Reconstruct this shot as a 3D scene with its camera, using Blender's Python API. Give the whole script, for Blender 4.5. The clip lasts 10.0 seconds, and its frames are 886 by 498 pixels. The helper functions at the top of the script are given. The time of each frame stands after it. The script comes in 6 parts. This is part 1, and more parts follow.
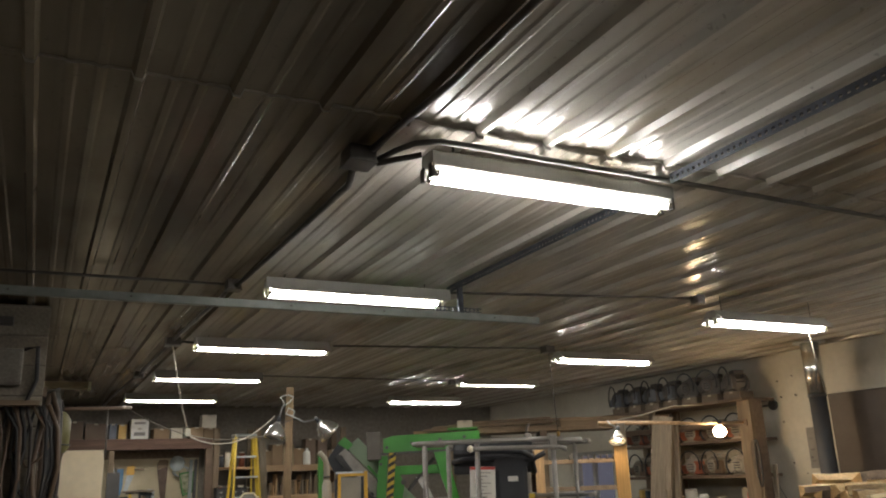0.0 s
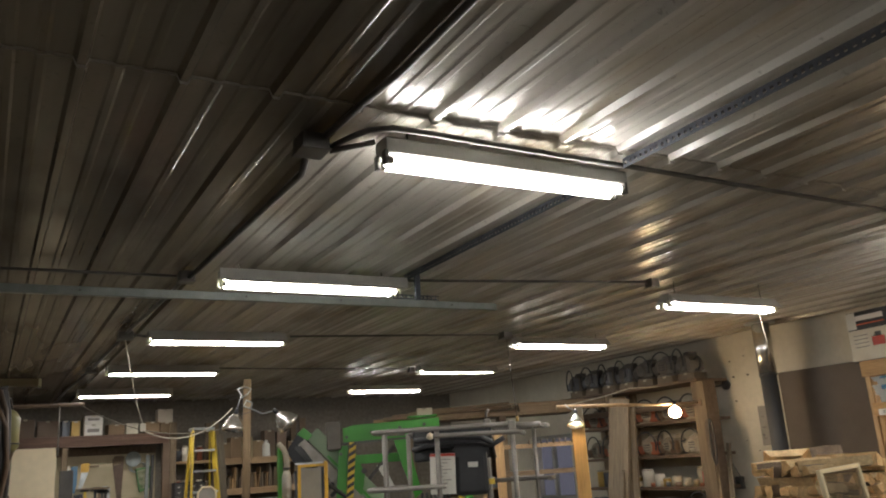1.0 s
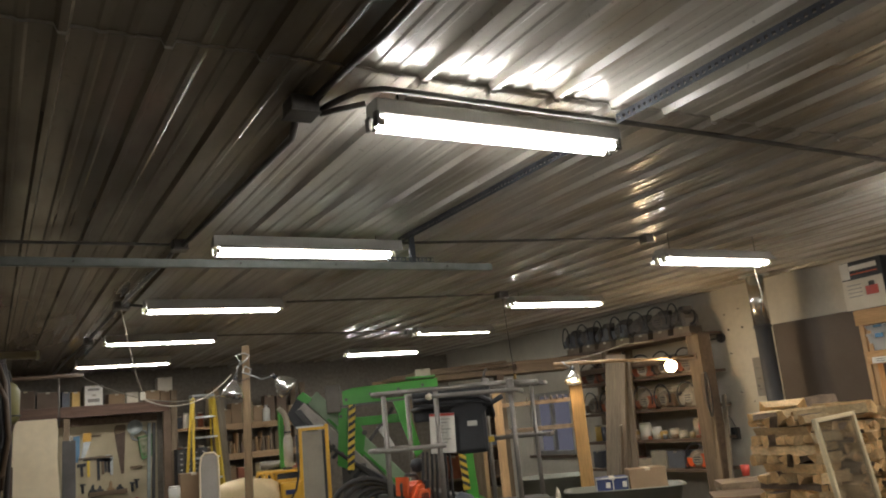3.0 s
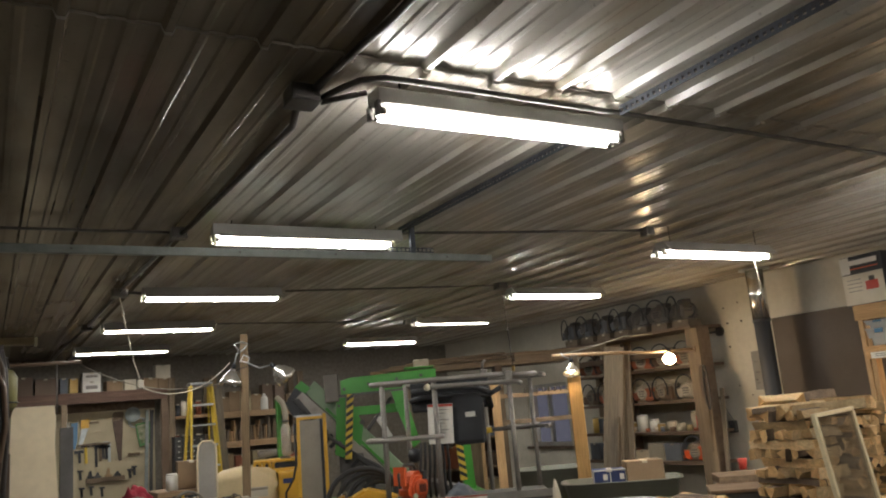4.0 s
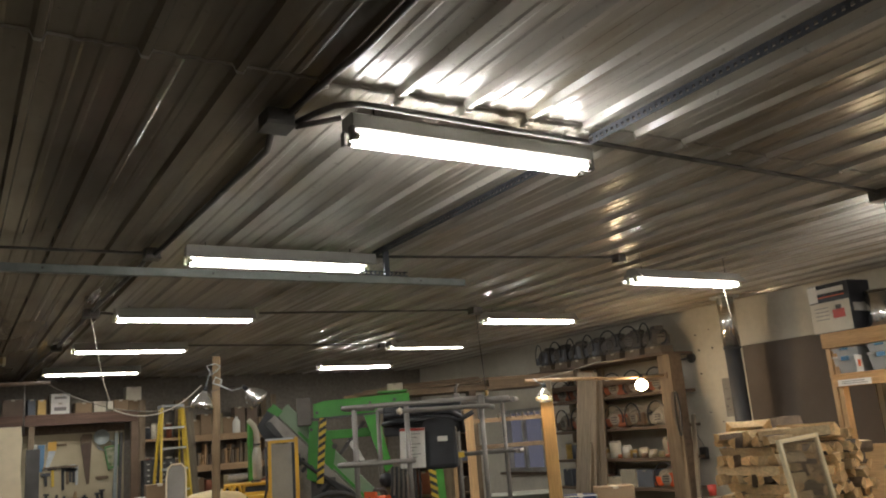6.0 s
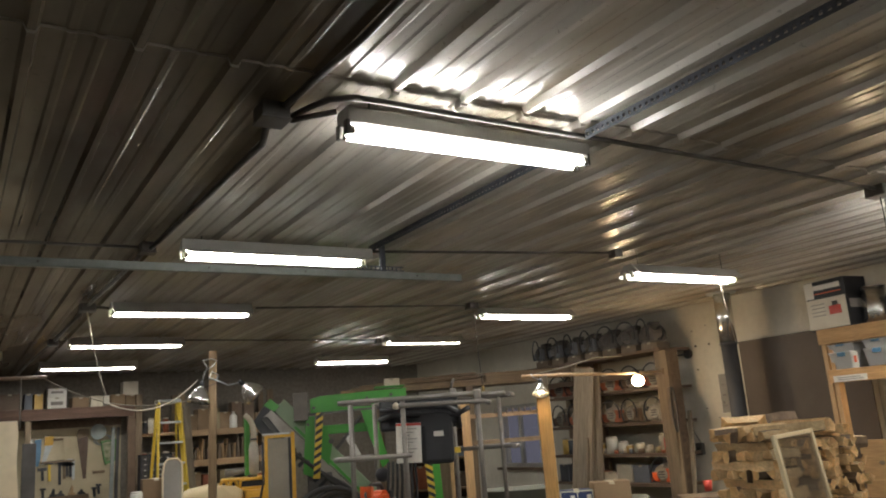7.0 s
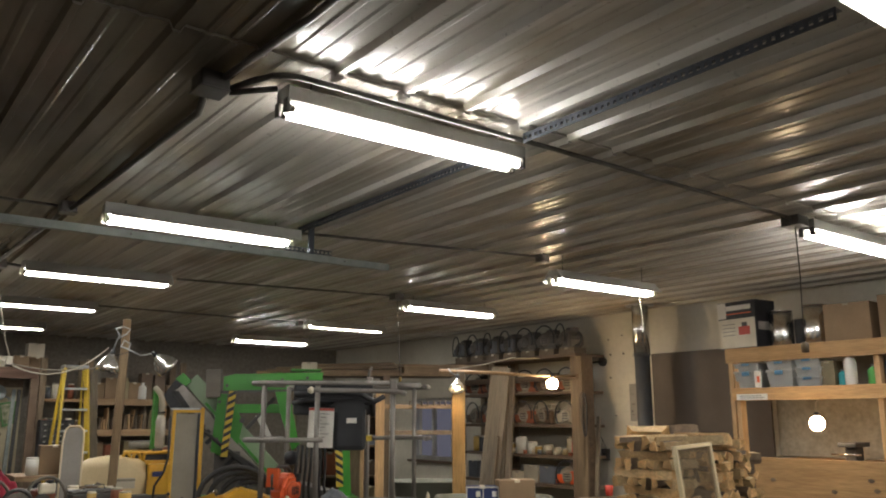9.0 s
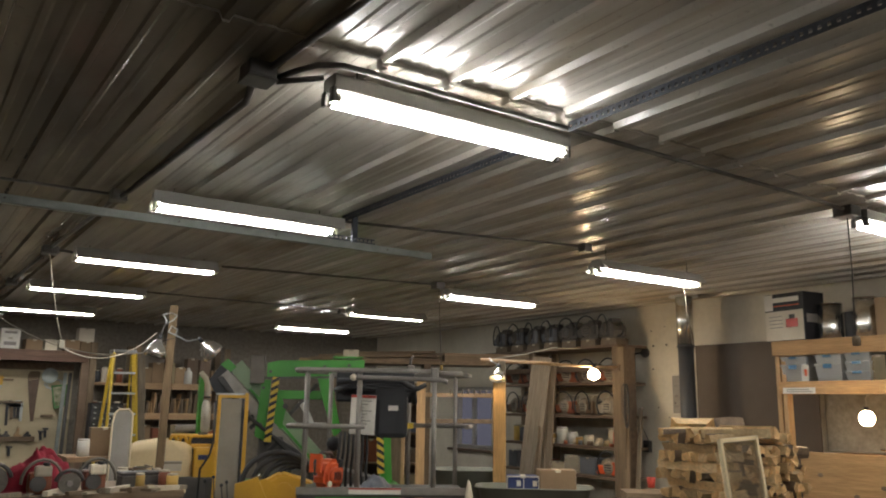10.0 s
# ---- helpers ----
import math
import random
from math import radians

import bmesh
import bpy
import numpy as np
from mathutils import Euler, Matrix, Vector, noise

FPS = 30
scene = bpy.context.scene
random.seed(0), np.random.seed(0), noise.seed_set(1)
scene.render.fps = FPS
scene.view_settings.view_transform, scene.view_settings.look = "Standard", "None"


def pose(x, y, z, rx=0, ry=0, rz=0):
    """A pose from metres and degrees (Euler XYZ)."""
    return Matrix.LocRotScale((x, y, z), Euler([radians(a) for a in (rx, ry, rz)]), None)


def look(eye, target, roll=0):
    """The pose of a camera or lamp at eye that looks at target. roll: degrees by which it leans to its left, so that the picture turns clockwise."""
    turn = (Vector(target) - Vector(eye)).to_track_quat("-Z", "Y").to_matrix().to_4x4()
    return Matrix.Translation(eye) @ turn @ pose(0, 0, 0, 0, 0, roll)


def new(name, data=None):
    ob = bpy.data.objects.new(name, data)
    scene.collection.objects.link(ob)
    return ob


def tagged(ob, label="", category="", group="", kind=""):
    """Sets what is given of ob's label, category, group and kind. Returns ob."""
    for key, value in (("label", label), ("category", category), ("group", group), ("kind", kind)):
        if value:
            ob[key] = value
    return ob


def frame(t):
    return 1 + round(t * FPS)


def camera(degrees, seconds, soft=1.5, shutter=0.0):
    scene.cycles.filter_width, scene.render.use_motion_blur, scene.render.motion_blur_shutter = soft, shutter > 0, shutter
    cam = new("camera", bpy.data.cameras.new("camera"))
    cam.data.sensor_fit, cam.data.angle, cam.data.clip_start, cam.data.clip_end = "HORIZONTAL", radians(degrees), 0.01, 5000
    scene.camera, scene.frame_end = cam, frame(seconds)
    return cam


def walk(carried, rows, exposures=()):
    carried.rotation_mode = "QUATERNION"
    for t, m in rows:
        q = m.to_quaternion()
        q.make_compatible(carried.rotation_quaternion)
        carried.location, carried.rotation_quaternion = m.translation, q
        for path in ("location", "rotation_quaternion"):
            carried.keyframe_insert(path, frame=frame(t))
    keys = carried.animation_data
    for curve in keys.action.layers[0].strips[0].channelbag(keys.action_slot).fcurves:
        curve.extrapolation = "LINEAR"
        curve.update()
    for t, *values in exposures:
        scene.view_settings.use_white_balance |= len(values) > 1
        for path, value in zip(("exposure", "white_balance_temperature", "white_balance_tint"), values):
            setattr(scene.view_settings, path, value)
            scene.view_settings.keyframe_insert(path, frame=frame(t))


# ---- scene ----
cam = camera(57.7, 10.0, soft=2.0)
PATH = [
    (0, (-1.002, -3.046, 1.589), (-0.135, -1.328, 2.134), -2.2),
    (0.5, (-0.995, -3.039, 1.591), (-0.086, -1.334, 2.106), -2.7),
    (1, (-0.988, -3.038, 1.589), (-0.026, -1.361, 2.1), -3.9),
    (1.5, (-0.97, -3.029, 1.6), (-0.012, -1.32, 2.007), -5.3),
    (2, (-0.972, -3.011, 1.59), (-0.043, -1.279, 1.96), -5.9),
    (2.5, (-0.976, -3.016, 1.594), (-0.046, -1.294, 2.006), -6.3),
    (3, (-0.983, -3.022, 1.592), (-0.003, -1.329, 2.009), -5.5),
    (3.2, (-0.982, -3.014, 1.598), (-0.006, -1.318, 2.013), -5.4),
    (4.3, (-0.978, -3.003, 1.600), (0.006, -1.305, 1.990), -4.8),
    (4.5, (-0.977, -3.013, 1.589), (0.003, -1.315, 1.982), -4.8),
    (5, (-0.974, -3.015, 1.586), (0.059, -1.349, 1.981), -5.0),
    (5.5, (-0.975, -3.013, 1.592), (0.063, -1.358, 2.021), -4.3),
    (5.7, (-0.978, -3.031, 1.59), (0.043, -1.366, 2.023), -4.5),
    (6.8, (-0.97, -3.063, 1.589), (0.096, -1.444, 2.078), -4.5),
    (7, (-0.967, -3.053, 1.583), (0.066, -1.397, 2.02), -4.4),
    (7.5, (-0.968, -3.053, 1.58), (0.01, -1.36, 2.001), -3.7),
    (8, (-0.978, -3.075, 1.577), (-0.071, -1.342, 1.992), -2.2),
    (8.5, (-0.962, -3.064, 1.582), (0.161, -1.458, 1.979), -1.4),
    (9, (-0.97, -3.07, 1.579), (0.208, -1.506, 1.989), -0.1),
    (9.5, (-0.971, -3.066, 1.577), (0.192, -1.489, 1.977), 0.6),
    (10, (-0.983, -3.059, 1.578), (0.117, -1.433, 1.961), 0.8),
]
walk(cam, [(t, look(eye, target, roll)) for t, eye, target, roll in PATH])

# ---- world and exposure ----
world = bpy.data.worlds.new("world")
scene.world = world
world.use_nodes = True
world.node_tree.nodes["Background"].inputs[0].default_value = (0.05, 0.06, 0.09, 1)
world.node_tree.nodes["Background"].inputs[1].default_value = 0.3
scene.view_settings.exposure = 0.0

TUBE_POWER = 63.0
BULB_POWER = 160.0


# ---- helpers for building ----
def principled(name):
    m = bpy.data.materials.new(name)
    m.use_nodes = True
    nt = m.node_tree
    return m, nt, nt.nodes["Principled BSDF"]


def mat(name, c1, c2=None, scale=6.0, rough=0.6, metal=0.0, bump=0.15, stretch=(1, 1, 1), fine=60.0, tint=0.12, coat=0.0, gap=0.25):
    """A surface of two colours mixed by large stains and fine grain, uneven in gloss, slightly different on each object."""
    m, nt, bs = principled(name)
    n, l = nt.nodes, nt.links
    c2 = c2 or tuple(v * 0.72 for v in c1)
    co = n.new("ShaderNodeTexCoord")
    mp = n.new("ShaderNodeMapping")
    mp.inputs["Scale"].default_value = stretch
    l.new(co.outputs["Object"], mp.inputs["Vector"])
    big = n.new("ShaderNodeTexNoise")
    big.inputs["Scale"].default_value, big.inputs["Detail"].default_value = scale, 5
    small = n.new("ShaderNodeTexNoise")
    small.inputs["Scale"].default_value, small.inputs["Detail"].default_value = fine, 3
    l.new(mp.outputs[0], big.inputs["Vector"])
    l.new(mp.outputs[0], small.inputs["Vector"])
    ramp = n.new("ShaderNodeMapRange")
    ramp.inputs["From Min"].default_value, ramp.inputs["From Max"].default_value = 0.5 - gap, 0.5 + gap
    l.new(big.outputs["Fac"], ramp.inputs["Value"])
    mix = n.new("ShaderNodeMix")
    mix.data_type = "RGBA"
    mix.inputs["A"].default_value, mix.inputs["B"].default_value = (*c1, 1), (*c2, 1)
    l.new(ramp.outputs[0], mix.inputs["Factor"])
    info = n.new("ShaderNodeObjectInfo")
    hsv = n.new("ShaderNodeHueSaturation")
    val = n.new("ShaderNodeMapRange")
    val.inputs["To Min"].default_value, val.inputs["To Max"].default_value = 1 - tint, 1 + tint
    l.new(info.outputs["Random"], val.inputs["Value"])
    l.new(val.outputs[0], hsv.inputs["Value"])
    grain = n.new("ShaderNodeMix")
    grain.data_type, grain.blend_type = "RGBA", "MULTIPLY"
    gr = n.new("ShaderNodeMapRange")
    gr.inputs["From Min"].default_value, gr.inputs["From Max"].default_value = 0.3, 0.7
    gr.inputs["To Min"].default_value, gr.inputs["To Max"].default_value = (0.76, 1.12) if bump > 0.12 else (0.95, 1.03)
    l.new(small.outputs["Fac"], gr.inputs["Value"])
    grain.inputs["Factor"].default_value = 1.0
    l.new(mix.outputs["Result"], grain.inputs["A"])
    l.new(gr.outputs[0], grain.inputs["B"])
    l.new(grain.outputs["Result"], hsv.inputs["Color"])
    l.new(hsv.outputs[0], bs.inputs["Base Color"])
    rr = n.new("ShaderNodeMapRange")
    rr.inputs["To Min"].default_value, rr.inputs["To Max"].default_value = max(0.02, rough - 0.12), min(1, rough + 0.12)
    l.new(big.outputs["Fac"], rr.inputs["Value"])
    l.new(rr.outputs[0], bs.inputs["Roughness"])
    bs.inputs["Metallic"].default_value = metal
    bs.inputs["Coat Weight"].default_value = coat
    if bump:
        b = n.new("ShaderNodeBump")
        b.inputs["Strength"].default_value, b.inputs["Distance"].default_value = bump, 0.004
        l.new(small.outputs["Fac"], b.inputs["Height"])
        l.new(b.outputs[0], bs.inputs["Normal"])
    return m


def glow(name, colour, power, base=(0.8, 0.8, 0.8)):
    m, nt, bs = principled(name)
    bs.inputs["Base Color"].default_value = (*base, 1)
    bs.inputs["Emission Color"].default_value = (*colour, 1)
    bs.inputs["Emission Strength"].default_value = power
    return m


def glassy(name, colour=(0.9, 0.95, 1.0), rough=0.05, clear=0.9):
    m, nt, bs = principled(name)
    bs.inputs["Base Color"].default_value = (*colour, 1)
    bs.inputs["Roughness"].default_value = rough
    bs.inputs["Transmission Weight"].default_value = clear
    return m


def wood(name, c1, c2, axis="z", rough=0.65):
    s = [14.0, 14.0, 14.0]
    s["xyz".index(axis)] = 0.9
    return mat(name, c1, c2, scale=1.6, rough=rough, stretch=s, fine=9.0, bump=0.25, tint=0.22)


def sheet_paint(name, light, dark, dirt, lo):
    """Semi-gloss painted steel sheet: long streaks, brown grime in patches, fine specks, slightly uneven gloss."""
    m, nt, bs = principled(name)
    n, l = nt.nodes, nt.links
    co = n.new("ShaderNodeTexCoord")

    def field(stretch, scale, detail, lo, hi, a, b):
        mp = n.new("ShaderNodeMapping")
        mp.inputs["Scale"].default_value = stretch
        l.new(co.outputs["Object"], mp.inputs["Vector"])
        t = n.new("ShaderNodeTexNoise")
        t.inputs["Scale"].default_value, t.inputs["Detail"].default_value = scale, detail
        l.new(mp.outputs[0], t.inputs["Vector"])
        r = n.new("ShaderNodeMapRange")
        r.inputs["From Min"].default_value, r.inputs["From Max"].default_value = lo, hi
        r.inputs["To Min"].default_value, r.inputs["To Max"].default_value = a, b
        l.new(t.outputs["Fac"], r.inputs["Value"])
        return r.outputs[0]

    def mixed(fac, a, b, kind_of="MIX"):
        x = n.new("ShaderNodeMix")
        x.data_type, x.blend_type = "RGBA", kind_of
        for key, v in (("Factor", fac), ("A", a), ("B", b)):
            if isinstance(v, (tuple, float)):
                x.inputs[key].default_value = v
            else:
                l.new(v, x.inputs[key])
        return x.outputs["Result"]

    streak = field((7.0, 0.35, 1), 1.0, 4, 0.35, 0.65, 0.0, 1.0)
    grime = field((1.6, 0.55, 1), 0.9, 5, lo, lo + 0.16, 0.0, 0.8)
    specks = field((1, 1, 1), 34.0, 2, 0.66, 0.74, 0.0, 0.35)
    colour = mixed(streak, (*light, 1), (*dark, 1))
    colour = mixed(grime, colour, (*dirt, 1))
    colour = mixed(specks, colour, (0.16, 0.13, 0.10, 1))
    l.new(colour, bs.inputs["Base Color"])
    l.new(field((5.0, 0.5, 1), 1.4, 4, 0.3, 0.7, 0.17, 0.25), bs.inputs["Roughness"])
    return m


I4 = Matrix.Identity(4)


def box(bm, x0, x1, y0, y1, z0, z1, m=I4, bevel=0.0):
    vs = [bm.verts.new(m @ Vector((x, y, z))) for x in (x0, x1) for y in (y0, y1) for z in (z0, z1)]
    fs = [bm.faces.new([vs[i] for i in q]) for q in ((0, 1, 3, 2), (4, 6, 7, 5), (0, 4, 5, 1), (2, 3, 7, 6), (0, 2, 6, 4), (1, 5, 7, 3))]
    if bevel:
        bmesh.ops.bevel(bm, geom=list({e for f in fs for e in f.edges}), offset=bevel, segments=2, affect="EDGES", profile=0.6)
    return bm


def ring(bm, centre, a, b, r, seg):
    return [bm.verts.new(centre + a * (r * math.cos(2 * math.pi * k / seg)) + b * (r * math.sin(2 * math.pi * k / seg))) for k in range(seg)]


def skin(bm, r1, r2):
    for k in range(len(r1)):
        f = bm.faces.new((r1[k], r1[(k + 1) % len(r1)], r2[(k + 1) % len(r2)], r2[k]))
        f.smooth = True


def tube(bm, pts, r, seg=8, cap=True):
    """A round bar swept along a line of points; r may be one radius or one for each point."""
    pts = [Vector(p) for p in pts]
    rs = r if isinstance(r, (list, tuple)) else [r] * len(pts)
    last, first = None, None
    up = None
    for i, p in enumerate(pts):
        d = (pts[min(i + 1, len(pts) - 1)] - pts[max(i - 1, 0)]).normalized()
        if up is None:
            up = Vector((0, 0, 1)) if abs(d.z) < 0.9 else Vector((1, 0, 0))
        a = d.cross(up).normalized()
        b = d.cross(a).normalized()
        up = -b if b.dot(up) < 0 else b
        now = ring(bm, p, a, up, rs[i], seg)
        if last:
            skin(bm, last, now)
        else:
            first = now
        last = now
    if cap:
        bm.faces.new(first)
        bm.faces.new(list(reversed(last)))
    return bm


def lathe(bm, prof, m=I4, seg=16):
    last = None
    for r, z in prof:
        now = [bm.verts.new(m @ Vector((max(r, 1e-4) * math.cos(2 * math.pi * k / seg), max(r, 1e-4) * math.sin(2 * math.pi * k / seg), z))) for k in range(seg)]
        if last:
            skin(bm, last, now)
        last = now
    return bm


def prism(bm, pts, thick, m=I4):
    """A flat outline in local x and z, thickened along local y."""
    a = [bm.verts.new(m @ Vector((x, -thick / 2, z))) for x, z in pts]
    b = [bm.verts.new(m @ Vector((x, thick / 2, z))) for x, z in pts]
    bm.faces.new(a)
    bm.faces.new(list(reversed(b)))
    for k in range(len(a)):
        j = (k + 1) % len(a)
        bm.faces.new((a[j], a[k], b[k], b[j]))
    return bm


def arc(p, q, sag, n=10):
    """Points of a hanging line from p to q."""
    p, q = Vector(p), Vector(q)
    return [p.lerp(q, k / n) - Vector((0, 0, sag * 4 * (k / n) * (1 - k / n))) for k in range(n + 1)]


def B():
    return bmesh.new()


def root(ob):
    while ob.parent:
        ob = ob.parent
    return ob


def finish(name, bm, material, shift=None):
    if shift is not None:
        bm.transform(shift)
    bmesh.ops.recalc_face_normals(bm, faces=bm.faces)
    me = bpy.data.meshes.new(name)
    bm.to_mesh(me)
    bm.free()
    me.materials.append(material)
    return new(name, me)


def part(name, bm, material, parent, label=""):
    """One mesh under a thing or a part, given in the room's metres."""
    ob = finish(name, bm, material, root(parent).matrix_basis.inverted())
    ob.parent = parent
    return tagged(ob, label)


def thing(name, m, label, category, group="", kind=""):
    if not isinstance(m, Matrix):
        m = pose(*m)
    ob = new(name)
    ob.empty_display_size = 0.1
    ob.matrix_basis = m
    return tagged(ob, label, category, group, kind)


def solid(name, bm, material, at, label, category, group="", kind=""):
    """A thing of one mesh; at: its base."""
    m = at if isinstance(at, Matrix) else pose(*at)
    ob = finish(name, bm, material, m.inverted())
    ob.matrix_basis = m
    return tagged(ob, label, category, group, kind)


# ---- materials ----
M_ceiling = sheet_paint("ceiling_metal", (0.64, 0.605, 0.55), (0.55, 0.515, 0.455), (0.33, 0.275, 0.20), 0.52)
# west sheets: brown grime, plus a darker base colour standing in for dimmer light
M_westsheet = sheet_paint("west_ceiling_metal_shaded", (0.36, 0.315, 0.245), (0.25, 0.215, 0.165), (0.13, 0.105, 0.075), 0.44)
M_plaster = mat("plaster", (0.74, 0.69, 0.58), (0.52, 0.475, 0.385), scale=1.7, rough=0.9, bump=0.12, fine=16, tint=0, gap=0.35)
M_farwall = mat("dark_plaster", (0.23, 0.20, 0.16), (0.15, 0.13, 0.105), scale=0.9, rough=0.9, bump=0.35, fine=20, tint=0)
M_floor = mat("concrete_floor", (0.13, 0.12, 0.105), (0.08, 0.075, 0.065), scale=1.2, rough=0.75, bump=0.3, fine=40, tint=0)
M_block = mat("block", (0.29, 0.255, 0.20), (0.18, 0.155, 0.12), scale=3, rough=0.92, bump=0.6, fine=50)
M_oldgrey = mat("grimy_grey_enamel", (0.20, 0.18, 0.145), (0.12, 0.105, 0.085), scale=7, rough=0.6, bump=0.15)
M_galv = mat("galvanised", (0.50, 0.52, 0.52), (0.38, 0.40, 0.40), scale=14, rough=0.42, metal=0.85, bump=0.05)
M_channel = mat("channel_steel", (0.30, 0.32, 0.30), (0.22, 0.24, 0.22), scale=14, rough=0.5, metal=0.4, bump=0.05)
M_strut = mat("perforated_steel", (0.10, 0.11, 0.13), (0.06, 0.065, 0.075), scale=9, rough=0.5, metal=0.6, bump=0.1)
M_conduit = mat("dull_conduit", (0.15, 0.14, 0.13), (0.10, 0.092, 0.082), scale=10, rough=0.42, metal=0.6, bump=0.1)
M_housing = mat("lamp_housing", (0.40, 0.39, 0.355), (0.32, 0.305, 0.27), scale=5, rough=0.45, bump=0.03)
M_tube = glow("lit_tube", (0.98, 0.965, 0.925), TUBE_POWER)
# near batten's tubes, turned down to keep the ceiling highlight small
M_neartube = glow("lit_tube_weaker", (0.98, 0.965, 0.925), TUBE_POWER * 0.75)
M_weaktube = glow("weak_tube", (1.0, 0.96, 0.88), TUBE_POWER * 0.5)
M_socket = mat("yellowed_socket", (0.75, 0.74, 0.58), (0.6, 0.6, 0.42), rough=0.5, bump=0.02)
M_steel = mat("shiny_steel", (0.82, 0.81, 0.78), (0.72, 0.70, 0.66), scale=9, rough=0.13, metal=1.0, bump=0.02)
M_pot = mat("brushed_steel", (0.80, 0.79, 0.76), (0.70, 0.69, 0.65), scale=9, rough=0.22, metal=1.0, bump=0.02)
M_muffler = mat("heat_stained_steel", (0.62, 0.58, 0.50), (0.48, 0.44, 0.36), scale=11, rough=0.45, metal=0.6, bump=0.05)
M_brownpost = wood("brown_post", (0.27, 0.18, 0.095), (0.15, 0.10, 0.05), "z", 0.8)
M_cardframe = mat("cream_screen_frame", (0.95, 0.80, 0.52), (0.88, 0.71, 0.43), scale=6, rough=0.5, bump=0.04)
M_alu = mat("spun_aluminium", (0.93, 0.92, 0.88), (0.85, 0.84, 0.80), scale=9, rough=0.24, metal=0.95, bump=0.05)
M_black = mat("black_plastic", (0.025, 0.026, 0.03), (0.014, 0.014, 0.016), rough=0.5, bump=0.06)
M_rubber = mat("rubber", (0.02, 0.02, 0.021), (0.034, 0.032, 0.03), rough=0.7, bump=0.1)
M_blackpipe = mat("black_stovepipe", (0.055, 0.057, 0.062), (0.075, 0.07, 0.065), rough=0.62, metal=0.1, bump=0.08)
M_brownboard = mat("brown_hardboard", (0.115, 0.085, 0.062), (0.085, 0.062, 0.045), scale=2, rough=0.6, bump=0.1, tint=0)
M_pine = wood("pine_across", (0.55, 0.33, 0.145), (0.40, 0.225, 0.09), "y")
M_pinev = wood("pine_upright", (0.58, 0.37, 0.18), (0.43, 0.26, 0.12), "z")
M_pinex = wood("pine_along", (0.48, 0.32, 0.17), (0.34, 0.21, 0.11), "x")
M_oldv = wood("old_wood_upright", (0.26, 0.19, 0.12), (0.15, 0.11, 0.07), "z", 0.8)
M_oldx = wood("old_wood_along", (0.27, 0.19, 0.115), (0.16, 0.11, 0.07), "x", 0.8)
M_oldy = wood("old_wood_across", (0.19, 0.13, 0.085), (0.11, 0.075, 0.05), "y", 0.8)
M_greywood = wood("grey_plank", (0.28, 0.23, 0.165), (0.21, 0.17, 0.125), "z", 0.85)
M_winpaint = mat("old_window_paint", (0.46, 0.45, 0.42), (0.33, 0.31, 0.28), scale=5, rough=0.7, bump=0.2)
M_post = wood("orange_post", (0.62, 0.37, 0.13), (0.46, 0.26, 0.08), "z", 0.6)
M_log = mat("split_log", (0.90, 0.68, 0.38), (0.68, 0.45, 0.22), scale=7, rough=0.85, bump=0.6, fine=40, tint=0.38)
M_logend = mat("log_end_grain", (0.80, 0.52, 0.24), (0.58, 0.34, 0.14), scale=9, rough=0.9, bump=0.4, fine=60, tint=0.3)
M_bark = mat("bark", (0.22, 0.155, 0.10), (0.12, 0.085, 0.06), scale=9, rough=0.95, bump=0.8, fine=30, tint=0.25)
M_redbeam = wood("red_brown_beam", (0.15, 0.085, 0.055), (0.09, 0.05, 0.035), "x", 0.75)
M_saw = mat("rusty_saw_blade", (0.15, 0.10, 0.07), (0.09, 0.06, 0.045), scale=9, rough=0.6, metal=0.3, bump=0.1)
M_bagedge = mat("green_bag_edge", (0.10, 0.24, 0.07), (0.07, 0.16, 0.05), rough=0.6, bump=0.05)
M_leafbag = mat("leafy_bag", (0.10, 0.14, 0.05), (0.45, 0.41, 0.29), scale=14, rough=0.6, bump=0.2, gap=0.14)
M_card = mat("cardboard", (0.28, 0.19, 0.11), (0.21, 0.14, 0.08), scale=3, rough=0.85, bump=0.1)
M_cardpale = mat("faded_plate", (0.62, 0.56, 0.45), (0.52, 0.46, 0.36), rough=0.7, bump=0.02)
M_white = mat("white_plastic", (0.72, 0.70, 0.64), (0.6, 0.58, 0.52), rough=0.5, bump=0.03)
M_paper = mat("paper", (0.78, 0.75, 0.68), (0.70, 0.67, 0.60), rough=0.8, bump=0.02)
M_red = mat("red_paint", (0.55, 0.06, 0.035), (0.42, 0.045, 0.03), rough=0.45, bump=0.05)
M_orange = mat("orange_plastic", (0.75, 0.12, 0.03), (0.6, 0.09, 0.025), rough=0.42, bump=0.04)
M_green = mat("green_paint", (0.06, 0.31, 0.035), (0.035, 0.19, 0.022), scale=3, rough=0.4, bump=0.05, tint=0.05, coat=0.2)
M_palegreen = mat("pale_green_steel", (0.24, 0.33, 0.20), (0.17, 0.24, 0.145), scale=3, rough=0.5, bump=0.05)
M_yellow = mat("yellow_paint", (0.68, 0.38, 0.03), (0.52, 0.28, 0.03), scale=4, rough=0.45, bump=0.06, tint=0.05)
M_cream = mat("faded_cream_paint", (0.70, 0.56, 0.33), (0.60, 0.46, 0.25), scale=3, rough=0.5, bump=0.04)
M_ladder = mat("yellow_fibreglass", (0.72, 0.50, 0.05), (0.58, 0.39, 0.04), rough=0.5, bump=0.05)
M_railgrey = mat("grey_rail_paint", (0.30, 0.275, 0.245), (0.21, 0.19, 0.17), scale=10, rough=0.5, metal=0.3, bump=0.08)
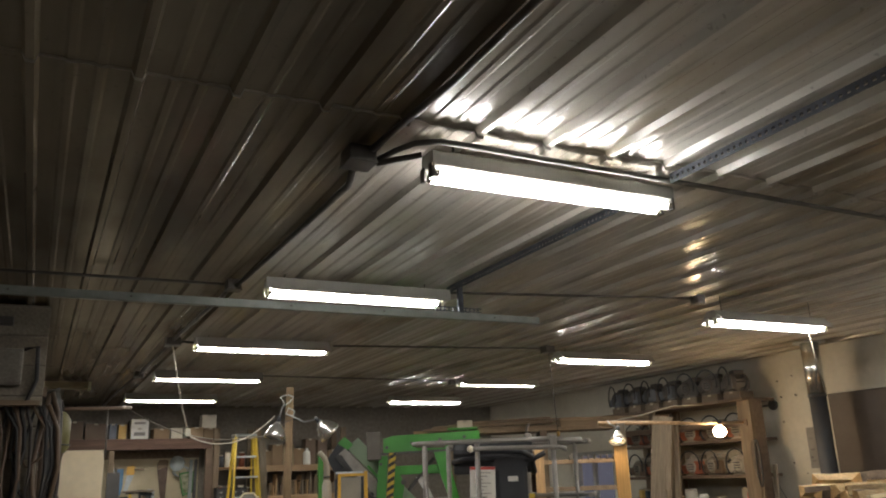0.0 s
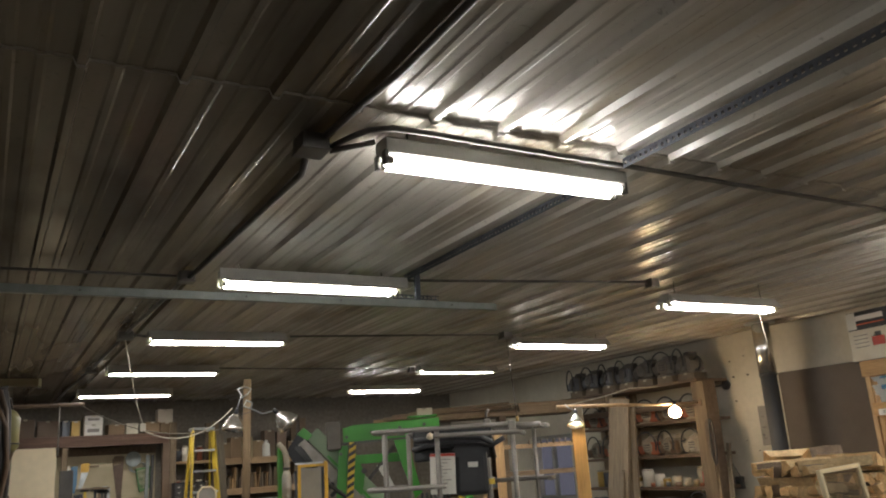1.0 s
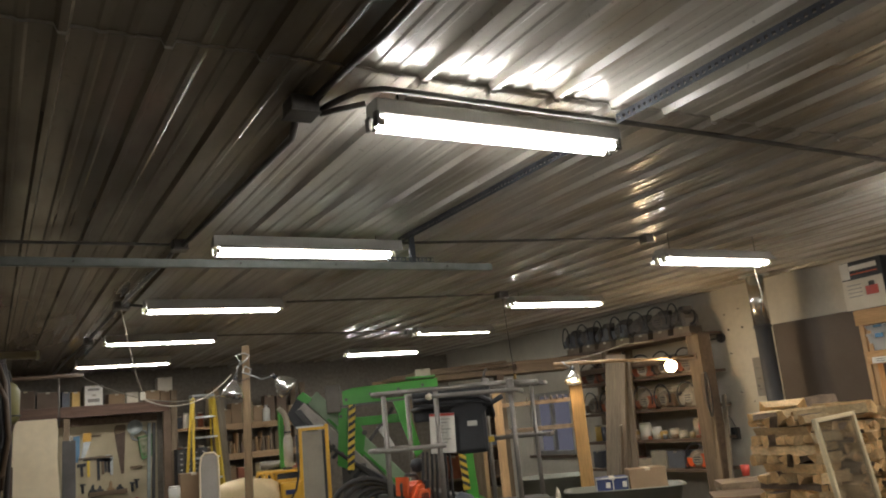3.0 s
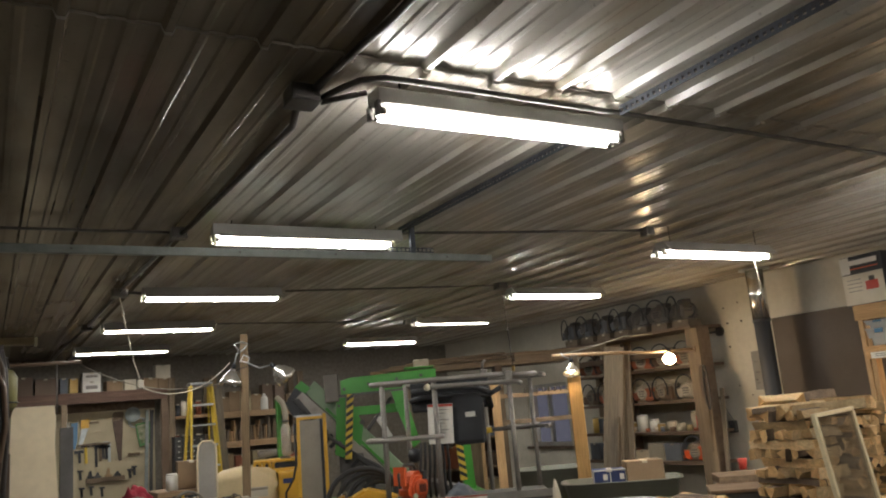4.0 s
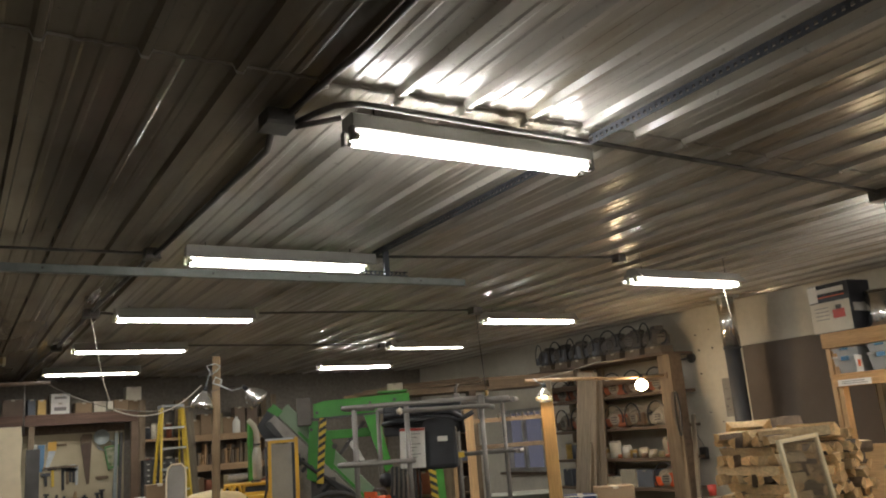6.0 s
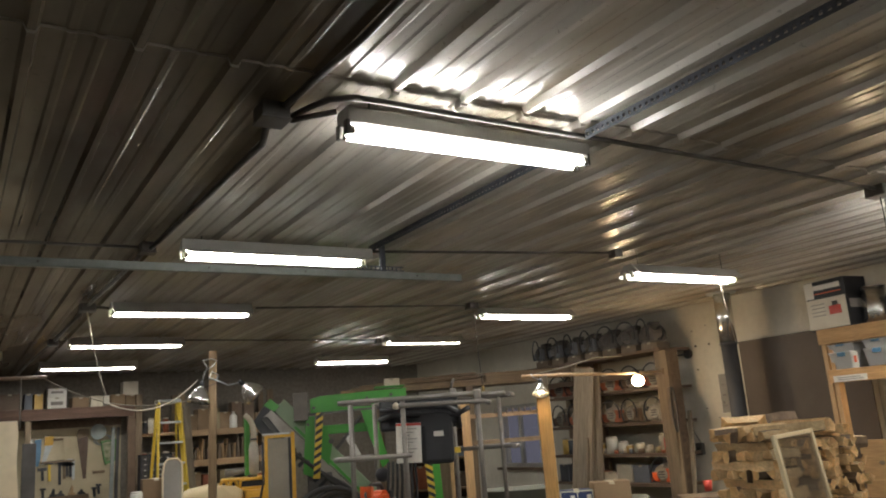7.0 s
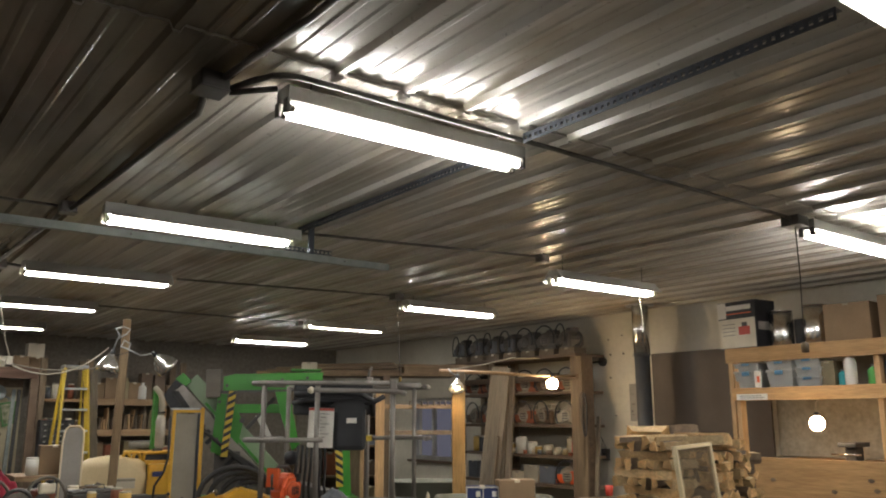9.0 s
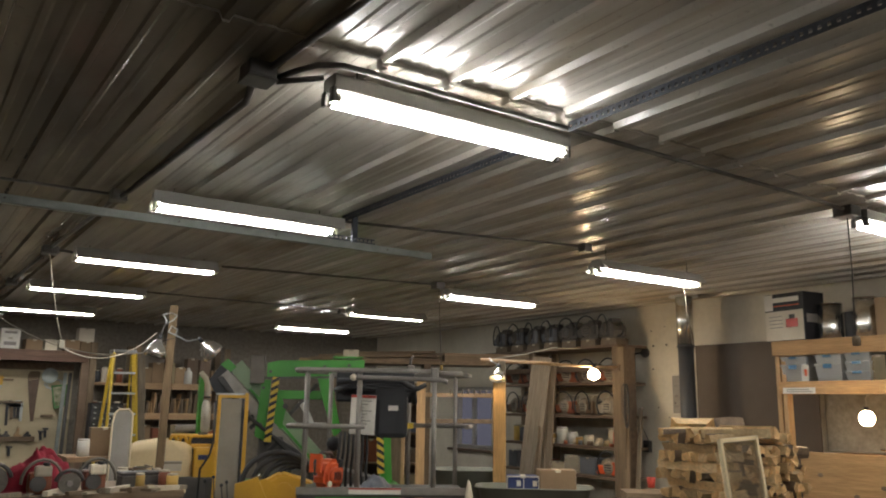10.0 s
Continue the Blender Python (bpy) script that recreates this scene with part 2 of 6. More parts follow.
M_boxgrey = mat("dull_box_steel", (0.17, 0.15, 0.125), (0.11, 0.096, 0.08), scale=6, rough=0.55, metal=0.2, bump=0.08)
M_darkgrey = mat("dark_grey_steel", (0.10, 0.095, 0.09), (0.065, 0.06, 0.055), rough=0.5, metal=0.3, bump=0.06)
M_panel = mat("cream_board", (0.92, 0.79, 0.56), (0.74, 0.60, 0.39), scale=2.4, rough=0.55, bump=0.05, fine=14, gap=0.4)
M_peg = mat("cream_tool_board", (0.54, 0.455, 0.30), (0.40, 0.33, 0.215), scale=2.5, rough=0.85, bump=0.05, tint=0)
M_mesh = mat("dusty_mesh", (0.30, 0.24, 0.16), (0.22, 0.17, 0.11), scale=4, rough=0.8, bump=0.1, fine=100)
M_dustpane = mat("dusty_pane", (0.30, 0.265, 0.21), (0.20, 0.175, 0.135), scale=3, rough=0.5, bump=0.05)
M_blue = mat("blue_print", (0.035, 0.05, 0.17), (0.025, 0.04, 0.13), rough=0.6, bump=0.02)
M_ltblue = mat("pale_blue_plastic", (0.10, 0.24, 0.40), rough=0.4, bump=0.02)
M_teal = mat("teal_print", (0.05, 0.38, 0.42), rough=0.6, bump=0.02)
M_lime = mat("green_plastic", (0.10, 0.42, 0.09), rough=0.45, bump=0.02)
M_tubgreen = mat("grey_green_tub", (0.22, 0.23, 0.19), (0.17, 0.18, 0.145), scale=3, rough=0.6, bump=0.06)
M_jacket = mat("red_cloth", (0.27, 0.013, 0.03), (0.15, 0.008, 0.018), scale=5, rough=0.95, bump=0.6, fine=120)
M_grey = mat("grey_cloth", (0.32, 0.29, 0.26), (0.26, 0.24, 0.21), rough=0.9, bump=0.1)
M_cable = mat("pale_cable", (0.42, 0.38, 0.30), rough=0.6, bump=0)
M_darkcable = mat("dark_cable", (0.06, 0.05, 0.045), rough=0.7, bump=0)
M_olive = mat("olive_tank", (0.23, 0.20, 0.06), (0.16, 0.14, 0.05), scale=6, rough=0.5, bump=0.1)
M_baygrey = mat("bay_back_wall", (0.40, 0.36, 0.29), (0.27, 0.24, 0.19), scale=2.2, rough=0.85, bump=0.15, fine=20)
# darker copy of the saw body colour, painting in the top shelf's shade
M_topshade = mat("shaded_saw_body", (0.13, 0.115, 0.10), (0.075, 0.066, 0.058), scale=8, rough=0.6, bump=0.1, tint=0.3)
M_crate = mat("dusty_crate", (0.22, 0.17, 0.12), (0.15, 0.115, 0.08), scale=5, rough=0.9, bump=0.2)
M_dusty = mat("dusty_saw_cover", (0.34, 0.30, 0.24), (0.23, 0.19, 0.14), scale=8, rough=0.7, bump=0.1, tint=0.2)
M_darkplank = wood("dark_grey_plank", (0.25, 0.205, 0.15), (0.16, 0.13, 0.095), "z", 0.85)
M_bulb = glow("lit_bulb", (1.0, 0.72, 0.40), BULB_POWER * 0.68)
M_benchbulb = glow("lit_bench_bulb", (1.0, 0.74, 0.44), BULB_POWER * 0.30)
M_spot = glow("lit_bulb_small", (1.0, 0.74, 0.42), BULB_POWER)
M_dusk = glow("dusk_sky", (0.30, 0.29, 0.36), 0.34, (0, 0, 0))
M_clear = glassy("clear_bin", (0.86, 0.86, 0.83), 0.3, 0.6)
M_pane = glassy("window_glass", (0.9, 0.93, 1.0), 0.03, 1.0)
M_foil = glassy("clear_sheeting", (0.85, 0.84, 0.80), 0.15, 0.92)
M_mix = [mat("goods_%s" % n, c, rough=0.55, bump=0.05, tint=0.3) for n, c in (
    ("rust", (0.30, 0.09, 0.04)), ("khaki", (0.30, 0.24, 0.13)), ("slate", (0.12, 0.13, 0.15)), ("ochre", (0.5, 0.32, 0.08)),
    ("cream", (0.6, 0.53, 0.40)), ("umber", (0.14, 0.09, 0.055)), ("blue", (0.06, 0.12, 0.30)))]

# ---- room ----
CEIL = 2.85
X0, X1, Y0, Y1 = -1.9, 6.75, -6.0, 10.6
RIB, PITCH = 0.408, 0.305


def ceiling_sheet(bm, y0, y1, z):
    prof = []
    k = int((X0 - 0.3 - RIB) / PITCH) - 1
    while RIB + k * PITCH < X1 + 0.3:
        c = RIB + k * PITCH
        for dx, dz in ((-0.024, 0), (-0.012, -0.027), (0.012, -0.027), (0.024, 0)):
            prof.append((c + dx, z + dz))
        for f in (0.36, 0.64):
            for dx, dz in ((-0.020, 0), (-0.010, -0.0045), (0.010, -0.0045), (0.020, 0)):
                prof.append((c + f * PITCH + dx, z + dz))
        k += 1
    low = [[bm.verts.new((x, y, h)) for x, h in prof] for y in (y0, y1)]
    high = [[bm.verts.new((x, y, z + 0.06)) for x in (prof[0][0], prof[-1][0])] for y in (y0, y1)]
    for i in range(len(prof) - 1):
        f = bm.faces.new((low[0][i], low[0][i + 1], low[1][i + 1], low[1][i]))
        # faces west of this rib take the shade-darkened sheet colour
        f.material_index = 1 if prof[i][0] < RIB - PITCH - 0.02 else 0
    bm.faces.new((high[0][0], high[0][1], high[1][1], high[1][0]))
    for e, g in zip(low, high):
        bm.faces.new(e + [g[1], g[0]])
    return bm


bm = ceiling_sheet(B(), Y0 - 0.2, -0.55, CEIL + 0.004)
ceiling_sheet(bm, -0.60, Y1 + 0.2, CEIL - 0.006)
ceil = solid("ceiling", bm, M_ceiling, (0, 0, CEIL), "ribbed grey metal sheet ceiling, west sheets brown-grimed and darkened as in shade", "ceiling", kind="structure")
ceil.data.materials.append(M_westsheet)
solid("floor", box(B(), X0 - 0.2, X1 + 0.2, Y0 - 0.2, Y1 + 0.2, -0.2, 0), M_floor, (0, 0, 0), "bare grey concrete workshop floor", "floor", kind="structure")
WY0, WY1, WZ0, WZ1 = 6.96, 8.02, 0.92, 1.88
bm = B()
box(bm, X1, X1 + 0.2, Y0, WY0, 0, CEIL)
box(bm, X1, X1 + 0.2, WY1, Y1, 0, CEIL)
box(bm, X1, X1 + 0.2, WY0, WY1, 0, WZ0)
box(bm, X1, X1 + 0.2, WY0, WY1, WZ1, CEIL)
solid("wall_east", bm, M_plaster, (X1, 0, 0), "stained pale plaster wall of the workshop", "wall", kind="structure")
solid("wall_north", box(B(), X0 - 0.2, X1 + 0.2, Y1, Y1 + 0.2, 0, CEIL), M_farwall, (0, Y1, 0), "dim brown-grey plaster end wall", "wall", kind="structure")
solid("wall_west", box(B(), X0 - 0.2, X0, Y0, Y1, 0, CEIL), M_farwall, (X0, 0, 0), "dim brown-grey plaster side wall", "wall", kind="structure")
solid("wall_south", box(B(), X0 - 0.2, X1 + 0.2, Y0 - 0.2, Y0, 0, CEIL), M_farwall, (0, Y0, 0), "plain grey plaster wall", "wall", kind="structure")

# window with a dusk sky behind
win = thing("window_1", (X1, 7.35, WZ0), "old wooden window with bluish dusk panes", "window", kind="structure")
ymid = (WY0 + WY1) / 2
bm = B()
for a in ((WY0, WY1, WZ0, WZ0 + 0.06), (WY0, WY1, WZ1 - 0.06, WZ1), (WY0, WY0 + 0.06, WZ0 + 0.06, WZ1 - 0.06), (WY1 - 0.06, WY1, WZ0 + 0.06, WZ1 - 0.06), (ymid - 0.03, ymid + 0.03, WZ0 + 0.06, WZ1 - 0.06)):
    box(bm, X1 + 0.03, X1 + 0.09, *a)
part("window_frame", bm, M_winpaint, win)
part("window_sill", box(B(), X1 - 0.06, X1 + 0.03, WY0 - 0.06, WY1 + 0.06, WZ0 - 0.04, WZ0), M_oldy, win)
for a, b in ((WY0 + 0.06, ymid - 0.03), (ymid + 0.03, WY1 - 0.06)):
    p = part("pane", box(B(), X1 + 0.055, X1 + 0.061, a, b, WZ0 + 0.06, WZ1 - 0.06), M_pane, win)
    p.visible_shadow = False
solid("backdrop", box(B(), X1 + 1.2, X1 + 1.25, 4.5, 12.5, -0.5, 4), M_dusk, (X1 + 1.2, 7, 0), "plain bluish dusk outside the window", "sky", kind="structure")

# block pier at the side wall
pier = thing("wall_pier", (-1.44, 3.28, 0), "rough grey concrete block pier beside the hanging hoses", "pier", kind="structure")
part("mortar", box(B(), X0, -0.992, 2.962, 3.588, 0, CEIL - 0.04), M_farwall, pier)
block_mesh = {}


def block_piece(w, d, h, parent, x, y, z):
    key = (round(w, 3), round(d, 3))
    if key not in block_mesh:
        bm = box(B(), 0.004, w - 0.004, 0, d, 0.004, h - 0.004, bevel=0.006)
        me = bpy.data.meshes.new("block")
        bm.to_mesh(me)
        bm.free()
        me.materials.append(M_block)
        block_mesh[key] = me
    ob = new("block", block_mesh[key])
    ob.parent = parent
    ob.location = Vector((x, y, z)) - parent.location


for row in range(14):
    x = X0
    for w in ((0.40, 0.52) if row % 2 else (0.2, 0.4, 0.32)):
        block_piece(w, 0.65, 0.2, pier, x, 2.95, row * 0.2)
        x += w

# ---- ceiling lamps ----
def strip_lamp(m, label, drop, wings=True, low=-0.004, tubes=M_tube, rows=(-0.036, 0.036)):
    """A fluorescent fixture; local x along the tubes, z = 0 at their axes. drop: from tubes to ceiling."""
    lamp = thing("fluorescent_lamp", I4, label, "ceiling lamp", "fluorescent lamps")
    bm = prism(B(), [(-0.046, 0.024), (0.046, 0.024), (0.051, 0.030), (0.051, 0.084), (0.042, 0.092), (-0.042, 0.092), (-0.051, 0.084), (-0.051, 0.030)], 1.19, pose(0.6, 0, 0, 0, 0, 90))
    part("housing", bm, M_housing, lamp)
    if wings:
        for k in (-1, 1):
            part("reflector_wing", prism(B(), [(k * 0.052, 0.078), (k * 0.125, low), (k * 0.128, low + 0.002), (k * 0.052, 0.082)], 1.17, pose(0.6, 0, 0, 0, 0, 90)), M_housing, lamp)
        # added baffles, no real part, that stop end light spilling onto the ceiling
        for x in (0.008, 1.188):
            part("end_plate", prism(B(), [(-0.105, 0.02), (0.105, 0.02), (0.052, 0.079), (-0.052, 0.079)], 0.003, pose(x, 0, 0, 0, 0, 90)), M_housing, lamp)
    for y in rows:
        part("tube", tube(B(), [(0.035, y, 0), (1.155, y, 0)], 0.0165, 12), tubes, lamp, "lit white fluorescent tube")
        for x in (0.012, 1.156):
            part("tube_cap", tube(B(), [(x, y, 0), (x + 0.022, y, 0)], 0.0168, 12), M_steel, lamp)
        for x in (-0.004, 1.179):
            part("lamp_holder", box(B(), x, x + 0.015, y - 0.016, y + 0.016, -0.019, 0.037, bevel=0.004), M_socket if wings else M_conduit, lamp)
    for x in (0.12, 1.08):
        part("hanger", tube(B(), [(x, 0, 0.09), (x, 0, drop)], 0.004, 6), M_conduit, lamp)
    lamp.matrix_basis = m
    return lamp


LAMPS = [  # x of the first end, y, height of the tubes
    (0.26, -0.43, 2.71, 0), (0.18, 1.735, 2.71, 0), (0.142, 4.014, 2.725, 0), (0.09, 6.27, 2.735, 0), (0.009, 8.507, 2.72, 0),
    (3.431, 1.36, 2.615, 0), (3.664, 3.75, 2.68, 0), (3.956, 6.46, 2.755, 0), (3.639, 8.12, 2.675, 0),
    # last two: unseen lamps, added out of view to brighten south-facing surfaces
    (3.84, -0.50, 2.71, 0), (0.42, -2.225, 2.71, 0), (3.93, -2.45, 2.71, 0), (3.93, -4.6, 2.71, 0)]
for x, y, z, r in LAMPS:
    bare = -1 < y < 0
    kind_of = "bare twin-tube fluorescent batten, lit" if bare else "twin-tube fluorescent shop lamp with grey wings, lit"
    strip_lamp(pose(x, y, z, 0, 0, r), kind_of + ", under the metal ceiling", CEIL - z, not bare, -0.016 if z > 2.75 else 0.004 if x > 1 else -0.001 if y < 3 else -0.010, M_neartube if bare and x < 1 else M_weaktube if z > 2.75 else M_tube, (0.0,) if z > 2.75 else (-0.036, 0.036))

# conduits, boxes and struts on the ceiling
ZC = CEIL - 0.052


def conduit(pts, r=0.013, mat_=None, label="thin dark conduit fixed along the metal ceiling"):
    return solid("conduit", tube(B(), pts, r, 8), mat_ or M_conduit, tuple(pts[0]), label, "conduit", "ceiling conduits")


def junction(x, y, w=0.11):
    j = thing("junction_box", (x, y, CEIL - 0.03), "dark steel junction box screwed to the ceiling", "junction box", "junction boxes")
    part("box_body", box(B(), x - w / 2, x + w / 2, y - w / 2, y + w / 2, CEIL - 0.09, CEIL - 0.03, bevel=0.008), M_conduit, j)
    part("cover", box(B(), x - w / 2 - 0.004, x + w / 2 + 0.004, y - w / 2 - 0.004, y + w / 2 + 0.004, CEIL - 0.098, CEIL - 0.091, bevel=0.003), M_conduit, j)
    return j


junction(0.02, -0.33, 0.11)
junction(0.02, 1.90, 0.09)
junction(-0.02, 4.10, 0.12)
junction(-0.05, 6.33, 0.10)
junction(3.78, -0.46, 0.12)
junction(3.55, 3.72, 0.11)
junction(3.33, 1.36, 0.08)
junction(3.85, 6.46, 0.08)
conduit([(0.10, -5.9, ZC), (0.09, -1.0, ZC), (0.05, -0.40, ZC)], 0.0135)
conduit([(0.03, -0.26, ZC), (0.09, -0.02, ZC - 0.01), (0.08, 0.9, ZC), (0.06, 1.75, ZC), (0.03, 1.86, ZC - 0.02)], 0.015)
conduit([(0.02, 1.95, ZC), (0.03, 2.3, ZC), (-0.02, 4.04, ZC)], 0.0135)
conduit([(-0.02, 4.16, ZC), (-0.04, 6.28, ZC)], 0.0135)
conduit([(-0.05, 6.38, ZC), (-0.12, 8.5, ZC), (-0.14, 10.5, ZC)], 0.0135)
conduit([(0.08, -0.33, ZC - 0.02), (0.13, -0.44, ZC - 0.01), (0.18, -0.51, ZC), (0.256, -0.555, ZC), (0.40, -0.558, ZC), (0.93, -0.544, ZC), (1.56, -0.536, ZC), (3.0, -0.50, ZC), (3.73, -0.47, ZC)], 0.012)
conduit([(0.08, -0.36, ZC - 0.04), (0.24, -0.43, 2.79)], 0.012)
conduit([(1.45, 1.73, ZC), (2.4, 1.55, ZC), (3.30, 1.37, ZC)], 0.01)
conduit([(1.4, 4.06, ZC), (3.5, 3.75, ZC)], 0.01)
conduit([(1.3, 6.3, ZC), (3.8, 6.45, ZC)], 0.01)
conduit([(-0.03, 1.93, ZC), (-1.0, 1.95, ZC), (-1.88, 1.96, ZC)], 0.009)
conduit([(0.02, 4.10, ZC), (0.2, 4.08, ZC - 0.02)], 0.012)


def perforated_strut(x, y0, y1):
    """A slotted steel angle; the holes go through."""
    s = thing("perforated_strut", (x, y0, CEIL - 0.03), "dark perforated steel angle under the metal ceiling", "strut", "struts")
    bm = B()
    z0, z1 = CEIL - 0.075, CEIL - 0.031
    t = 0.0015
    n = int((y1 - y0) / 0.032)
    step = (y1 - y0) / n
    for side in (0, 1):
        for i in range(n):
            a = y0 + i * step
            b = a + step
            ha, hb = a + step * 0.28, b - step * 0.28
            lo, hi = (z0, z1) if side == 0 else (x, x + 0.045)
            m1, m2 = lo + (hi - lo) * 0.33, lo + (hi - lo) * 0.67
            for (p, q, r, s2) in ((a, ha, lo, hi), (hb, b, lo, hi), (ha, hb, lo, m1), (ha, hb, m2, hi)):
                if side == 0:
                    box(bm, x - t, x + t, p, q, r, s2)
                else:
                    box(bm, r, s2, p, q, z1 - t, z1 + t)
    part("slotted_angle", bm, M_strut, s)
    return s


perforated_strut(1.37, -1.98, -0.56)
perforated_strut(1.40, -0.36, 1.68)
# long galvanised channel hung in front of the second lamp
ch = thing("steel_channel", (-1.89, 1.60, 2.585), "long galvanised steel channel hung under the ceiling", "channel")
part("channel_body", prism(B(), [(1.58, 2.585), (1.62, 2.585), (1.62, 2.588), (1.583, 2.588), (1.583, 2.627), (1.62, 2.627), (1.62, 2.63), (1.58, 2.63)], 3.95, pose(0.085, 0, 0, 0, 0, 90) @ pose(0, 0, 0)), M_channel, ch)
for x in (-1.80, 1.44):
    part("drop_bracket", box(B(), x, x + 0.035, 1.59, 1.615, 2.63, CEIL), M_strut, ch)
bm = B()
for k in range(11):
    x = 1.26 + k * 0.031
    box(bm, x, x + 0.009, 1.574, 1.577, 2.632, 2.664)
    box(bm, x + 0.009, x + 0.031, 1.574, 1.577, 2.632, 2.640)
    box(bm, x + 0.009, x + 0.031, 1.574, 1.577, 2.656, 2.664)
part("slotted_strip", bm, M_strut, ch, "dark slotted steel strip")
for x in (-1.2, -0.6, 0.3, 0.9, 1.7):
    part("bolt", tube(B(), [(x, 1.572, 2.608), (x, 1.58, 2.608)], 0.006, 8), M_conduit, ch)
# deep reflector strip on the second lamp
solid("lamp_reflector", prism(B(), [(0.16, 2.722), (1.40, 2.722), (1.40, 2.79), (0.16, 2.79)], 0.006, pose(0, 1.63, 0, 0, 0, 0)), M_housing, (0.16, 1.63, 2.722), "grey sheet steel reflector strip beside a lamp", "reflector")

# ---- wall by the stove pipe ----
pipe = thing("stove_pipe", (6.3, 2.86, 0), "black stovepipe with a shiny galvanised upper length", "stovepipe")
part("black_length", tube(B(), [(6.3, 2.86, 0), (6.3, 2.86, 2.29)], 0.085, 24), M_blackpipe, pipe)
part("shiny_length", tube(B(), [(6.3, 2.86, 2.27), (6.3, 2.86, CEIL)], 0.092, 24), M_pot, pipe, "shiny galvanised pipe length")
part("collar", tube(B(), [(6.3, 2.86, 2.25), (6.3, 2.86, 2.275)], 0.096, 24), M_blackpipe, pipe)
part("ceiling_collar", tube(B(), [(6.3, 2.86, CEIL - 0.035), (6.3, 2.86, CEIL - 0.02)], 0.16, 24), M_galv, pipe)
solid("wall_board", box(B(), 6.66, 6.675, 1.55, 3.02, 0.0, 2.30, bevel=0.003), M_brownboard, (6.67, 2.3, 0), "large dark brown hardboard sheet standing against the wall", "board")
eb = thing("electrical_box", (6.75, 3.80, 1.08), "small dark switch box on the plaster wall", "switch box")
part("box_body", box(B(), 6.70, 6.75, 3.79, 3.89, 1.06, 1.20, bevel=0.006), M_darkgrey, eb)
part("switch", box(B(), 6.692, 6.70, 3.825, 3.855, 1.11, 1.15, bevel=0.002), M_black, eb)
vent = thing("wall_hook", (6.75, 3.84, 2.26), "old round iron plate on the plaster wall", "wall plate")
part("plate", tube(B(), [(6.75, 3.84, 2.26), (6.72, 3.84, 2.26)], 0.06, 16), M_darkgrey, vent)
part("arm", tube(B(), [(6.72, 3.84, 2.26), (6.66, 3.95, 2.25), (6.62, 4.05, 2.24)], 0.012, 8), M_darkgrey, vent)
bd = thing("wall_sign", (6.75, 3.39, 1.75), "narrow grey notice strip with faded dark marks on the wall", "sign")
part("strip", box(B(), 6.742, 6.75, 3.335, 3.44, 1.53, 1.97), M_grey, bd)
for z in (1.6, 1.72, 1.84):
    part("mark", box(B(), 6.738, 6.742, 3.36, 3.41, z, z + 0.02), M_railgrey, bd)

# ---- wooden shelf unit ----
SX, SY0, SY1 = 6.0, -0.6, 1.60
unit = thing("shelf_unit", (6.35, 0.5, 0), "rough pine shelf unit with jars, tins and bins", "shelf unit")
for y in (SY1 - 0.05, SY1 - 0.11, 0.16, SY0):
    part("post", box(B(), SX + 0.04, SX + 0.13, y, y + 0.045, 0, 2.09, bevel=0.003), M_pinev, unit)
for y in (0.12, SY0):
    part("back_post", box(B(), 6.64, 6.73, y, y + 0.045, 0, 2.09, bevel=0.003), M_pinev, unit)
part("top_shelf", box(B(), SX + 0.04, 6.74, SY0, SY1, 2.19, 2.225), M_pinex, unit)
part("top_rail", box(B(), SX, SX + 0.038, SY0, SY1 - 0.003, 2.09, 2.228, bevel=0.003), M_pine, unit)
part("middle_shelf", box(B(), SX + 0.04, 6.74, SY0, SY1 - 0.003, 1.815, 1.845), M_pinex, unit)
part("middle_rail", box(B(), SX, SX + 0.038, SY0, SY1 - 0.05, 1.73, 1.848, bevel=0.003), M_pine, unit)
part("front_board", box(B(), SX - 0.02, SX + 0.025, SY0, 1.36, 0.72, 1.215, bevel=0.004), M_pine, unit, "broad knotty pine front board")
for y, z in ((1.18, 1.02), (0.62, 0.95), (0.30, 1.06), (0.26, 0.98), (0.86, 0.86), (-0.2, 1.0)):
    part("knot", lathe(B(), [(0.0, 0.0015), (0.012, 0.001), (0.018, 0), (0.02, -0.002)], pose(SX - 0.0205, y, z, 0, -90, 0) @ Matrix.Diagonal((1, 1.5, 1, 1)), 12), M_bark, unit)
part("bench_top", box(B(), SX + 0.026, 6.74, SY0, 1.36, 1.15, 1.19), M_pine, unit)
# panel added before the plaster, giving the bay's back wall its darker grey
part("bay_back", box(B(), 6.72, 6.742, SY0, 1.53, 1.2, 1.80), M_baygrey, unit, "stained grey panel for the bay's back wall")
tagw = thing("shelf_label", (SX - 0.004, 1.38, 1.70), "worn white label strip stapled under the shelf", "label")
part("card", box(B(), SX - 0.006, SX - 0.001, 1.18, 1.50, 1.735, 1.79), M_paper, tagw)
for k in range(2):
    part("text_line", box(B(), SX - 0.008, SX - 0.006, 1.21 + k * 0.03, 1.46, 1.751 + k * 0.018, 1.758 + k * 0.018), M_railgrey, tagw)

# boxed tool, pots and cartons on top
ZT = 2.2255
tb = thing("tool_carton", pose(6.15, 1.44, ZT, 0, 0, -6), "black and white tool carton with a picture of a red machine", "carton")
Rb = tb.matrix_basis
part("carton_body", box(B(), -0.13, 0.16, -0.22, 0.22, 0, 0.46, Rb, bevel=0.004), M_black, tb)
part("white_panel", box(B(), -0.134, -0.1305, -0.21, 0.218, 0.01, 0.29, Rb), M_cardpale, tb)
part("letter_bar", box(B(), -0.134, -0.1305, -0.17, 0.12, 0.375, 0.42, Rb), M_paper, tb)
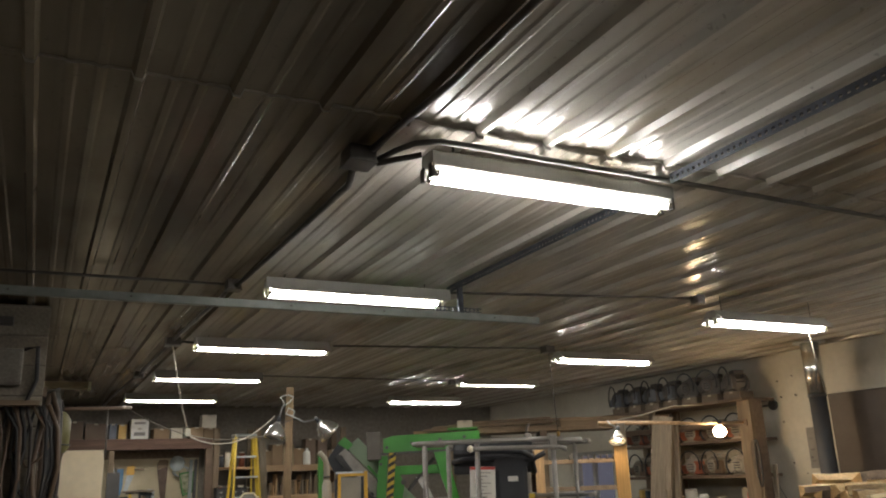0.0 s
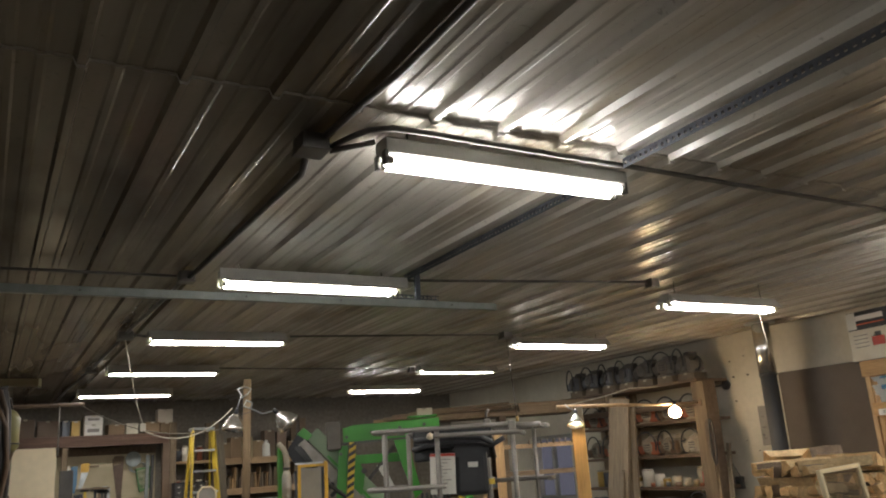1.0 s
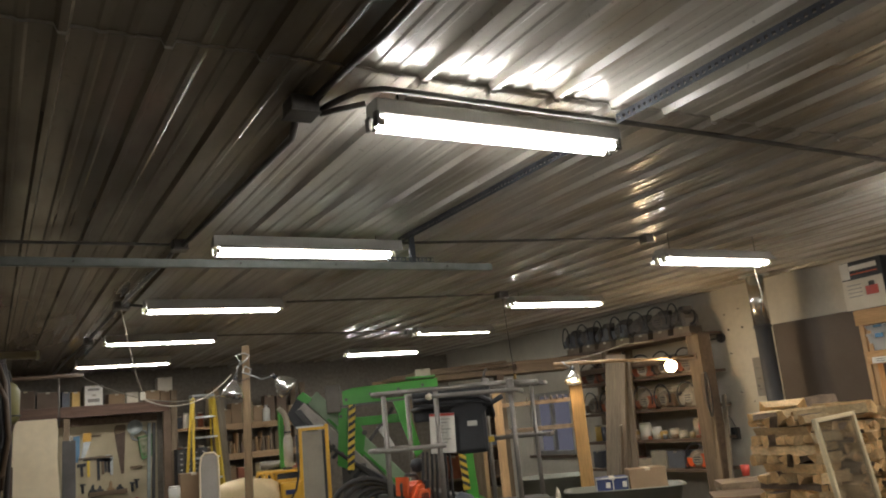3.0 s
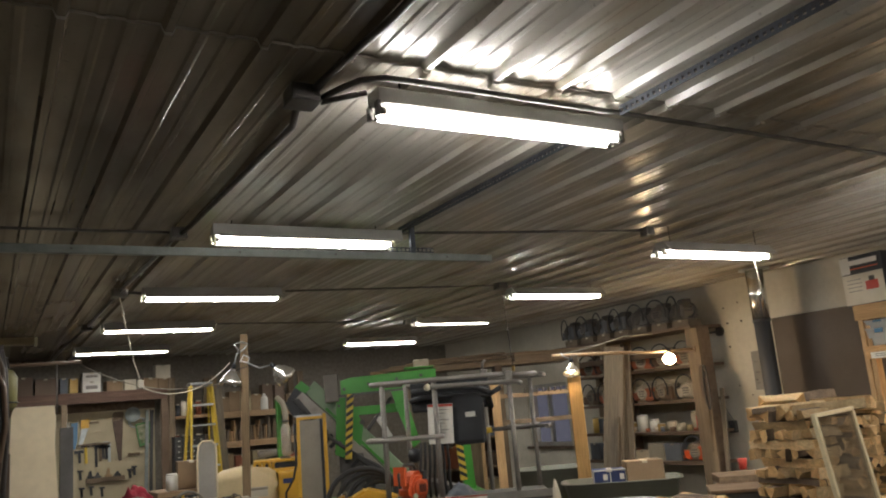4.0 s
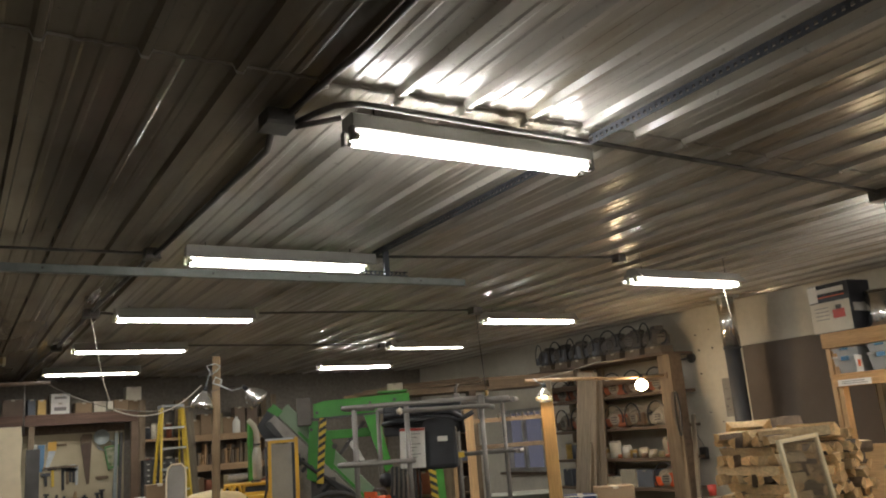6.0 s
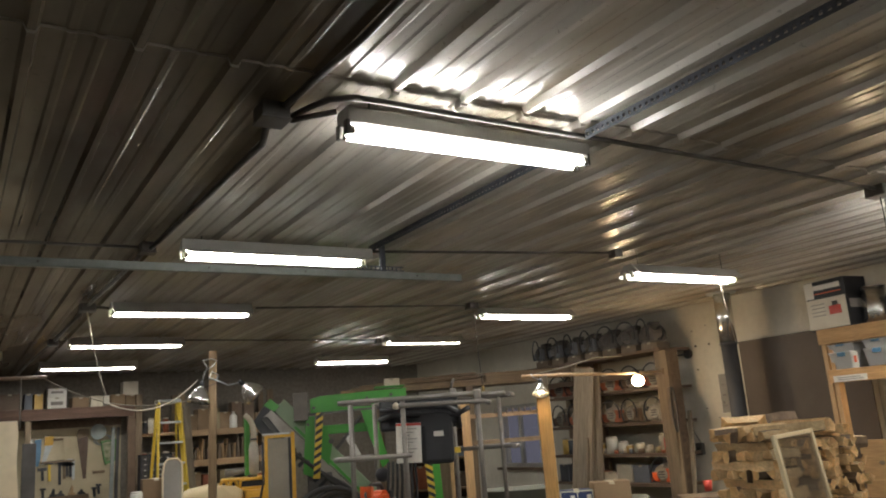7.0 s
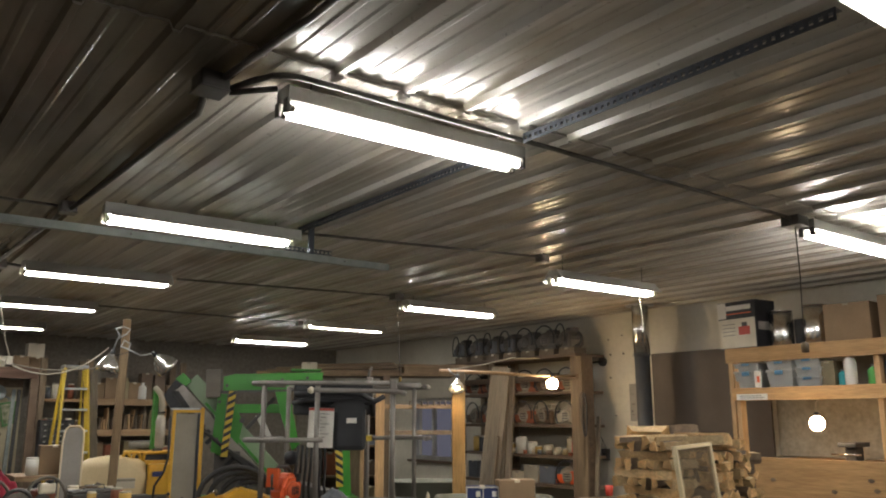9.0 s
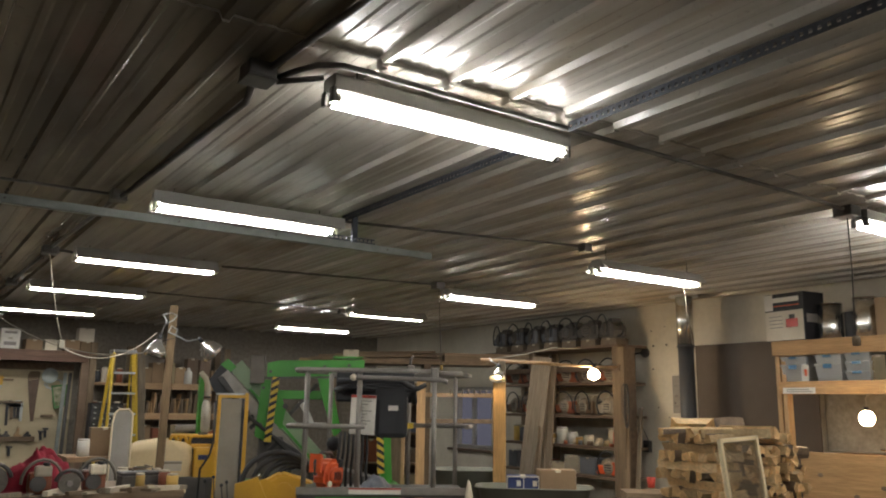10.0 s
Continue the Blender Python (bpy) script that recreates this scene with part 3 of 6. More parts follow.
part("accent_line", box(B(), -0.134, -0.1305, -0.17, 0.12, 0.335, 0.345, Rb), M_orange, tb)
part("sticker", box(B(), -0.137, -0.1345, 0.12, 0.218, 0.30, 0.455, Rb), M_paper, tb)
part("picture", box(B(), -0.137, -0.1345, -0.15, -0.02, 0.13, 0.21, Rb), M_red, tb)
part("picture_top", box(B(), -0.137, -0.1345, -0.12, -0.06, 0.21, 0.25, Rb), M_darkgrey, tb)
for k in range(4):
    part("text_line", box(B(), -0.137, -0.1345, 0.02, 0.17, 0.235 - k * 0.035, 0.243 - k * 0.035, Rb), M_railgrey, tb)
part("side_bar", box(B(), -0.10, 0.12, -0.2235, -0.2205, 0.17, 0.25, Rb @ pose(0, 0, 0)), M_grey, tb)


def pot(x, y, r, h, m=None, label="tall shiny stainless steel stockpot"):
    p = thing("stockpot", (x, y, ZT), label, "pot", "pots on the shelf")
    part("pot_body", lathe(B(), [(0, 0), (r - 0.01, 0), (r, 0.012), (r, h), (r - 0.006, h), (r - 0.006, 0.02), (0, 0.02)], pose(x, y, ZT), 28), m or M_steel, p)
    part("rim", tube(B(), [(x + r * math.cos(a), y + r * math.sin(a), ZT + h) for a in [k * math.pi / 14 for k in range(29)]], 0.005, 6), m or M_steel, p)
    return p


pot(6.20, 1.10, 0.108, 0.335, M_pot)
pot(6.20, 0.76, 0.108, 0.36, M_pot)
pot(6.30, 0.94, 0.075, 0.25, M_blackpipe, "dark enamelled pot between two shiny pots")


def carton(name, m, w, d, h, label, material=None, flaps=False, group=""):
    """A cardboard box; local x is its depth, y its width."""
    c = thing(name, m, label, "box", group)
    part("box_body", box(B(), -d / 2, d / 2, -w / 2, w / 2, 0, h, c.matrix_basis, bevel=0.004), material or M_card, c)
    part("tape", box(B(), -d / 2 - 0.002, d / 2 + 0.002, -0.025, 0.025, h - 0.02, h + 0.002, c.matrix_basis), M_mix[4], c)
    if flaps:
        for k in (-1, 1):
            part("flap", box(B(), -d / 2, d / 2, 0, 0.004, 0, w * 0.4, c.matrix_basis @ pose(0, k * w / 2, h, k * -25, 0, 0)), material or M_card, c)
    return c


carton("cardboard_box", pose(6.25, 0.44, ZT, 0, 0, 4), 0.40, 0.28, 0.34, "plain brown cardboard box on the pine shelf")
carton("cardboard_box", pose(6.28, -0.05, ZT, 0, 0, -5), 0.42, 0.30, 0.38, "plain brown cardboard box on the pine shelf")


# bins and bottles on the middle shelf
def bin_(y, w, h, z):
    b = thing("storage_bin", (6.18, y, z), "clear plastic storage bin with blue clips", "storage bin", "storage bins")
    bm = B()
    lo = [(-0.13, -w / 2 + 0.012), (0.13, -w / 2 + 0.012), (0.13, w / 2 - 0.012), (-0.13, w / 2 - 0.012)]
    hi = [(-0.15, -w / 2), (0.15, -w / 2), (0.15, w / 2), (-0.15, w / 2)]
    v0 = [bm.verts.new((6.18 + a, y + c, z)) for a, c in lo]
    v1 = [bm.verts.new((6.18 + a, y + c, z + h * 0.88)) for a, c in hi]
    bm.faces.new(v0)
    bm.faces.new(v1)
    for k in range(4):
        bm.faces.new((v0[k], v0[(k + 1) % 4], v1[(k + 1) % 4], v1[k]))
    part("bin_body", bm, M_clear, b)
    part("lid", box(B(), 6.02, 6.335, y - w / 2 - 0.006, y + w / 2 + 0.006, z + h * 0.885, z + h, bevel=0.004), M_clear, b)
    part("clip", box(B(), 6.012, 6.019, y - 0.04, y + 0.04, z + h * 0.72, z + h * 0.97, bevel=0.002), M_ltblue, b, "blue clip")
    part("contents", box(B(), 6.07, 6.30, y - w / 2 + 0.025, y + w / 2 - 0.025, z + 0.006, z + h * 0.6), M_mix[(4, 5, 1)[int(h * 1000) % 3]], b)
    return b


ZM = 1.8455
for y, w, hs in ((1.40, 0.25, (0.16, 0.07)), (1.06, 0.25, (0.16, 0.075)), (0.79, 0.23, (0.085, 0.085, 0.075))):
    z = ZM
    for h in hs:
        bin_(y, w, h, z)
        z += h + 0.001
slip = thing("paper_slip", (6.005, 1.26, ZM), "white printed slip stuck to a bin", "paper")
part("sheet", box(B(), 6.004, 6.008, 1.235, 1.30, ZM, ZM + 0.15), M_paper, slip)
part("print", box(B(), 6.001, 6.004, 1.25, 1.275, ZM + 0.05, ZM + 0.11), M_orange, slip)
carton("small_carton", pose(6.15, 0.625, ZM), 0.12, 0.16, 0.22, "tall small brown carton beside the bins", M_mix[1])


def bottle(x, y, z, r, h, material, label, cap=None, name="bottle", group="bottles on the shelves"):
    b = thing(name, (x, y, z), label, "bottle", group)
    part("body", lathe(B(), [(0, 0), (r * 0.95, 0), (r, 0.01), (r, h * 0.68), (r * 0.85, h * 0.78), (r * 0.36, h * 0.88), (r * 0.36, h * 0.93), (0, h * 0.93)], pose(x, y, z), 14), material, b)
    part("cap", tube(B(), [(x, y, z + h * 0.92), (x, y, z + h)], r * 0.42, 12), cap or M_white, b)
    return b


bottle(6.12, 0.515, ZM, 0.04, 0.14, M_teal, "small teal tin bottle on the pine shelf", name="tin_bottle")
bottle(6.08, 0.425, ZM, 0.05, 0.28, M_white, "tall white plastic jug with a cap", name="white_jug")
bottle(6.16, 0.27, ZM, 0.05, 0.17, M_lime, "green plastic bottle on the pine shelf")
bottle(6.12, 0.10, ZM, 0.045, 0.25, M_ltblue, "tall blue plastic bottle on the pine shelf")
bottle(6.16, -0.02, ZM, 0.048, 0.26, M_white, "tall white plastic jug with a cap", name="white_jug")
bottle(6.2, -0.16, ZM, 0.06, 0.22, M_mix[0], "rust-coloured bottle on the pine shelf")

# hanging bulb over the bench
hb = thing("hanging_bulb", (5.98, 0.70, 1.45), "bare round lit bulb hanging on a short cord", "bulb lamp", "warm bulbs")
part("cord", tube(B(), [(6.02, 0.70, 1.735), (5.96, 0.70, 1.70), (5.95, 0.70, 1.60)], 0.004, 6), M_cable, hb)
part("socket", tube(B(), [(5.95, 0.70, 1.62), (5.95, 0.70, 1.57)], 0.02, 12), M_black, hb)
part("globe", lathe(B(), [(0.02, 0.055), (0.044, 0.042), (0.060, 0.015), (0.065, -0.012), (0.056, -0.045), (0.032, -0.066), (0, -0.073)], pose(5.95, 0.70, 1.53), 20), M_benchbulb, hb, "glowing round bulb")
tv = thing("bench_vise", (6.25, 0.55, 1.19), "small dark iron bench vise on the bench", "vise")
part("vise_body", box(B(), 6.18, 6.32, 0.5, 0.6, 1.19, 1.32, bevel=0.015), M_darkgrey, tv)
part("jaw", box(B(), 6.12, 6.38, 0.47, 0.63, 1.32, 1.36, bevel=0.008), M_darkgrey, tv)
part("handle", tube(B(), [(6.1, 0.42, 1.26), (6.1, 0.68, 1.26)], 0.008, 8), M_steel, tv)

# pull cord and plug under the near lamps
pc = thing("pull_cord", (3.78, -0.46, 2.0), "thin dark cord with a wooden weight hanging from a ceiling box", "pull cord", "hanging cords")
part("cord", tube(B(), [(3.78, -0.46, CEIL - 0.1), (3.785, -0.46, 2.45), (3.77, -0.46, 2.20), (3.765, -0.46, 2.02)], 0.004, 6), M_darkcable, pc)
part("knot", lathe(B(), [(0, -0.02), (0.014, -0.01), (0.016, 0.005), (0, 0.02)], pose(3.772, -0.46, 2.14), 8), M_darkcable, pc)
part("weight", lathe(B(), [(0, 0), (0.022, 0.005), (0.024, 0.05), (0.012, 0.065), (0, 0.066)], pose(3.765, -0.46, 1.96), 10), M_oldv, pc)
pc = thing("pull_cord", (3.56, 3.72, 1.9), "thin dark cord with a brass plug hanging from a ceiling box", "pull cord", "hanging cords")
part("cord", tube(B(), [(3.56, 3.72, CEIL - 0.1), (3.57, 3.71, 2.4), (3.58, 3.70, 2.1), (3.59, 3.70, 1.97)], 0.004, 6), M_darkcable, pc)
part("plug", tube(B(), [(3.59, 3.70, 1.98), (3.59, 3.70, 1.93)], 0.016, 8), M_mix[3], pc)
pc = thing("pull_cord", (4.55, 1.36, 2.0), "thin pale cord hanging from a lamp", "pull cord", "hanging cords")
part("cord", tube(B(), [(4.45, 1.36, 2.69), (4.49, 1.36, 2.4), (4.55, 1.36, 2.1)], 0.003, 5), M_cable, pc)
ec = thing("extension_cord", (0.2, 4.56, 2.0), "pale extension cord looping from the ceiling to the clamp lamps", "cord", "hanging cords")
part("drop", tube(B(), [(-0.02, 4.10, CEIL - 0.1), (0.06, 4.3, 2.5), (0.15, 4.5, 2.24), (0.21, 4.56, 2.08)], 0.006, 6), M_cable, ec)
part("plug", box(B(), 0.185, 0.235, 4.54, 4.58, 2.02, 2.09, bevel=0.008), M_cable, ec)
part("loop", tube(B(), arc((0.21, 4.56, 2.03), (1.13, 5.06, 2.24), 0.16, 14), 0.006, 6), M_cable, ec)
part("far_loop", tube(B(), arc((-0.15, 6.0, 2.38), (1.05, 5.12, 2.05), 0.14, 14), 0.005, 6), M_cable, ec)

# ---- firewood ----
def log_mesh(k):
    """A split billet along y: a wedge, a quarter round or a squared piece, bark on the outer face."""
    rnd = random.Random(k)
    bm = B()
    kind_of = k % 4
    if kind_of == 0:
        sec = [(-0.055, -0.035), (0.055, -0.035), (0.035, 0.045), (-0.03, 0.05)]
        bark = {2}
    elif kind_of == 1:
        sec = [(-0.06, -0.04), (0.06, -0.04), (0.005, 0.06)]
        bark = {0}
    elif kind_of == 2:
        sec = [(-0.05, -0.045), (0.02, -0.05), (0.055, -0.02), (0.06, 0.03), (-0.05, 0.05)]
        bark = {0, 1, 2}
    else:
        sec = [(-0.06, -0.03), (0.05, -0.045), (0.06, 0.02), (-0.02, 0.055)]
        bark = {1}
    sec = [(x * rnd.uniform(0.85, 1.12), z * rnd.uniform(0.85, 1.12)) for x, z in sec]
    n = len(sec)
    rows = []
    sway = rnd.uniform(-0.012, 0.012)
    for i in range(7):
        t = i / 6
        b = sway * math.sin(math.pi * t)
        rows.append([bm.verts.new((x + b + rnd.uniform(-0.0035, 0.0035), (t - 0.5) * 0.42 + (rnd.uniform(-0.008, 0.008) if i in (0, 6) else 0), z + b * 0.6 + rnd.uniform(-0.0035, 0.0035))) for x, z in sec])
    for p, q in zip(rows, rows[1:]):
        for j in range(n):
            f = bm.faces.new((p[j], p[(j + 1) % n], q[(j + 1) % n], q[j]))
            f.material_index = 1 if j in bark else 0
    for end in (rows[0], list(reversed(rows[-1]))):
        bm.faces.new(end).material_index = 2
    bmesh.ops.recalc_face_normals(bm, faces=bm.faces)
    me = bpy.data.meshes.new("firewood_log")
    bm.to_mesh(me)
    bm.free()
    for m in (M_log, M_bark, M_logend):
        me.materials.append(m)
    return me


LOGS = [log_mesh(k) for k in range(16)]
rnd = random.Random(7)


def lay_log(x, y, z, turn, group, s=0.66, roll=None, length=1.0):
    ob = new("firewood_log", rnd.choice(LOGS))
    roll = rnd.choice((0, 90, 180, 270)) + rnd.uniform(-12, 12) if roll is None else roll
    ob.matrix_basis = pose(x, y, z, rnd.uniform(-1.2, 1.2), roll, turn + rnd.uniform(-4, 4)) @ Matrix.Diagonal((s, length * rnd.uniform(0.88, 1.04), s, 1))
    return tagged(ob, "split log of pale firewood with bark on one face", "log", group)


# a cribbed column at one end: courses laid across one another
for row in range(27):
    z = 0.032 + row * 0.053
    if row % 2:
        for k in range(3):
            lay_log(3.01 + k * 0.078 + rnd.uniform(-0.032, 0.016), 0.185 + rnd.uniform(-0.03, 0.03), z, 0, "firewood stack", rnd.uniform(0.48, 0.62), rnd.choice((0, 180)) + rnd.uniform(-12, 12))
    else:
        for k in range(5):
            lay_log(3.085 + rnd.uniform(-0.05, 0.025), 0.0 + k * 0.088 + rnd.uniform(-0.012, 0.012), z, 90, "firewood stack", rnd.uniform(0.48, 0.66), rnd.choice((0, 90, 180, 270)) + rnd.uniform(-14, 14), 0.6)
# logs stacked with their ends out beside it
for row in range(25):
    z = 0.032 + row * 0.0545
    wide = 3.78 - max(0, z - 1.15) * 0.5
    x = 3.245 + (row % 2) * 0.03
    while x < wide:
        lay_log(x, 0.13 + rnd.uniform(-0.05, 0.035), z + rnd.uniform(-0.008, 0.008), rnd.uniform(-5, 5), "firewood stack", rnd.uniform(0.42, 0.64), rnd.uniform(0, 360))
        x += rnd.uniform(0.052, 0.07)
# pieces heaped along the top
for x, y, z, turn in ((3.10, 0.30, 1.45, 84), (3.13, 0.12, 1.45, 96), (3.16, -0.01, 1.45, 70), (3.32, 0.24, 1.452, 20), (3.36, 0.05, 1.452, 8),
                      (3.44, 0.14, 1.45, -6), (3.30, 0.34, 1.505, 78), (3.46, 0.26, 1.50, 100), (3.54, 0.10, 1.43, 6), (3.62, 0.16, 1.40, -12), (3.68, 0.05, 1.335, 62)):
    lay_log(x, y, z - 0.012, turn, "firewood stack", rnd.uniform(0.5, 0.68))
for row in range(9):
    for k in range(6):
        lay_log(3.34 + k * 0.095 + (row % 2) * 0.03, 1.64 + rnd.uniform(-0.02, 0.02), 0.045 + row * 0.09, rnd.uniform(-6, 6), "low firewood stack", rnd.uniform(0.82, 1.0))
scr = thing("window_screen", pose(2.99, -0.36, 0, -6, -2.5, 4), "cream framed insect screen leaning on the firewood", "screen")
R = scr.matrix_basis
SW, SH, W2 = 0.185, 1.44, 0.022
part("frame_stile", box(B(), -SW, -SW + W2, -0.012, 0.012, 0, SH, R, bevel=0.003), M_cardframe, scr)
part("frame_stile", box(B(), SW - W2, SW, -0.012, 0.012, 0, SH, R, bevel=0.003), M_cardframe, scr)
part("frame_rail", box(B(), -SW + W2, SW - W2, -0.012, 0.012, SH - W2, SH, R, bevel=0.003), M_cardframe, scr)
part("frame_rail", box(B(), -SW + W2, SW - W2, -0.012, 0.012, 0, W2, R, bevel=0.003), M_cardframe, scr)
bm = B()
for k in range(40):
    u = -SW + W2 + (k + 0.5) * (2 * SW - 2 * W2) / 40
    box(bm, u - 0.0005, u + 0.0005, -0.001, 0.001, W2, SH - W2, R)
for k in range(150):
    v = W2 + (k + 0.5) * (SH - 2 * W2) / 150
    box(bm, -SW + W2, SW - W2, 0.001, 0.003, v - 0.0005, v + 0.0005, R)
tagged(part("mesh", bm, M_mesh, scr, "grey insect mesh"), kind="stuff")

# ---- tool shelves on the plaster wall ----
rack = thing("tool_shelves", (6.5, 4.7, 0), "rough old wooden shelves crowded with saws and jars", "shelves")
for y in (3.70, 5.32, 5.98):
    part("post", box(B(), 6.20, 6.24, y, y + (0.19 if y < 4 else 0.10), 0, 2.30, bevel=0.004), M_oldv, rack)
    if y > 4:
        part("back_post", box(B(), 6.60, 6.655, y, y + 0.10, 0, 2.30, bevel=0.004), M_oldv, rack)
LEVELS = (0.77, 1.12, 1.49, 1.89)
for z in LEVELS:
    part("shelf_board", box(B(), 6.24, 6.64, 3.76, 5.37, z - 0.035, z, bevel=0.003), M_oldy, rack)
    part("shelf_board", box(B(), 6.24, 6.64, 5.375, 6.07, z - 0.035, z, bevel=0.003), M_oldy, rack)
part("top_board", box(B(), 6.15, 6.66, 3.74, 6.35, 2.30, 2.335, bevel=0.003), M_oldy, rack)
part("side_board", box(B(), 6.241, 6.40, 3.70, 3.72, 0, 2.299), M_oldy, rack)
part("front_batten", box(B(), 6.18, 6.198, 3.75, 6.07, 2.02, 2.09, bevel=0.003), M_oldy, rack)


def chainsaw(x, y, z, turn, cover, group, casing=None):
    casing = casing or M_dusty
    m = pose(x, y, z, 0, 0, turn)
    c = thing("chainsaw", m, "worn chainsaw resting on a wooden shelf", "chainsaw", group)
    R = c.matrix_basis @ Matrix.Scale(1.15, 4)
    bm = prism(B(), [(-0.13, 0.0), (0.12, 0.0), (0.14, 0.06), (0.12, 0.14), (0.05, 0.19), (-0.07, 0.18), (-0.14, 0.10)], 0.19, R @ pose(0, 0, 0, 0, 0, 90))
    bmesh.ops.bevel(bm, geom=list(bm.edges), offset=0.022, segments=2, affect="EDGES")
    part("engine_body", bm, casing, c)
    part("cover", box(B(), -0.112, -0.06, -0.15, -0.03, 0.01, 0.15, R, bevel=0.02), cover, c)
    part("clutch_cover", box(B(), -0.115, -0.08, 0.05, 0.15, 0.02, 0.11, R, bevel=0.014), cover, c)
    part("air_filter", box(B(), -0.05, 0.06, -0.09, 0.03, 0.17, 0.215, R, bevel=0.016), casing, c)
    part("muffler", box(B(), -0.07, 0.05, 0.125, 0.165, 0.04, 0.12, R, bevel=0.01), M_darkgrey, c)
    part("starter_cover", tube(B(), [R @ Vector((-0.09, 0.0, 0.09)), R @ Vector((-0.116, 0.0, 0.09)), R @ Vector((-0.122, 0.0, 0.09))], [0.078, 0.074, 0.055], 16), casing, c)
    for k in range(3):
        part("vent_slot", box(B(), -0.125, -0.121, -0.04, 0.04, 0.06 + k * 0.025, 0.07 + k * 0.025, R), M_black, c)
    part("front_handle", tube(B(), [R @ Vector(p) for p in [(-0.13, 0.0 + 0.13 * math.cos(a), 0.11 + 0.145 * math.sin(a)) for a in [math.radians(-40 + 22 * j) for j in range(12)]]], 0.009, 8), M_black, c)
    part("rear_handle", tube(B(), [R @ Vector(p) for p in ((0, -0.12, 0.13), (0, -0.18, 0.145), (0, -0.22, 0.135), (0, -0.245, 0.10), (0, -0.24, 0.05), (0, -0.20, 0.02), (0, -0.12, 0.02))], 0.013, 8), M_black, c)
    part("guide_bar", box(B(), 0.045, 0.052, 0.12, 0.34, 0.04, 0.11, R, bevel=0.003), M_galv, c)
    return c


def fire_box(x, y, z, w, label="dark wooden crate block under a saw"):
    return carton("small_crate", pose(x, y, z), w, 0.22, 0.085, label, M_crate, group="crates on the top shelf")


for k in range(7):
    y = 3.98 + k * 0.35
    fire_box(6.35, y, 2.3355, 0.26)
    # top saws wear the shade-darkened body colour
    c = chainsaw(6.33, y, 2.4225, rnd.uniform(-25, 35), rnd.choice((M_mix[2], M_mix[2], M_mix[5], M_darkgrey)), "saws on the top shelf", M_topshade)
for y, mt in ((4.10, M_dusty), (4.50, M_mix[5]), (4.88, M_mix[0]), (5.55, M_mix[0]), (5.88, M_mix[5])):
    chainsaw(6.44, y, 1.49, rnd.uniform(-12, 18), mt, "saws on the shelves")
for y, mt in ((4.06, M_mix[0]), (4.46, M_mix[5]), (4.86, M_mix[0]), (5.55, M_mix[0]), (5.9, M_mix[0])):
    chainsaw(6.44, y, 1.89, rnd.uniform(-15, 20), mt, "saws on the shelves")
chainsaw(6.42, 4.10, 0.77, 8, M_orange, "saws on the shelves")


def jar(x, y, z, r, h, material, label, cat="jar"):
    j = thing("paint_tin" if cat == "tin" else "jar", (x, y, z), label, cat, "jars on the shelves")
    part("body", lathe(B(), [(0, 0), (r, 0), (r, h * 0.9), (r * 0.96, h * 0.9), (0, h * 0.9)], pose(x, y, z), 14), material, j)
    part("lid", tube(B(), [(x, y, z + h * 0.9), (x, y, z + h)], r * 0.9, 14), M_mix[4] if material is not M_white else M_white, j)
    return j


jar(6.38, 4.98, 1.12, 0.075, 0.21, M_white, "white plastic pail with a lid on the shelf", "pail")
jar(6.36, 5.14, 1.12, 0.05, 0.13, M_mix[3], "yellow tin on the shelf", "tin")
jar(6.40, 4.80, 1.12, 0.065, 0.15, M_white, "white plastic pail with a lid on the shelf", "pail")
jar(6.38, 4.66, 1.12, 0.05, 0.10, M_mix[3], "ochre tin on the shelf", "tin")
jar(6.42, 4.52, 1.12, 0.06, 0.12, M_mix[4], "cream tin on the shelf", "tin")
jar(6.42, 4.36, 1.12, 0.05, 0.09, M_mix[4], "cream tin on the shelf", "tin")
jar(6.40, 4.02, 1.12, 0.055, 0.19, M_red, "red tin on the shelf", "tin")
jar(6.46, 4.14, 1.12, 0.065, 0.22, M_mix[4], "pale plastic bottle jar on the shelf", "jar")
jar(6.42, 3.88, 1.12, 0.05, 0.26, M_white, "white bottle jar on the shelf", "jar")
for k in range(10):
    jar(6.34 + rnd.uniform(-0.03, 0.03), 3.9 + k * 0.135, 1.1205, rnd.uniform(0.025, 0.04), rnd.uniform(0.04, 0.1), M_mix[(4, 0, 1, 4, 5, 2)[k % 6]], "small dusty tin on the shelf", "tin")
for k in range(4):
    jar(6.42 + rnd.uniform(-0.04, 0.05), 5.52 + k * 0.15, 1.12, rnd.uniform(0.04, 0.06), rnd.uniform(0.1, 0.22), M_mix[k % 7], "dusty tin on the shelf", "tin")
for k in range(6):
    carton("small_carton", pose(6.45, 4.48 + k * 0.29, 0.7705, 0, 0, rnd.uniform(-15, 15)), 0.28, 0.22, rnd.uniform(0.1, 0.24), "dusty small carton on the shelf", M_mix[(2, 4, 4, 0, 5, 2)[k]], group="cartons on the shelves")

solid("leaning_plank", box(B(), -0.02, 0.02, -0.125, 0.125, 0, 2.22, pose(5.62, 4.90, 0, 6, 4, 30), bevel=0.003), M_darkplank, pose(5.62, 4.90, 0, 6, 4, 30), "wide grey-brown rough plank leaning on the shelves", "plank")
m = pose(5.66, 4.80, 0, 5, 3, 32)
bm = prism(B(), [(-0.10, 0), (-0.105, 0.86), (-0.09, 1.0), (-0.07, 1.18), (-0.055, 1.34), (-0.02, 1.36), (0.005, 1.25), (0.03, 1.22), (0.05, 1.29), (0.10, 1.26), (0.105, 0.7), (0.10, 0)], 0.03, m @ pose(-0.02, 0, 0))
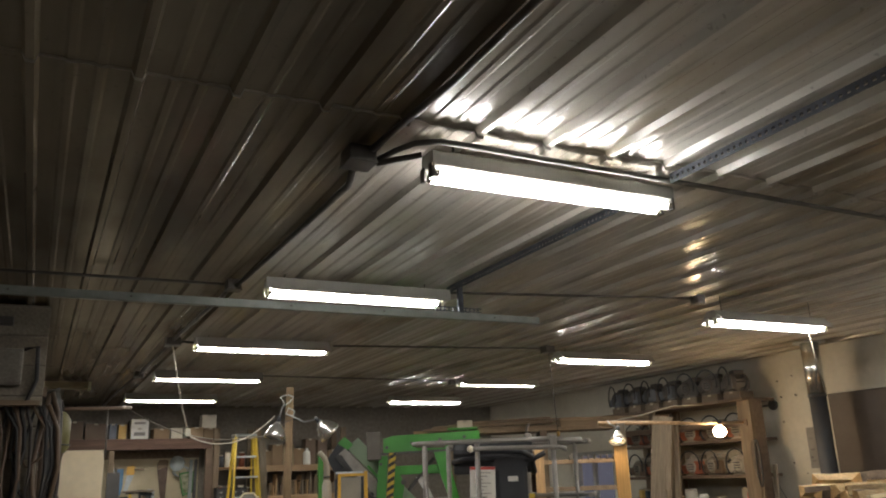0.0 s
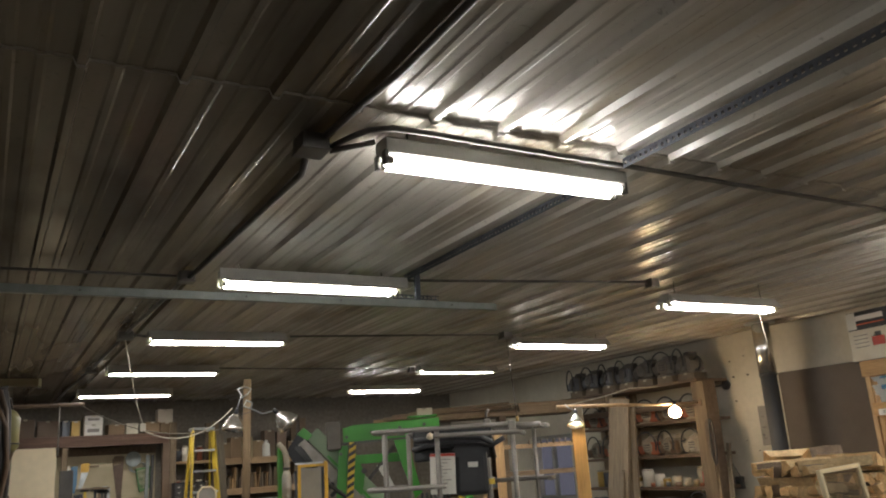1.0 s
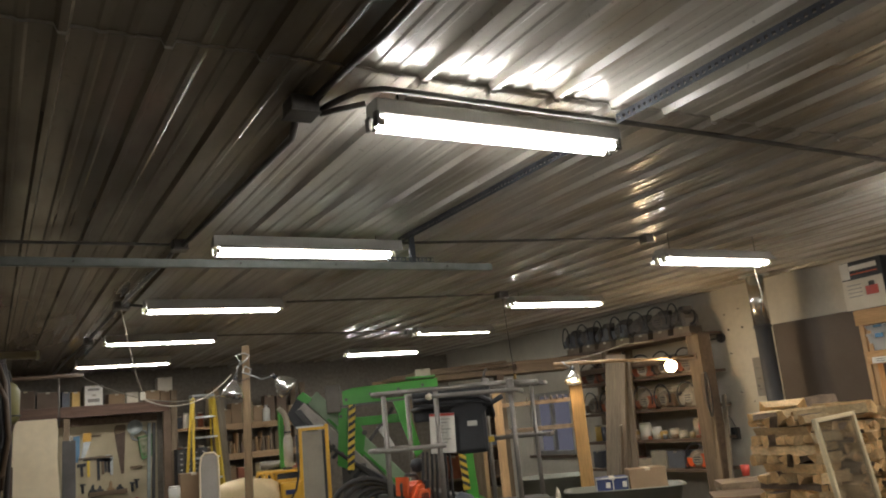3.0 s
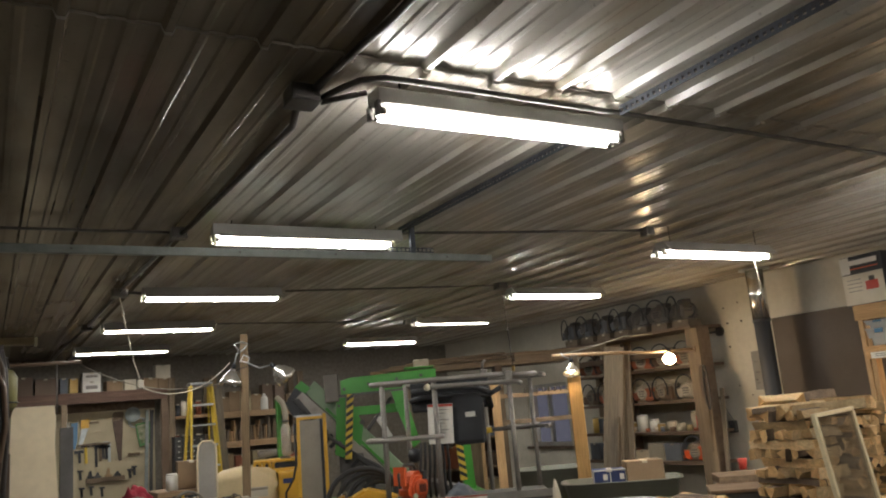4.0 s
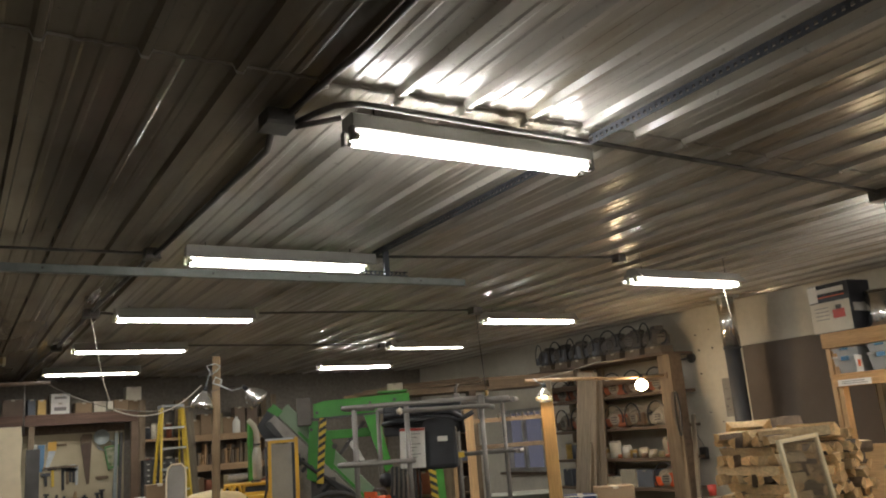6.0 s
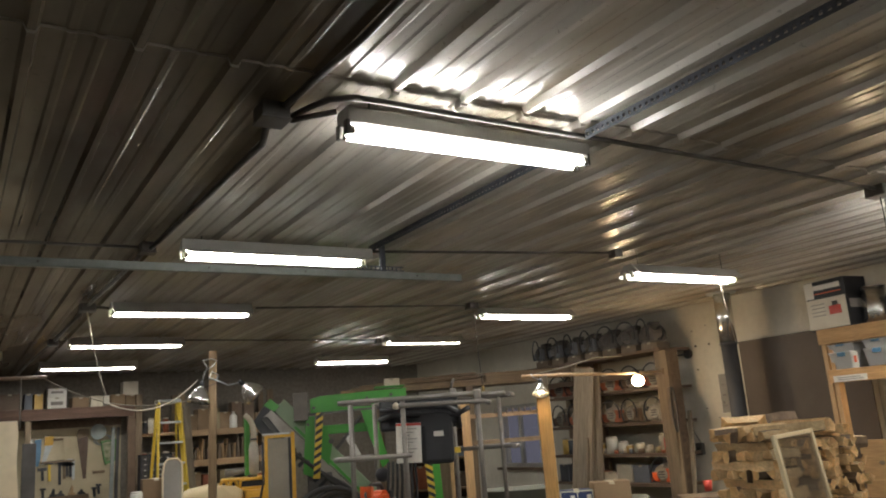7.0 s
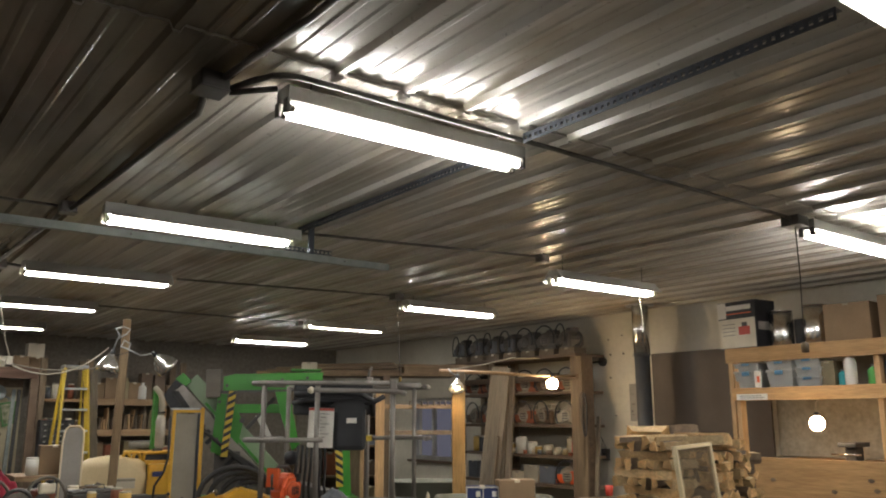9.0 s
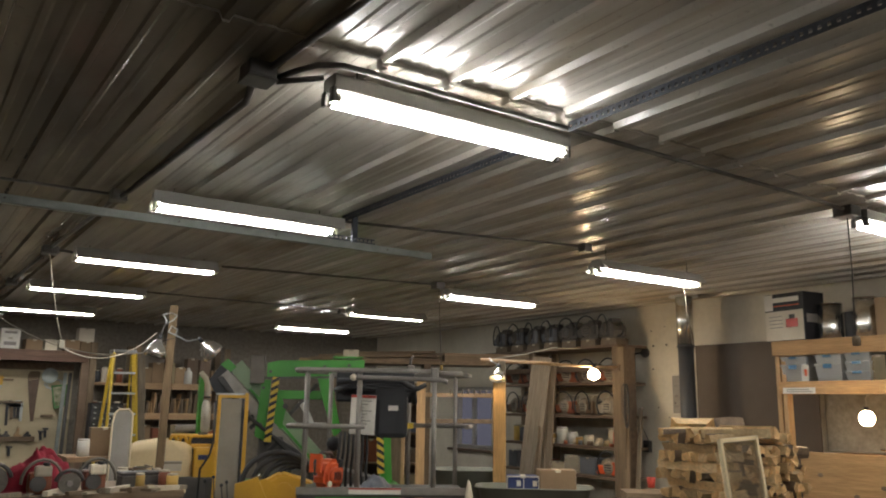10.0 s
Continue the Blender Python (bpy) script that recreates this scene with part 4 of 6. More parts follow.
solid("broken_plank", bm, M_greywood, m, "short pale plank with a splintered top leaning on a wide plank", "plank")
for x, y, a, w, h in ((5.83, 4.86, 4, 0.10, 2.1), (5.90, 4.80, 3.5, 0.08, 2.12)):
    solid("leaning_board", box(B(), -0.018, 0.018, -w / 2, w / 2, 0, h, pose(x, y, 0, 2, a, 15), bevel=0.003), M_darkplank, pose(x, y, 0, 2, a, 15), "dark narrow board leaning on the shelves", "board", "leaning boards")
for k in range(3):
    m = pose(6.14 + rnd.uniform(-0.1, 0.08), 3.68 - k * 0.045, 0, rnd.uniform(-2.5, 0.5) - k * 0.9, rnd.uniform(4, 8), rnd.uniform(-20, 20))
    solid("leaning_board", box(B(), -0.012, 0.012, -0.03, 0.03, 0, (2.15, 1.75, 1.6, 1.5, 1.7, 1.35, 1.2)[k], m, bevel=0.002), M_oldv if k % 2 else M_greywood, m, "narrow board leaning in a bundle by the shelves", "board", "leaning boards")

coil = thing("rope_coil", (6.17, 3.70, 1.55), "dark coil of old rope hanging on the shelf post", "rope coil")
for k in range(5):
    part("loop", tube(B(), [(6.17 - 0.012 * k, 3.68 - 0.02 * k + 0.032 * math.sin(a), 1.86 - 0.24 * (1 - math.cos(a)) * (0.8 + 0.06 * k)) for a in [j * math.pi / 9 for j in range(19)]], 0.011, 6), M_mix[5] if k % 2 else M_rubber, coil)
wire = thing("wall_wire", (6.74, 3.84, 1.2), "thin dark wire stapled to the plaster wall", "wire")
part("run", tube(B(), [(6.742, 3.84, 1.20), (6.742, 3.90, 1.30), (6.742, 4.05, 1.55), (6.742, 4.2, 1.62)], 0.004, 6), M_darkcable, wire)
rn = random.Random(5)
for k in range(12):
    y, z = rn.uniform(3.1, 3.75), rn.uniform(1.3, 2.7)
    solid("nail", tube(B(), [(6.75, y, z), (6.735, y, z + 0.003)], rn.uniform(0.006, 0.013), 8), M_darkgrey, (6.75, y, z), "rusty nail head in the plaster wall", "nail", "nails in the wall")

# second lit bulb, at the shelves
hb = thing("shelf_bulb", (5.50, 3.49, 1.95), "bare round lit bulb tied to a stick before the tool shelves", "bulb lamp", "warm bulbs")
part("cord", tube(B(), [(5.62, 3.62, 2.037), (5.56, 3.55, 2.045), (5.52, 3.50, 2.03)], 0.006, 6), M_darkcable, hb)
part("socket", tube(B(), [(5.53, 3.51, 2.05), (5.50, 3.49, 2.005)], 0.022, 12), M_black, hb)
part("globe", lathe(B(), [(0.018, 0.051), (0.042, 0.039), (0.061, 0.017), (0.067, -0.008), (0.058, -0.037), (0.034, -0.060), (0, -0.067)], pose(5.50, 3.49, 1.951), 20), M_bulb, hb, "glowing round bulb")

# ---- orange post with a clamp lamp ----
post = thing("wooden_post", pose(4.21, 3.55, 0, 0, 0, -35), "rough pine post lit warm by its clamp lamp", "post")
R = post.matrix_basis
part("upright", box(B(), -0.065, 0.065, -0.045, 0.045, 0.04, 1.90, R, bevel=0.005), M_post, post)
part("top_block", box(B(), -0.02, 0.065, -0.03, 0.03, 1.90, 2.04, R, bevel=0.004), M_greywood, post)
part("foot", box(B(), -0.25, 0.25, -0.2, 0.2, 0, 0.04, R), M_oldx, post)
part("stick", tube(B(), [(4.02, 3.62, 2.045), (4.6, 3.42, 2.035), (5.3, 3.5, 2.03), (6.19, 3.8, 2.06)], [0.022, 0.018, 0.015, 0.012], 8), M_pinex, post)
part("wire", tube(B(), [(4.13, 3.58, 2.06), (4.5, 3.5, 2.12), (5.0, 3.6, 2.22), (5.6, 3.8, 2.25)], 0.006, 6), M_cable, post)


def clamp_lamp(m, r, depth, group, lit=True, material=None):
    """A spun reflector lamp that opens along local -z."""
    c = thing("clamp_lamp", m, "clamp lamp with a spun metal reflector" + (", lit" if lit else ""), "clamp lamp", group)
    R = c.matrix_basis
    part("reflector", lathe(B(), [(0.022, 0), (0.032, -0.015), (r * 0.42, -depth * 0.18), (r * 0.68, -depth * 0.42), (r * 0.88, -depth * 0.72), (r, -depth), (r * 1.04, -depth), (r * 0.91, -depth * 0.71), (r * 0.71, -depth * 0.40), (r * 0.45, -depth * 0.16), (0.036, -0.010), (0.026, 0.006)], R, 22), material or M_alu, c)
    part("socket", tube(B(), [R @ Vector((0, 0, -0.01)), R @ Vector((0, 0, 0.03)), R @ Vector((0, 0, 0.06))], [0.024, 0.022, 0.018], 12), M_black, c)
    part("bulb", lathe(B(), [(0.012, -0.01), (0.028, -depth * 0.45), (0.03, -depth * 0.6), (0.02, -depth * 0.75), (0, -depth * 0.8)], R, 12), M_spot if lit else M_white, c, "glowing bulb" if lit else "")
    return c


aim = Vector((-0.32, -0.26, -1)).to_track_quat("-Z", "Y").to_matrix().to_4x4()
cl = clamp_lamp(Matrix.Translation((4.12, 3.45, 1.95)) @ aim, 0.082, 0.11, "clamp lamps")
part("clamp_arm", tube(B(), [(4.13, 3.46, 1.99), (4.09, 3.52, 2.03), (4.12, 3.6, 2.07), (4.18, 3.58, 2.03), (4.14, 3.5, 2.0)], 0.006, 6), M_galv, cl)

# ---- leaning post with two clamp lamps ----
pole = thing("lamp_post", pose(1.235, 5.03, 0, 0, 0.9, -22), "weathered wooden post carrying two clamp lamps", "post")
R = pole.matrix_basis
part("upright", box(B(), -0.038, 0.038, -0.02, 0.02, 0.04, 2.52, R, bevel=0.003), M_brownpost, pole)
part("foot", box(B(), -0.3, 0.3, -0.2, 0.2, 0, 0.04, R), M_oldx, pole)
cl = clamp_lamp(pose(1.15, 5.00, 2.17, 0, 12, 0), 0.112, 0.16, "clamp lamps", False)
part("clamp_arm", tube(B(), [(1.16, 5.0, 2.22), (1.18, 4.99, 2.3), (1.2, 4.98, 2.36), (1.16, 4.98, 2.42), (1.24, 4.98, 2.44), (1.30, 4.98, 2.42), (1.26, 4.98, 2.37), (1.2, 4.99, 2.33)], 0.007, 6), M_galv, cl)
cl = clamp_lamp(pose(1.55, 4.93, 2.17, 0, -48, 10), 0.115, 0.16, "clamp lamps", False)
part("clamp_arm", tube(B(), [(1.53, 4.94, 2.20), (1.40, 4.95, 2.17), (1.28, 4.97, 2.23), (1.22, 4.98, 2.25), (1.25, 4.98, 2.31), (1.31, 4.98, 2.28), (1.29, 4.98, 2.22)], 0.008, 6), M_galv, cl)
part("cross_wire", tube(B(), [(1.14, 4.99, 2.15), (1.30, 4.97, 2.20), (1.44, 4.95, 2.21)], 0.005, 6), M_darkcable, cl)

# ---- boom lift with its work platform ----
lift = thing("boom_lift", (2.9, 5.2, 0), "green articulated boom lift with a grey tubular work platform", "boom lift")
U = pose(2.595, 5.74, 0, 0, 0, -23.5)  # along the boom


def V(u, v, z):
    return U @ Vector((u, v, z))


def beam(bm, p, q, w, h):
    """A square beam from p to q; w across, h high."""
    p, q = Vector(p), Vector(q)
    d = q - p
    t = d.to_track_quat("X", "Z").to_matrix().to_4x4()
    return box(bm, 0, d.length, -w / 2, w / 2, -h / 2, h / 2, Matrix.Translation(p) @ t, bevel=min(w, h) * 0.06)


part("chassis", box(B(), -0.4, 1.5, -0.35, 0.45, 0.28, 0.72, U, bevel=0.03), M_green, lift)
for u in (-0.15, 1.25):
    for v in (-0.45, 0.47):
        w = part("wheel", tube(B(), [V(u, v, 0.27), V(u, v + 0.16, 0.27)], 0.27, 22), M_rubber, lift)
        part("rim", tube(B(), [V(u, v - 0.012, 0.27), V(u, v + 0.172, 0.27)], 0.14, 16), M_palegreen, w)
part("lower_jib", beam(B(), V(-0.37, 0.06, 2.0), V(0.86, 0.06, 0.68), 0.18, 0.17), M_palegreen, lift, "pale scuffed green box boom")
part("jib_edge", beam(B(), V(-0.20, -0.04, 1.74), V(0.80, -0.04, 0.67), 0.02, 0.028), M_green, lift)
part("jib_flank", beam(B(), V(-0.50, -0.02, 1.90), V(0.72, -0.02, 0.60), 0.12, 0.13), M_railgrey, lift, "dull grey lower boom")
part("knuckle", prism(B(), [(-0.66, 1.82), (-0.52, 2.02), (-0.42, 1.98), (-0.38, 1.72), (-0.56, 1.66)], 0.2, U @ pose(0, 0.05, 0)), M_black, lift)
part("knuckle_cap", prism(B(), [(-0.54, 2.0), (-0.46, 2.07), (-0.36, 1.98), (-0.42, 1.92)], 0.22, U @ pose(0, 0.05, 0)), M_green, lift)
bm = B()
for k in range(16):
    a = V(-0.46 + k * 0.055, -0.07, 1.70 - k * 0.0595)
    box(bm, -0.022, 0.022, -0.04, 0.04, -0.06, 0.06, Matrix.Translation(a) @ pose(0, 0, 0, 0, 47, -23.5), bevel=0.006)
tagged(part("cable_chain", bm, M_black, lift), kind="stuff")
for k in range(3):
    part("hydraulic_hose", tube(B(), [V(-0.55 + 0.02 * k, -0.1, 1.86), V(-0.2, -0.12 - 0.02 * k, 1.44), V(0.05, -0.14, 1.24), V(0.35, -0.16, 1.06 - 0.04 * k), V(0.62, -0.15, 0.8)], 0.02, 8), M_rubber, lift)
part("upper_arm", prism(B(), [(-0.02, 1.87), (-0.02, 2.03), (0.1, 2.06), (1.08, 2.09), (1.08, 1.92), (0.55, 1.88)], 0.16, U), M_green, lift)
part("arm_lip", box(B(), 0.72, 1.06, -0.10, 0.10, 2.10, 2.125, U, bevel=0.006), M_green, lift)
part("mast_plate", prism(B(), [(-0.07, 1.84), (0.03, 1.84), (-0.01, 1.17), (-0.12, 1.22)], 0.14, U @ pose(0, -0.06, 0)), M_green, lift)
part("mast_plate", prism(B(), [(0.07, 1.80), (0.11, 1.76), (0.21, 1.52), (0.17, 1.30), (0.08, 1.10), (0.05, 1.25)], 0.10, U @ pose(0, -0.02, 0)), M_green, lift)
hz = part("hazard_plate", box(B(), 0.015, 0.09, -0.165, -0.155, 1.17, 1.88, U @ pose(-0.13, 0, 0, 0, 5, 0)), M_ladder, lift, "yellow and black striped plate")
for k in range(8):
    z = 1.20 + k * 0.086
    part("stripe", prism(B(), [(0.016, z), (0.089, z + 0.05), (0.089, z + 0.092), (0.016, z + 0.042)], 0.006, U @ pose(-0.13, -0.167, 0, 0, 5, 0)), M_black, hz)
for u, z in ((-0.05, 1.75), (-0.06, 1.35), (0.02, 1.93), (0.30, 1.97), (0.62, 2.0), (0.90, 2.02)):
    part("bolt", tube(B(), [V(u, -0.16, z), V(u, -0.12, z)], 0.018, 10), M_darkgrey, lift)
part("arm_flange", box(B(), 0.0, 1.08, -0.095, -0.081, 1.85, 1.875, U @ pose(0, 0, 0, 0, -1.5, 0)), M_darkgrey, lift)
part("lift_cylinder", tube(B(), [V(0.12, 0.02, 1.30), V(0.55, 0.02, 1.80)], 0.022, 12), M_darkgrey, lift)
part("pivot_pin", tube(B(), [V(0.20, -0.10, 1.55), V(0.20, -0.06, 1.55)], 0.03, 14), M_darkgrey, lift)
part("counter_box", box(B(), -0.17, -0.01, -0.16, 0.10, 1.80, 2.11, U @ pose(0, 0, 0, 0, -1, 0), bevel=0.012), M_boxgrey, lift, "dull brown-grey steel box")
part("cross_link", box(B(), 0.1, 0.75, 0.0, 0.08, 1.63, 1.73, U, bevel=0.01), M_green, lift)
part("gusset", prism(B(), [(0.54, 1.90), (0.68, 1.90), (0.84, 1.28), (0.76, 1.22), (0.63, 1.58)], 0.08, U @ pose(0, -0.05, 0)), M_green, lift)
part("white_tie", prism(B(), [(0.34, 1.60), (0.42, 1.60), (0.55, 1.34), (0.50, 1.33)], 0.03, U @ pose(0, 0.02, 0)), M_white, lift)
part("rear_leg", prism(B(), [(1.27, 1.30), (1.40, 1.30), (1.43, 0.72), (1.30, 0.72)], 0.12, U @ pose(0, -0.05, 0)), M_green, lift)
hz = part("hazard_plate", box(B(), 1.30, 1.38, -0.125, -0.115, 0.75, 1.28, U @ pose(0, 0, 0, 0, -3, 0)), M_ladder, lift, "yellow and black striped plate")
for k in range(6):
    z = 0.77 + k * 0.086
    part("stripe", prism(B(), [(1.301, z + 0.05), (1.379, z), (1.379, z + 0.042), (1.301, z + 0.092)], 0.006, U @ pose(0, -0.127, 0, 0, -3, 0)), M_black, hz)
part("turntable", tube(B(), [V(0.6, 0.05, 0.70), V(0.6, 0.05, 0.86)], 0.34, 24), M_darkgrey, lift)
part("mast_foot", box(B(), -0.08, 0.2, -0.1, 0.1, 0.70, 1.22, U, bevel=0.02), M_darkgrey, lift)

# the platform, hung in front of the boom
P = pose(1.74, 2.84, 0, 0, 0, -30)


def Q(u, v, z):
    return P @ Vector((u, v, z))


part("platform_arm", beam(B(), V(0.75, -0.2, 0.85), Q(0.5, 0.55, 0.92), 0.12, 0.14), M_darkgrey, lift)
part("platform_floor", box(B(), -0.05, 1.25, -0.02, 0.62, 0.88, 0.92, P, bevel=0.006), M_darkgrey, lift)
part("toe_board", box(B(), -0.05, 1.25, -0.03, -0.022, 0.90, 0.955, P), M_railgrey, lift)
for u, v in ((0.0, 0.0), (0.41, 0.0), (1.0, 0.0), (0.15, 0.58), (0.82, 0.58), (1.22, 0.58)):
    part("platform_post", tube(B(), [Q(u, v, 0.90), Q(u, v, 1.84)], 0.0205 if v < 0.1 else 0.019, 10), M_railgrey, lift)
for z, u0 in ((1.845, -0.06), (1.41, -0.11)):
    e = 0.46 if z < 1.6 else 1.02
    part("front_rail", tube(B(), [Q(0.12, 0.5, z), Q(u0 - 0.02, 0.3, z), Q(u0 - 0.03, 0.06, z), Q(u0 + 0.02, -0.015, z), Q(u0 + 0.1, -0.03, z), Q(e, -0.03, z)], 0.019, 10), M_railgrey, lift)
part("gate_bar", tube(B(), [Q(0.36, -0.05, 1.79), Q(1.05, -0.05, 1.78), Q(1.10, -0.05, 1.76)], 0.0185, 10), M_railgrey, lift)
part("gate_knob", lathe(B(), [(0, -0.03), (0.026, -0.015), (0.028, 0.01), (0, 0.03)], Matrix.Translation(Q(0.36, -0.05, 1.79)), 12), M_mix[4], lift)
part("rear_rail", tube(B(), [Q(0.15, 0.58, 1.83), Q(1.22, 0.58, 1.83), Q(1.33, 0.45, 1.83), Q(1.27, 0.2, 1.83)], 0.0185, 10), M_railgrey, lift)
part("side_rail", tube(B(), [Q(0.82, 0.58, 1.41), Q(1.22, 0.58, 1.41), Q(1.34, 0.45, 1.41), Q(1.28, 0.2, 1.41)], 0.0185, 10), M_railgrey, lift)
part("side_rail", tube(B(), [Q(1.0, 0.0, 1.83), Q(1.12, -0.02, 1.83), Q(1.22, 0.03, 1.83)], 0.02, 10), M_railgrey, lift)
part("hinge", box(B(), 0.80, 0.86, 0.50, 0.60, 1.78, 1.92, P, bevel=0.01), M_railgrey, lift)
part("hinge", box(B(), 0.97, 1.03, -0.06, 0.04, 1.76, 1.87, P, bevel=0.01), M_railgrey, lift)
part("hook", tube(B(), [Q(0.82, 0.56, 1.90), Q(0.83, 0.55, 1.97), Q(0.85, 0.54, 2.0)], 0.012, 6), M_railgrey, lift)
cp = part("control_box", box(B(), 0.535, 0.80, 0.20, 0.34, 1.32, 1.66, P, bevel=0.035), M_black, lift, "black plastic control box cover")
part("label_plate", box(B(), 0.64, 0.72, 0.193, 0.199, 1.535, 1.575, P), M_paper, cp)
part("control_top", prism(B(), [(0.50, 1.66), (0.56, 1.72), (0.76, 1.72), (0.80, 1.66), (0.78, 1.62), (0.52, 1.62)], 0.2, P @ pose(0, 0.3, 0)), M_black, lift)
part("control_guard", tube(B(), [Q(0.22, 0.3, 1.77), Q(0.32, 0.28, 1.77), Q(0.5, 0.25, 1.78), Q(0.75, 0.25, 1.77), Q(0.84, 0.3, 1.72), Q(0.86, 0.4, 1.60)], 0.025, 10), M_black, lift)
part("control_guard", tube(B(), [Q(0.2, 0.45, 1.70), Q(0.3, 0.3, 1.72), Q(0.85, 0.3, 1.70), Q(0.95, 0.3, 1.75)], 0.022, 10), M_black, lift)
part("control_back", box(B(), 0.2, 0.86, 0.42, 0.46, 1.60, 1.86, P, bevel=0.02), M_black, lift)
pl = part("placard", box(B(), 0.285, 0.485, 0.13, 0.136, 1.36, 1.67, P @ pose(0, 0, 0, 0, 2, 0)), M_paper, lift, "white warning placard with a red header")
part("header", box(B(), 0.286, 0.484, 0.125, 0.129, 1.648, 1.668, P @ pose(0, 0, 0, 0, 2, 0)), M_red, pl)
for k in range(9):
    part("text_line", box(B(), 0.33, 0.45 - 0.03 * (k % 3), 0.125, 0.129, 1.62 - k * 0.026, 1.626 - k * 0.026, P @ pose(0, 0, 0, 0, 2, 0)), M_grey, pl)
for k in range(7):
    part("hose", tube(B(), [Q(0.26 + k * 0.035, 0.30, 1.36), Q(0.25 + k * 0.038, 0.26, 1.2), Q(0.23 + k * 0.04, 0.28, 1.05), Q(0.22 + k * 0.045, 0.3, 0.93)], 0.011, 6), M_rubber, lift)
part("float_ball", lathe(B(), [(0, -0.06), (0.045, -0.045), (0.062, 0), (0.045, 0.045), (0, 0.06)], Matrix.Translation(Q(0.20, 0.4, 1.26)), 16), M_black, lift)
part("tag", box(B(), 0.79, 0.86, 0.545, 0.55, 1.385, 1.43, P), M_ladder, lift, "small yellow warning tag")
part("decal", box(B(), 0.35, 0.75, -0.036, -0.0305, 0.905, 0.95, P), M_paper, lift)
part("decal", box(B(), 0.35, 0.75, -0.040, -0.0365, 0.94, 0.95, P), M_red, lift)
rb = thing("orange_saw", Q(0.18, 0.12, 0.9205).to_tuple(), "orange power saw standing on the platform floor", "saw")
R = pose(*Q(0.18, 0.12, 0.9205), 0, 0, 20)
bm = prism(B(), [(-0.10, 0.03), (0.06, 0.0), (0.11, 0.05), (0.12, 0.16), (0.06, 0.24), (-0.05, 0.23), (-0.11, 0.13)], 0.16, R)
bmesh.ops.bevel(bm, geom=list(bm.edges), offset=0.03, segments=3, affect="EDGES")
part("motor_body", bm, M_orange, rb)
part("starter_cover", tube(B(), [R @ Vector((0.0, -0.08, 0.11)), R @ Vector((0.0, -0.098, 0.11)), R @ Vector((0.0, -0.103, 0.11))], [0.07, 0.065, 0.045], 18), M_orange, rb)
for k in range(4):
    part("vent", box(B(), -0.035 + k * 0.02, -0.025 + k * 0.02, -0.107, -0.102, 0.08, 0.14, R), M_black, rb)
part("black_cap", box(B(), 0.03, 0.075, -0.088, -0.06, 0.17, 0.235, R, bevel=0.008), M_black, rb)
part("fuel_cap", tube(B(), [R @ Vector((-0.075, -0.085, 0.055)), R @ Vector((-0.075, -0.1, 0.055))], 0.022, 12), M_mix[4], rb)
part("front_guard", prism(B(), [(-0.15, 0.14), (-0.135, 0.14), (-0.12, 0.27), (-0.145, 0.28)], 0.12, R), M_orange, rb)
part("top_handle", tube(B(), [R @ Vector(p) for p in ((-0.14, 0, 0.12), (-0.15, 0, 0.22), (-0.08, 0, 0.29), (0.02, 0, 0.28), (0.05, 0, 0.24))], 0.014, 8), M_darkgrey, rb)
rag = thing("blue_rag", Q(0.55, 0.1, 0.9205).to_tuple(), "crumpled blue-grey rag on the platform floor", "rag")


def crumple(cx, cy, z0, rx, ry, h, seed, n=18, m=I4, fold=5.0):
    """A soft heap with folds, closed underneath."""
    bm = B()
    g = []
    for i in range(n + 1):
        row = []
        for j in range(n + 1):
            a, b = i / n * 2 - 1, j / n * 2 - 1
            d = min(1.0, math.hypot(a, b))
            q = Vector((a * fold * 0.5 + seed, b * fold * 0.5, seed * 0.37))
            k = noise.noise(q) * 0.55 + noise.noise(q * 2.3) * 0.3
            z = z0 + max(0.0, h * (1 - d ** 2.2) * (0.85 + 0.5 * k))
            s = 1 + 0.12 * noise.noise(q * 1.3)
            f = max(abs(a), abs(b)) / max(1e-6, math.hypot(a, b)) if (a or b) else 1
            row.append(bm.verts.new(m @ Vector((cx + a * f * rx * s, cy + b * f * ry * s, z))))
        g.append(row)
    for i in range(n):
        for j in range(n):
            bm.faces.new((g[i][j], g[i + 1][j], g[i + 1][j + 1], g[i][j + 1])).smooth = True
    return bm


c = Q(0.55, 0.1, 0.9205)
part("cloth", crumple(c.x, c.y, c.z, 0.16, 0.10, 0.13, 2.1), M_mix[2], rag)
sh = thing("plastic_sheeting", (2.45, 1.95, 0), "crumpled clear plastic sheeting over low stacked boards", "sheeting")
part("board_stack", box(B(), -0.7, 0.75, -0.25, 0.25, 0, 0.66, pose(2.35, 2.05, 0, 0, 0, -30), bevel=0.01), M_oldx, sh)
part("sheet", crumple(0, 0, 0.662, 0.74, 0.25, 0.16, 5.2, 26, pose(2.35, 2.05, 0, 0, 0, -30), 8), M_foil, sh)

# ---- yellow loader ----
ld = thing("yellow_loader", (1.6, 5.7, 0), "yellow compact loader with a faded cream hood and exhaust stack", "loader")
L = pose(1.40, 5.66, 0, 0, 0, -17)
part("frame", box(B(), -0.35, 0.62, 0.0, 0.75, 0.25, 0.82, L, bevel=0.02), M_darkgrey, ld)
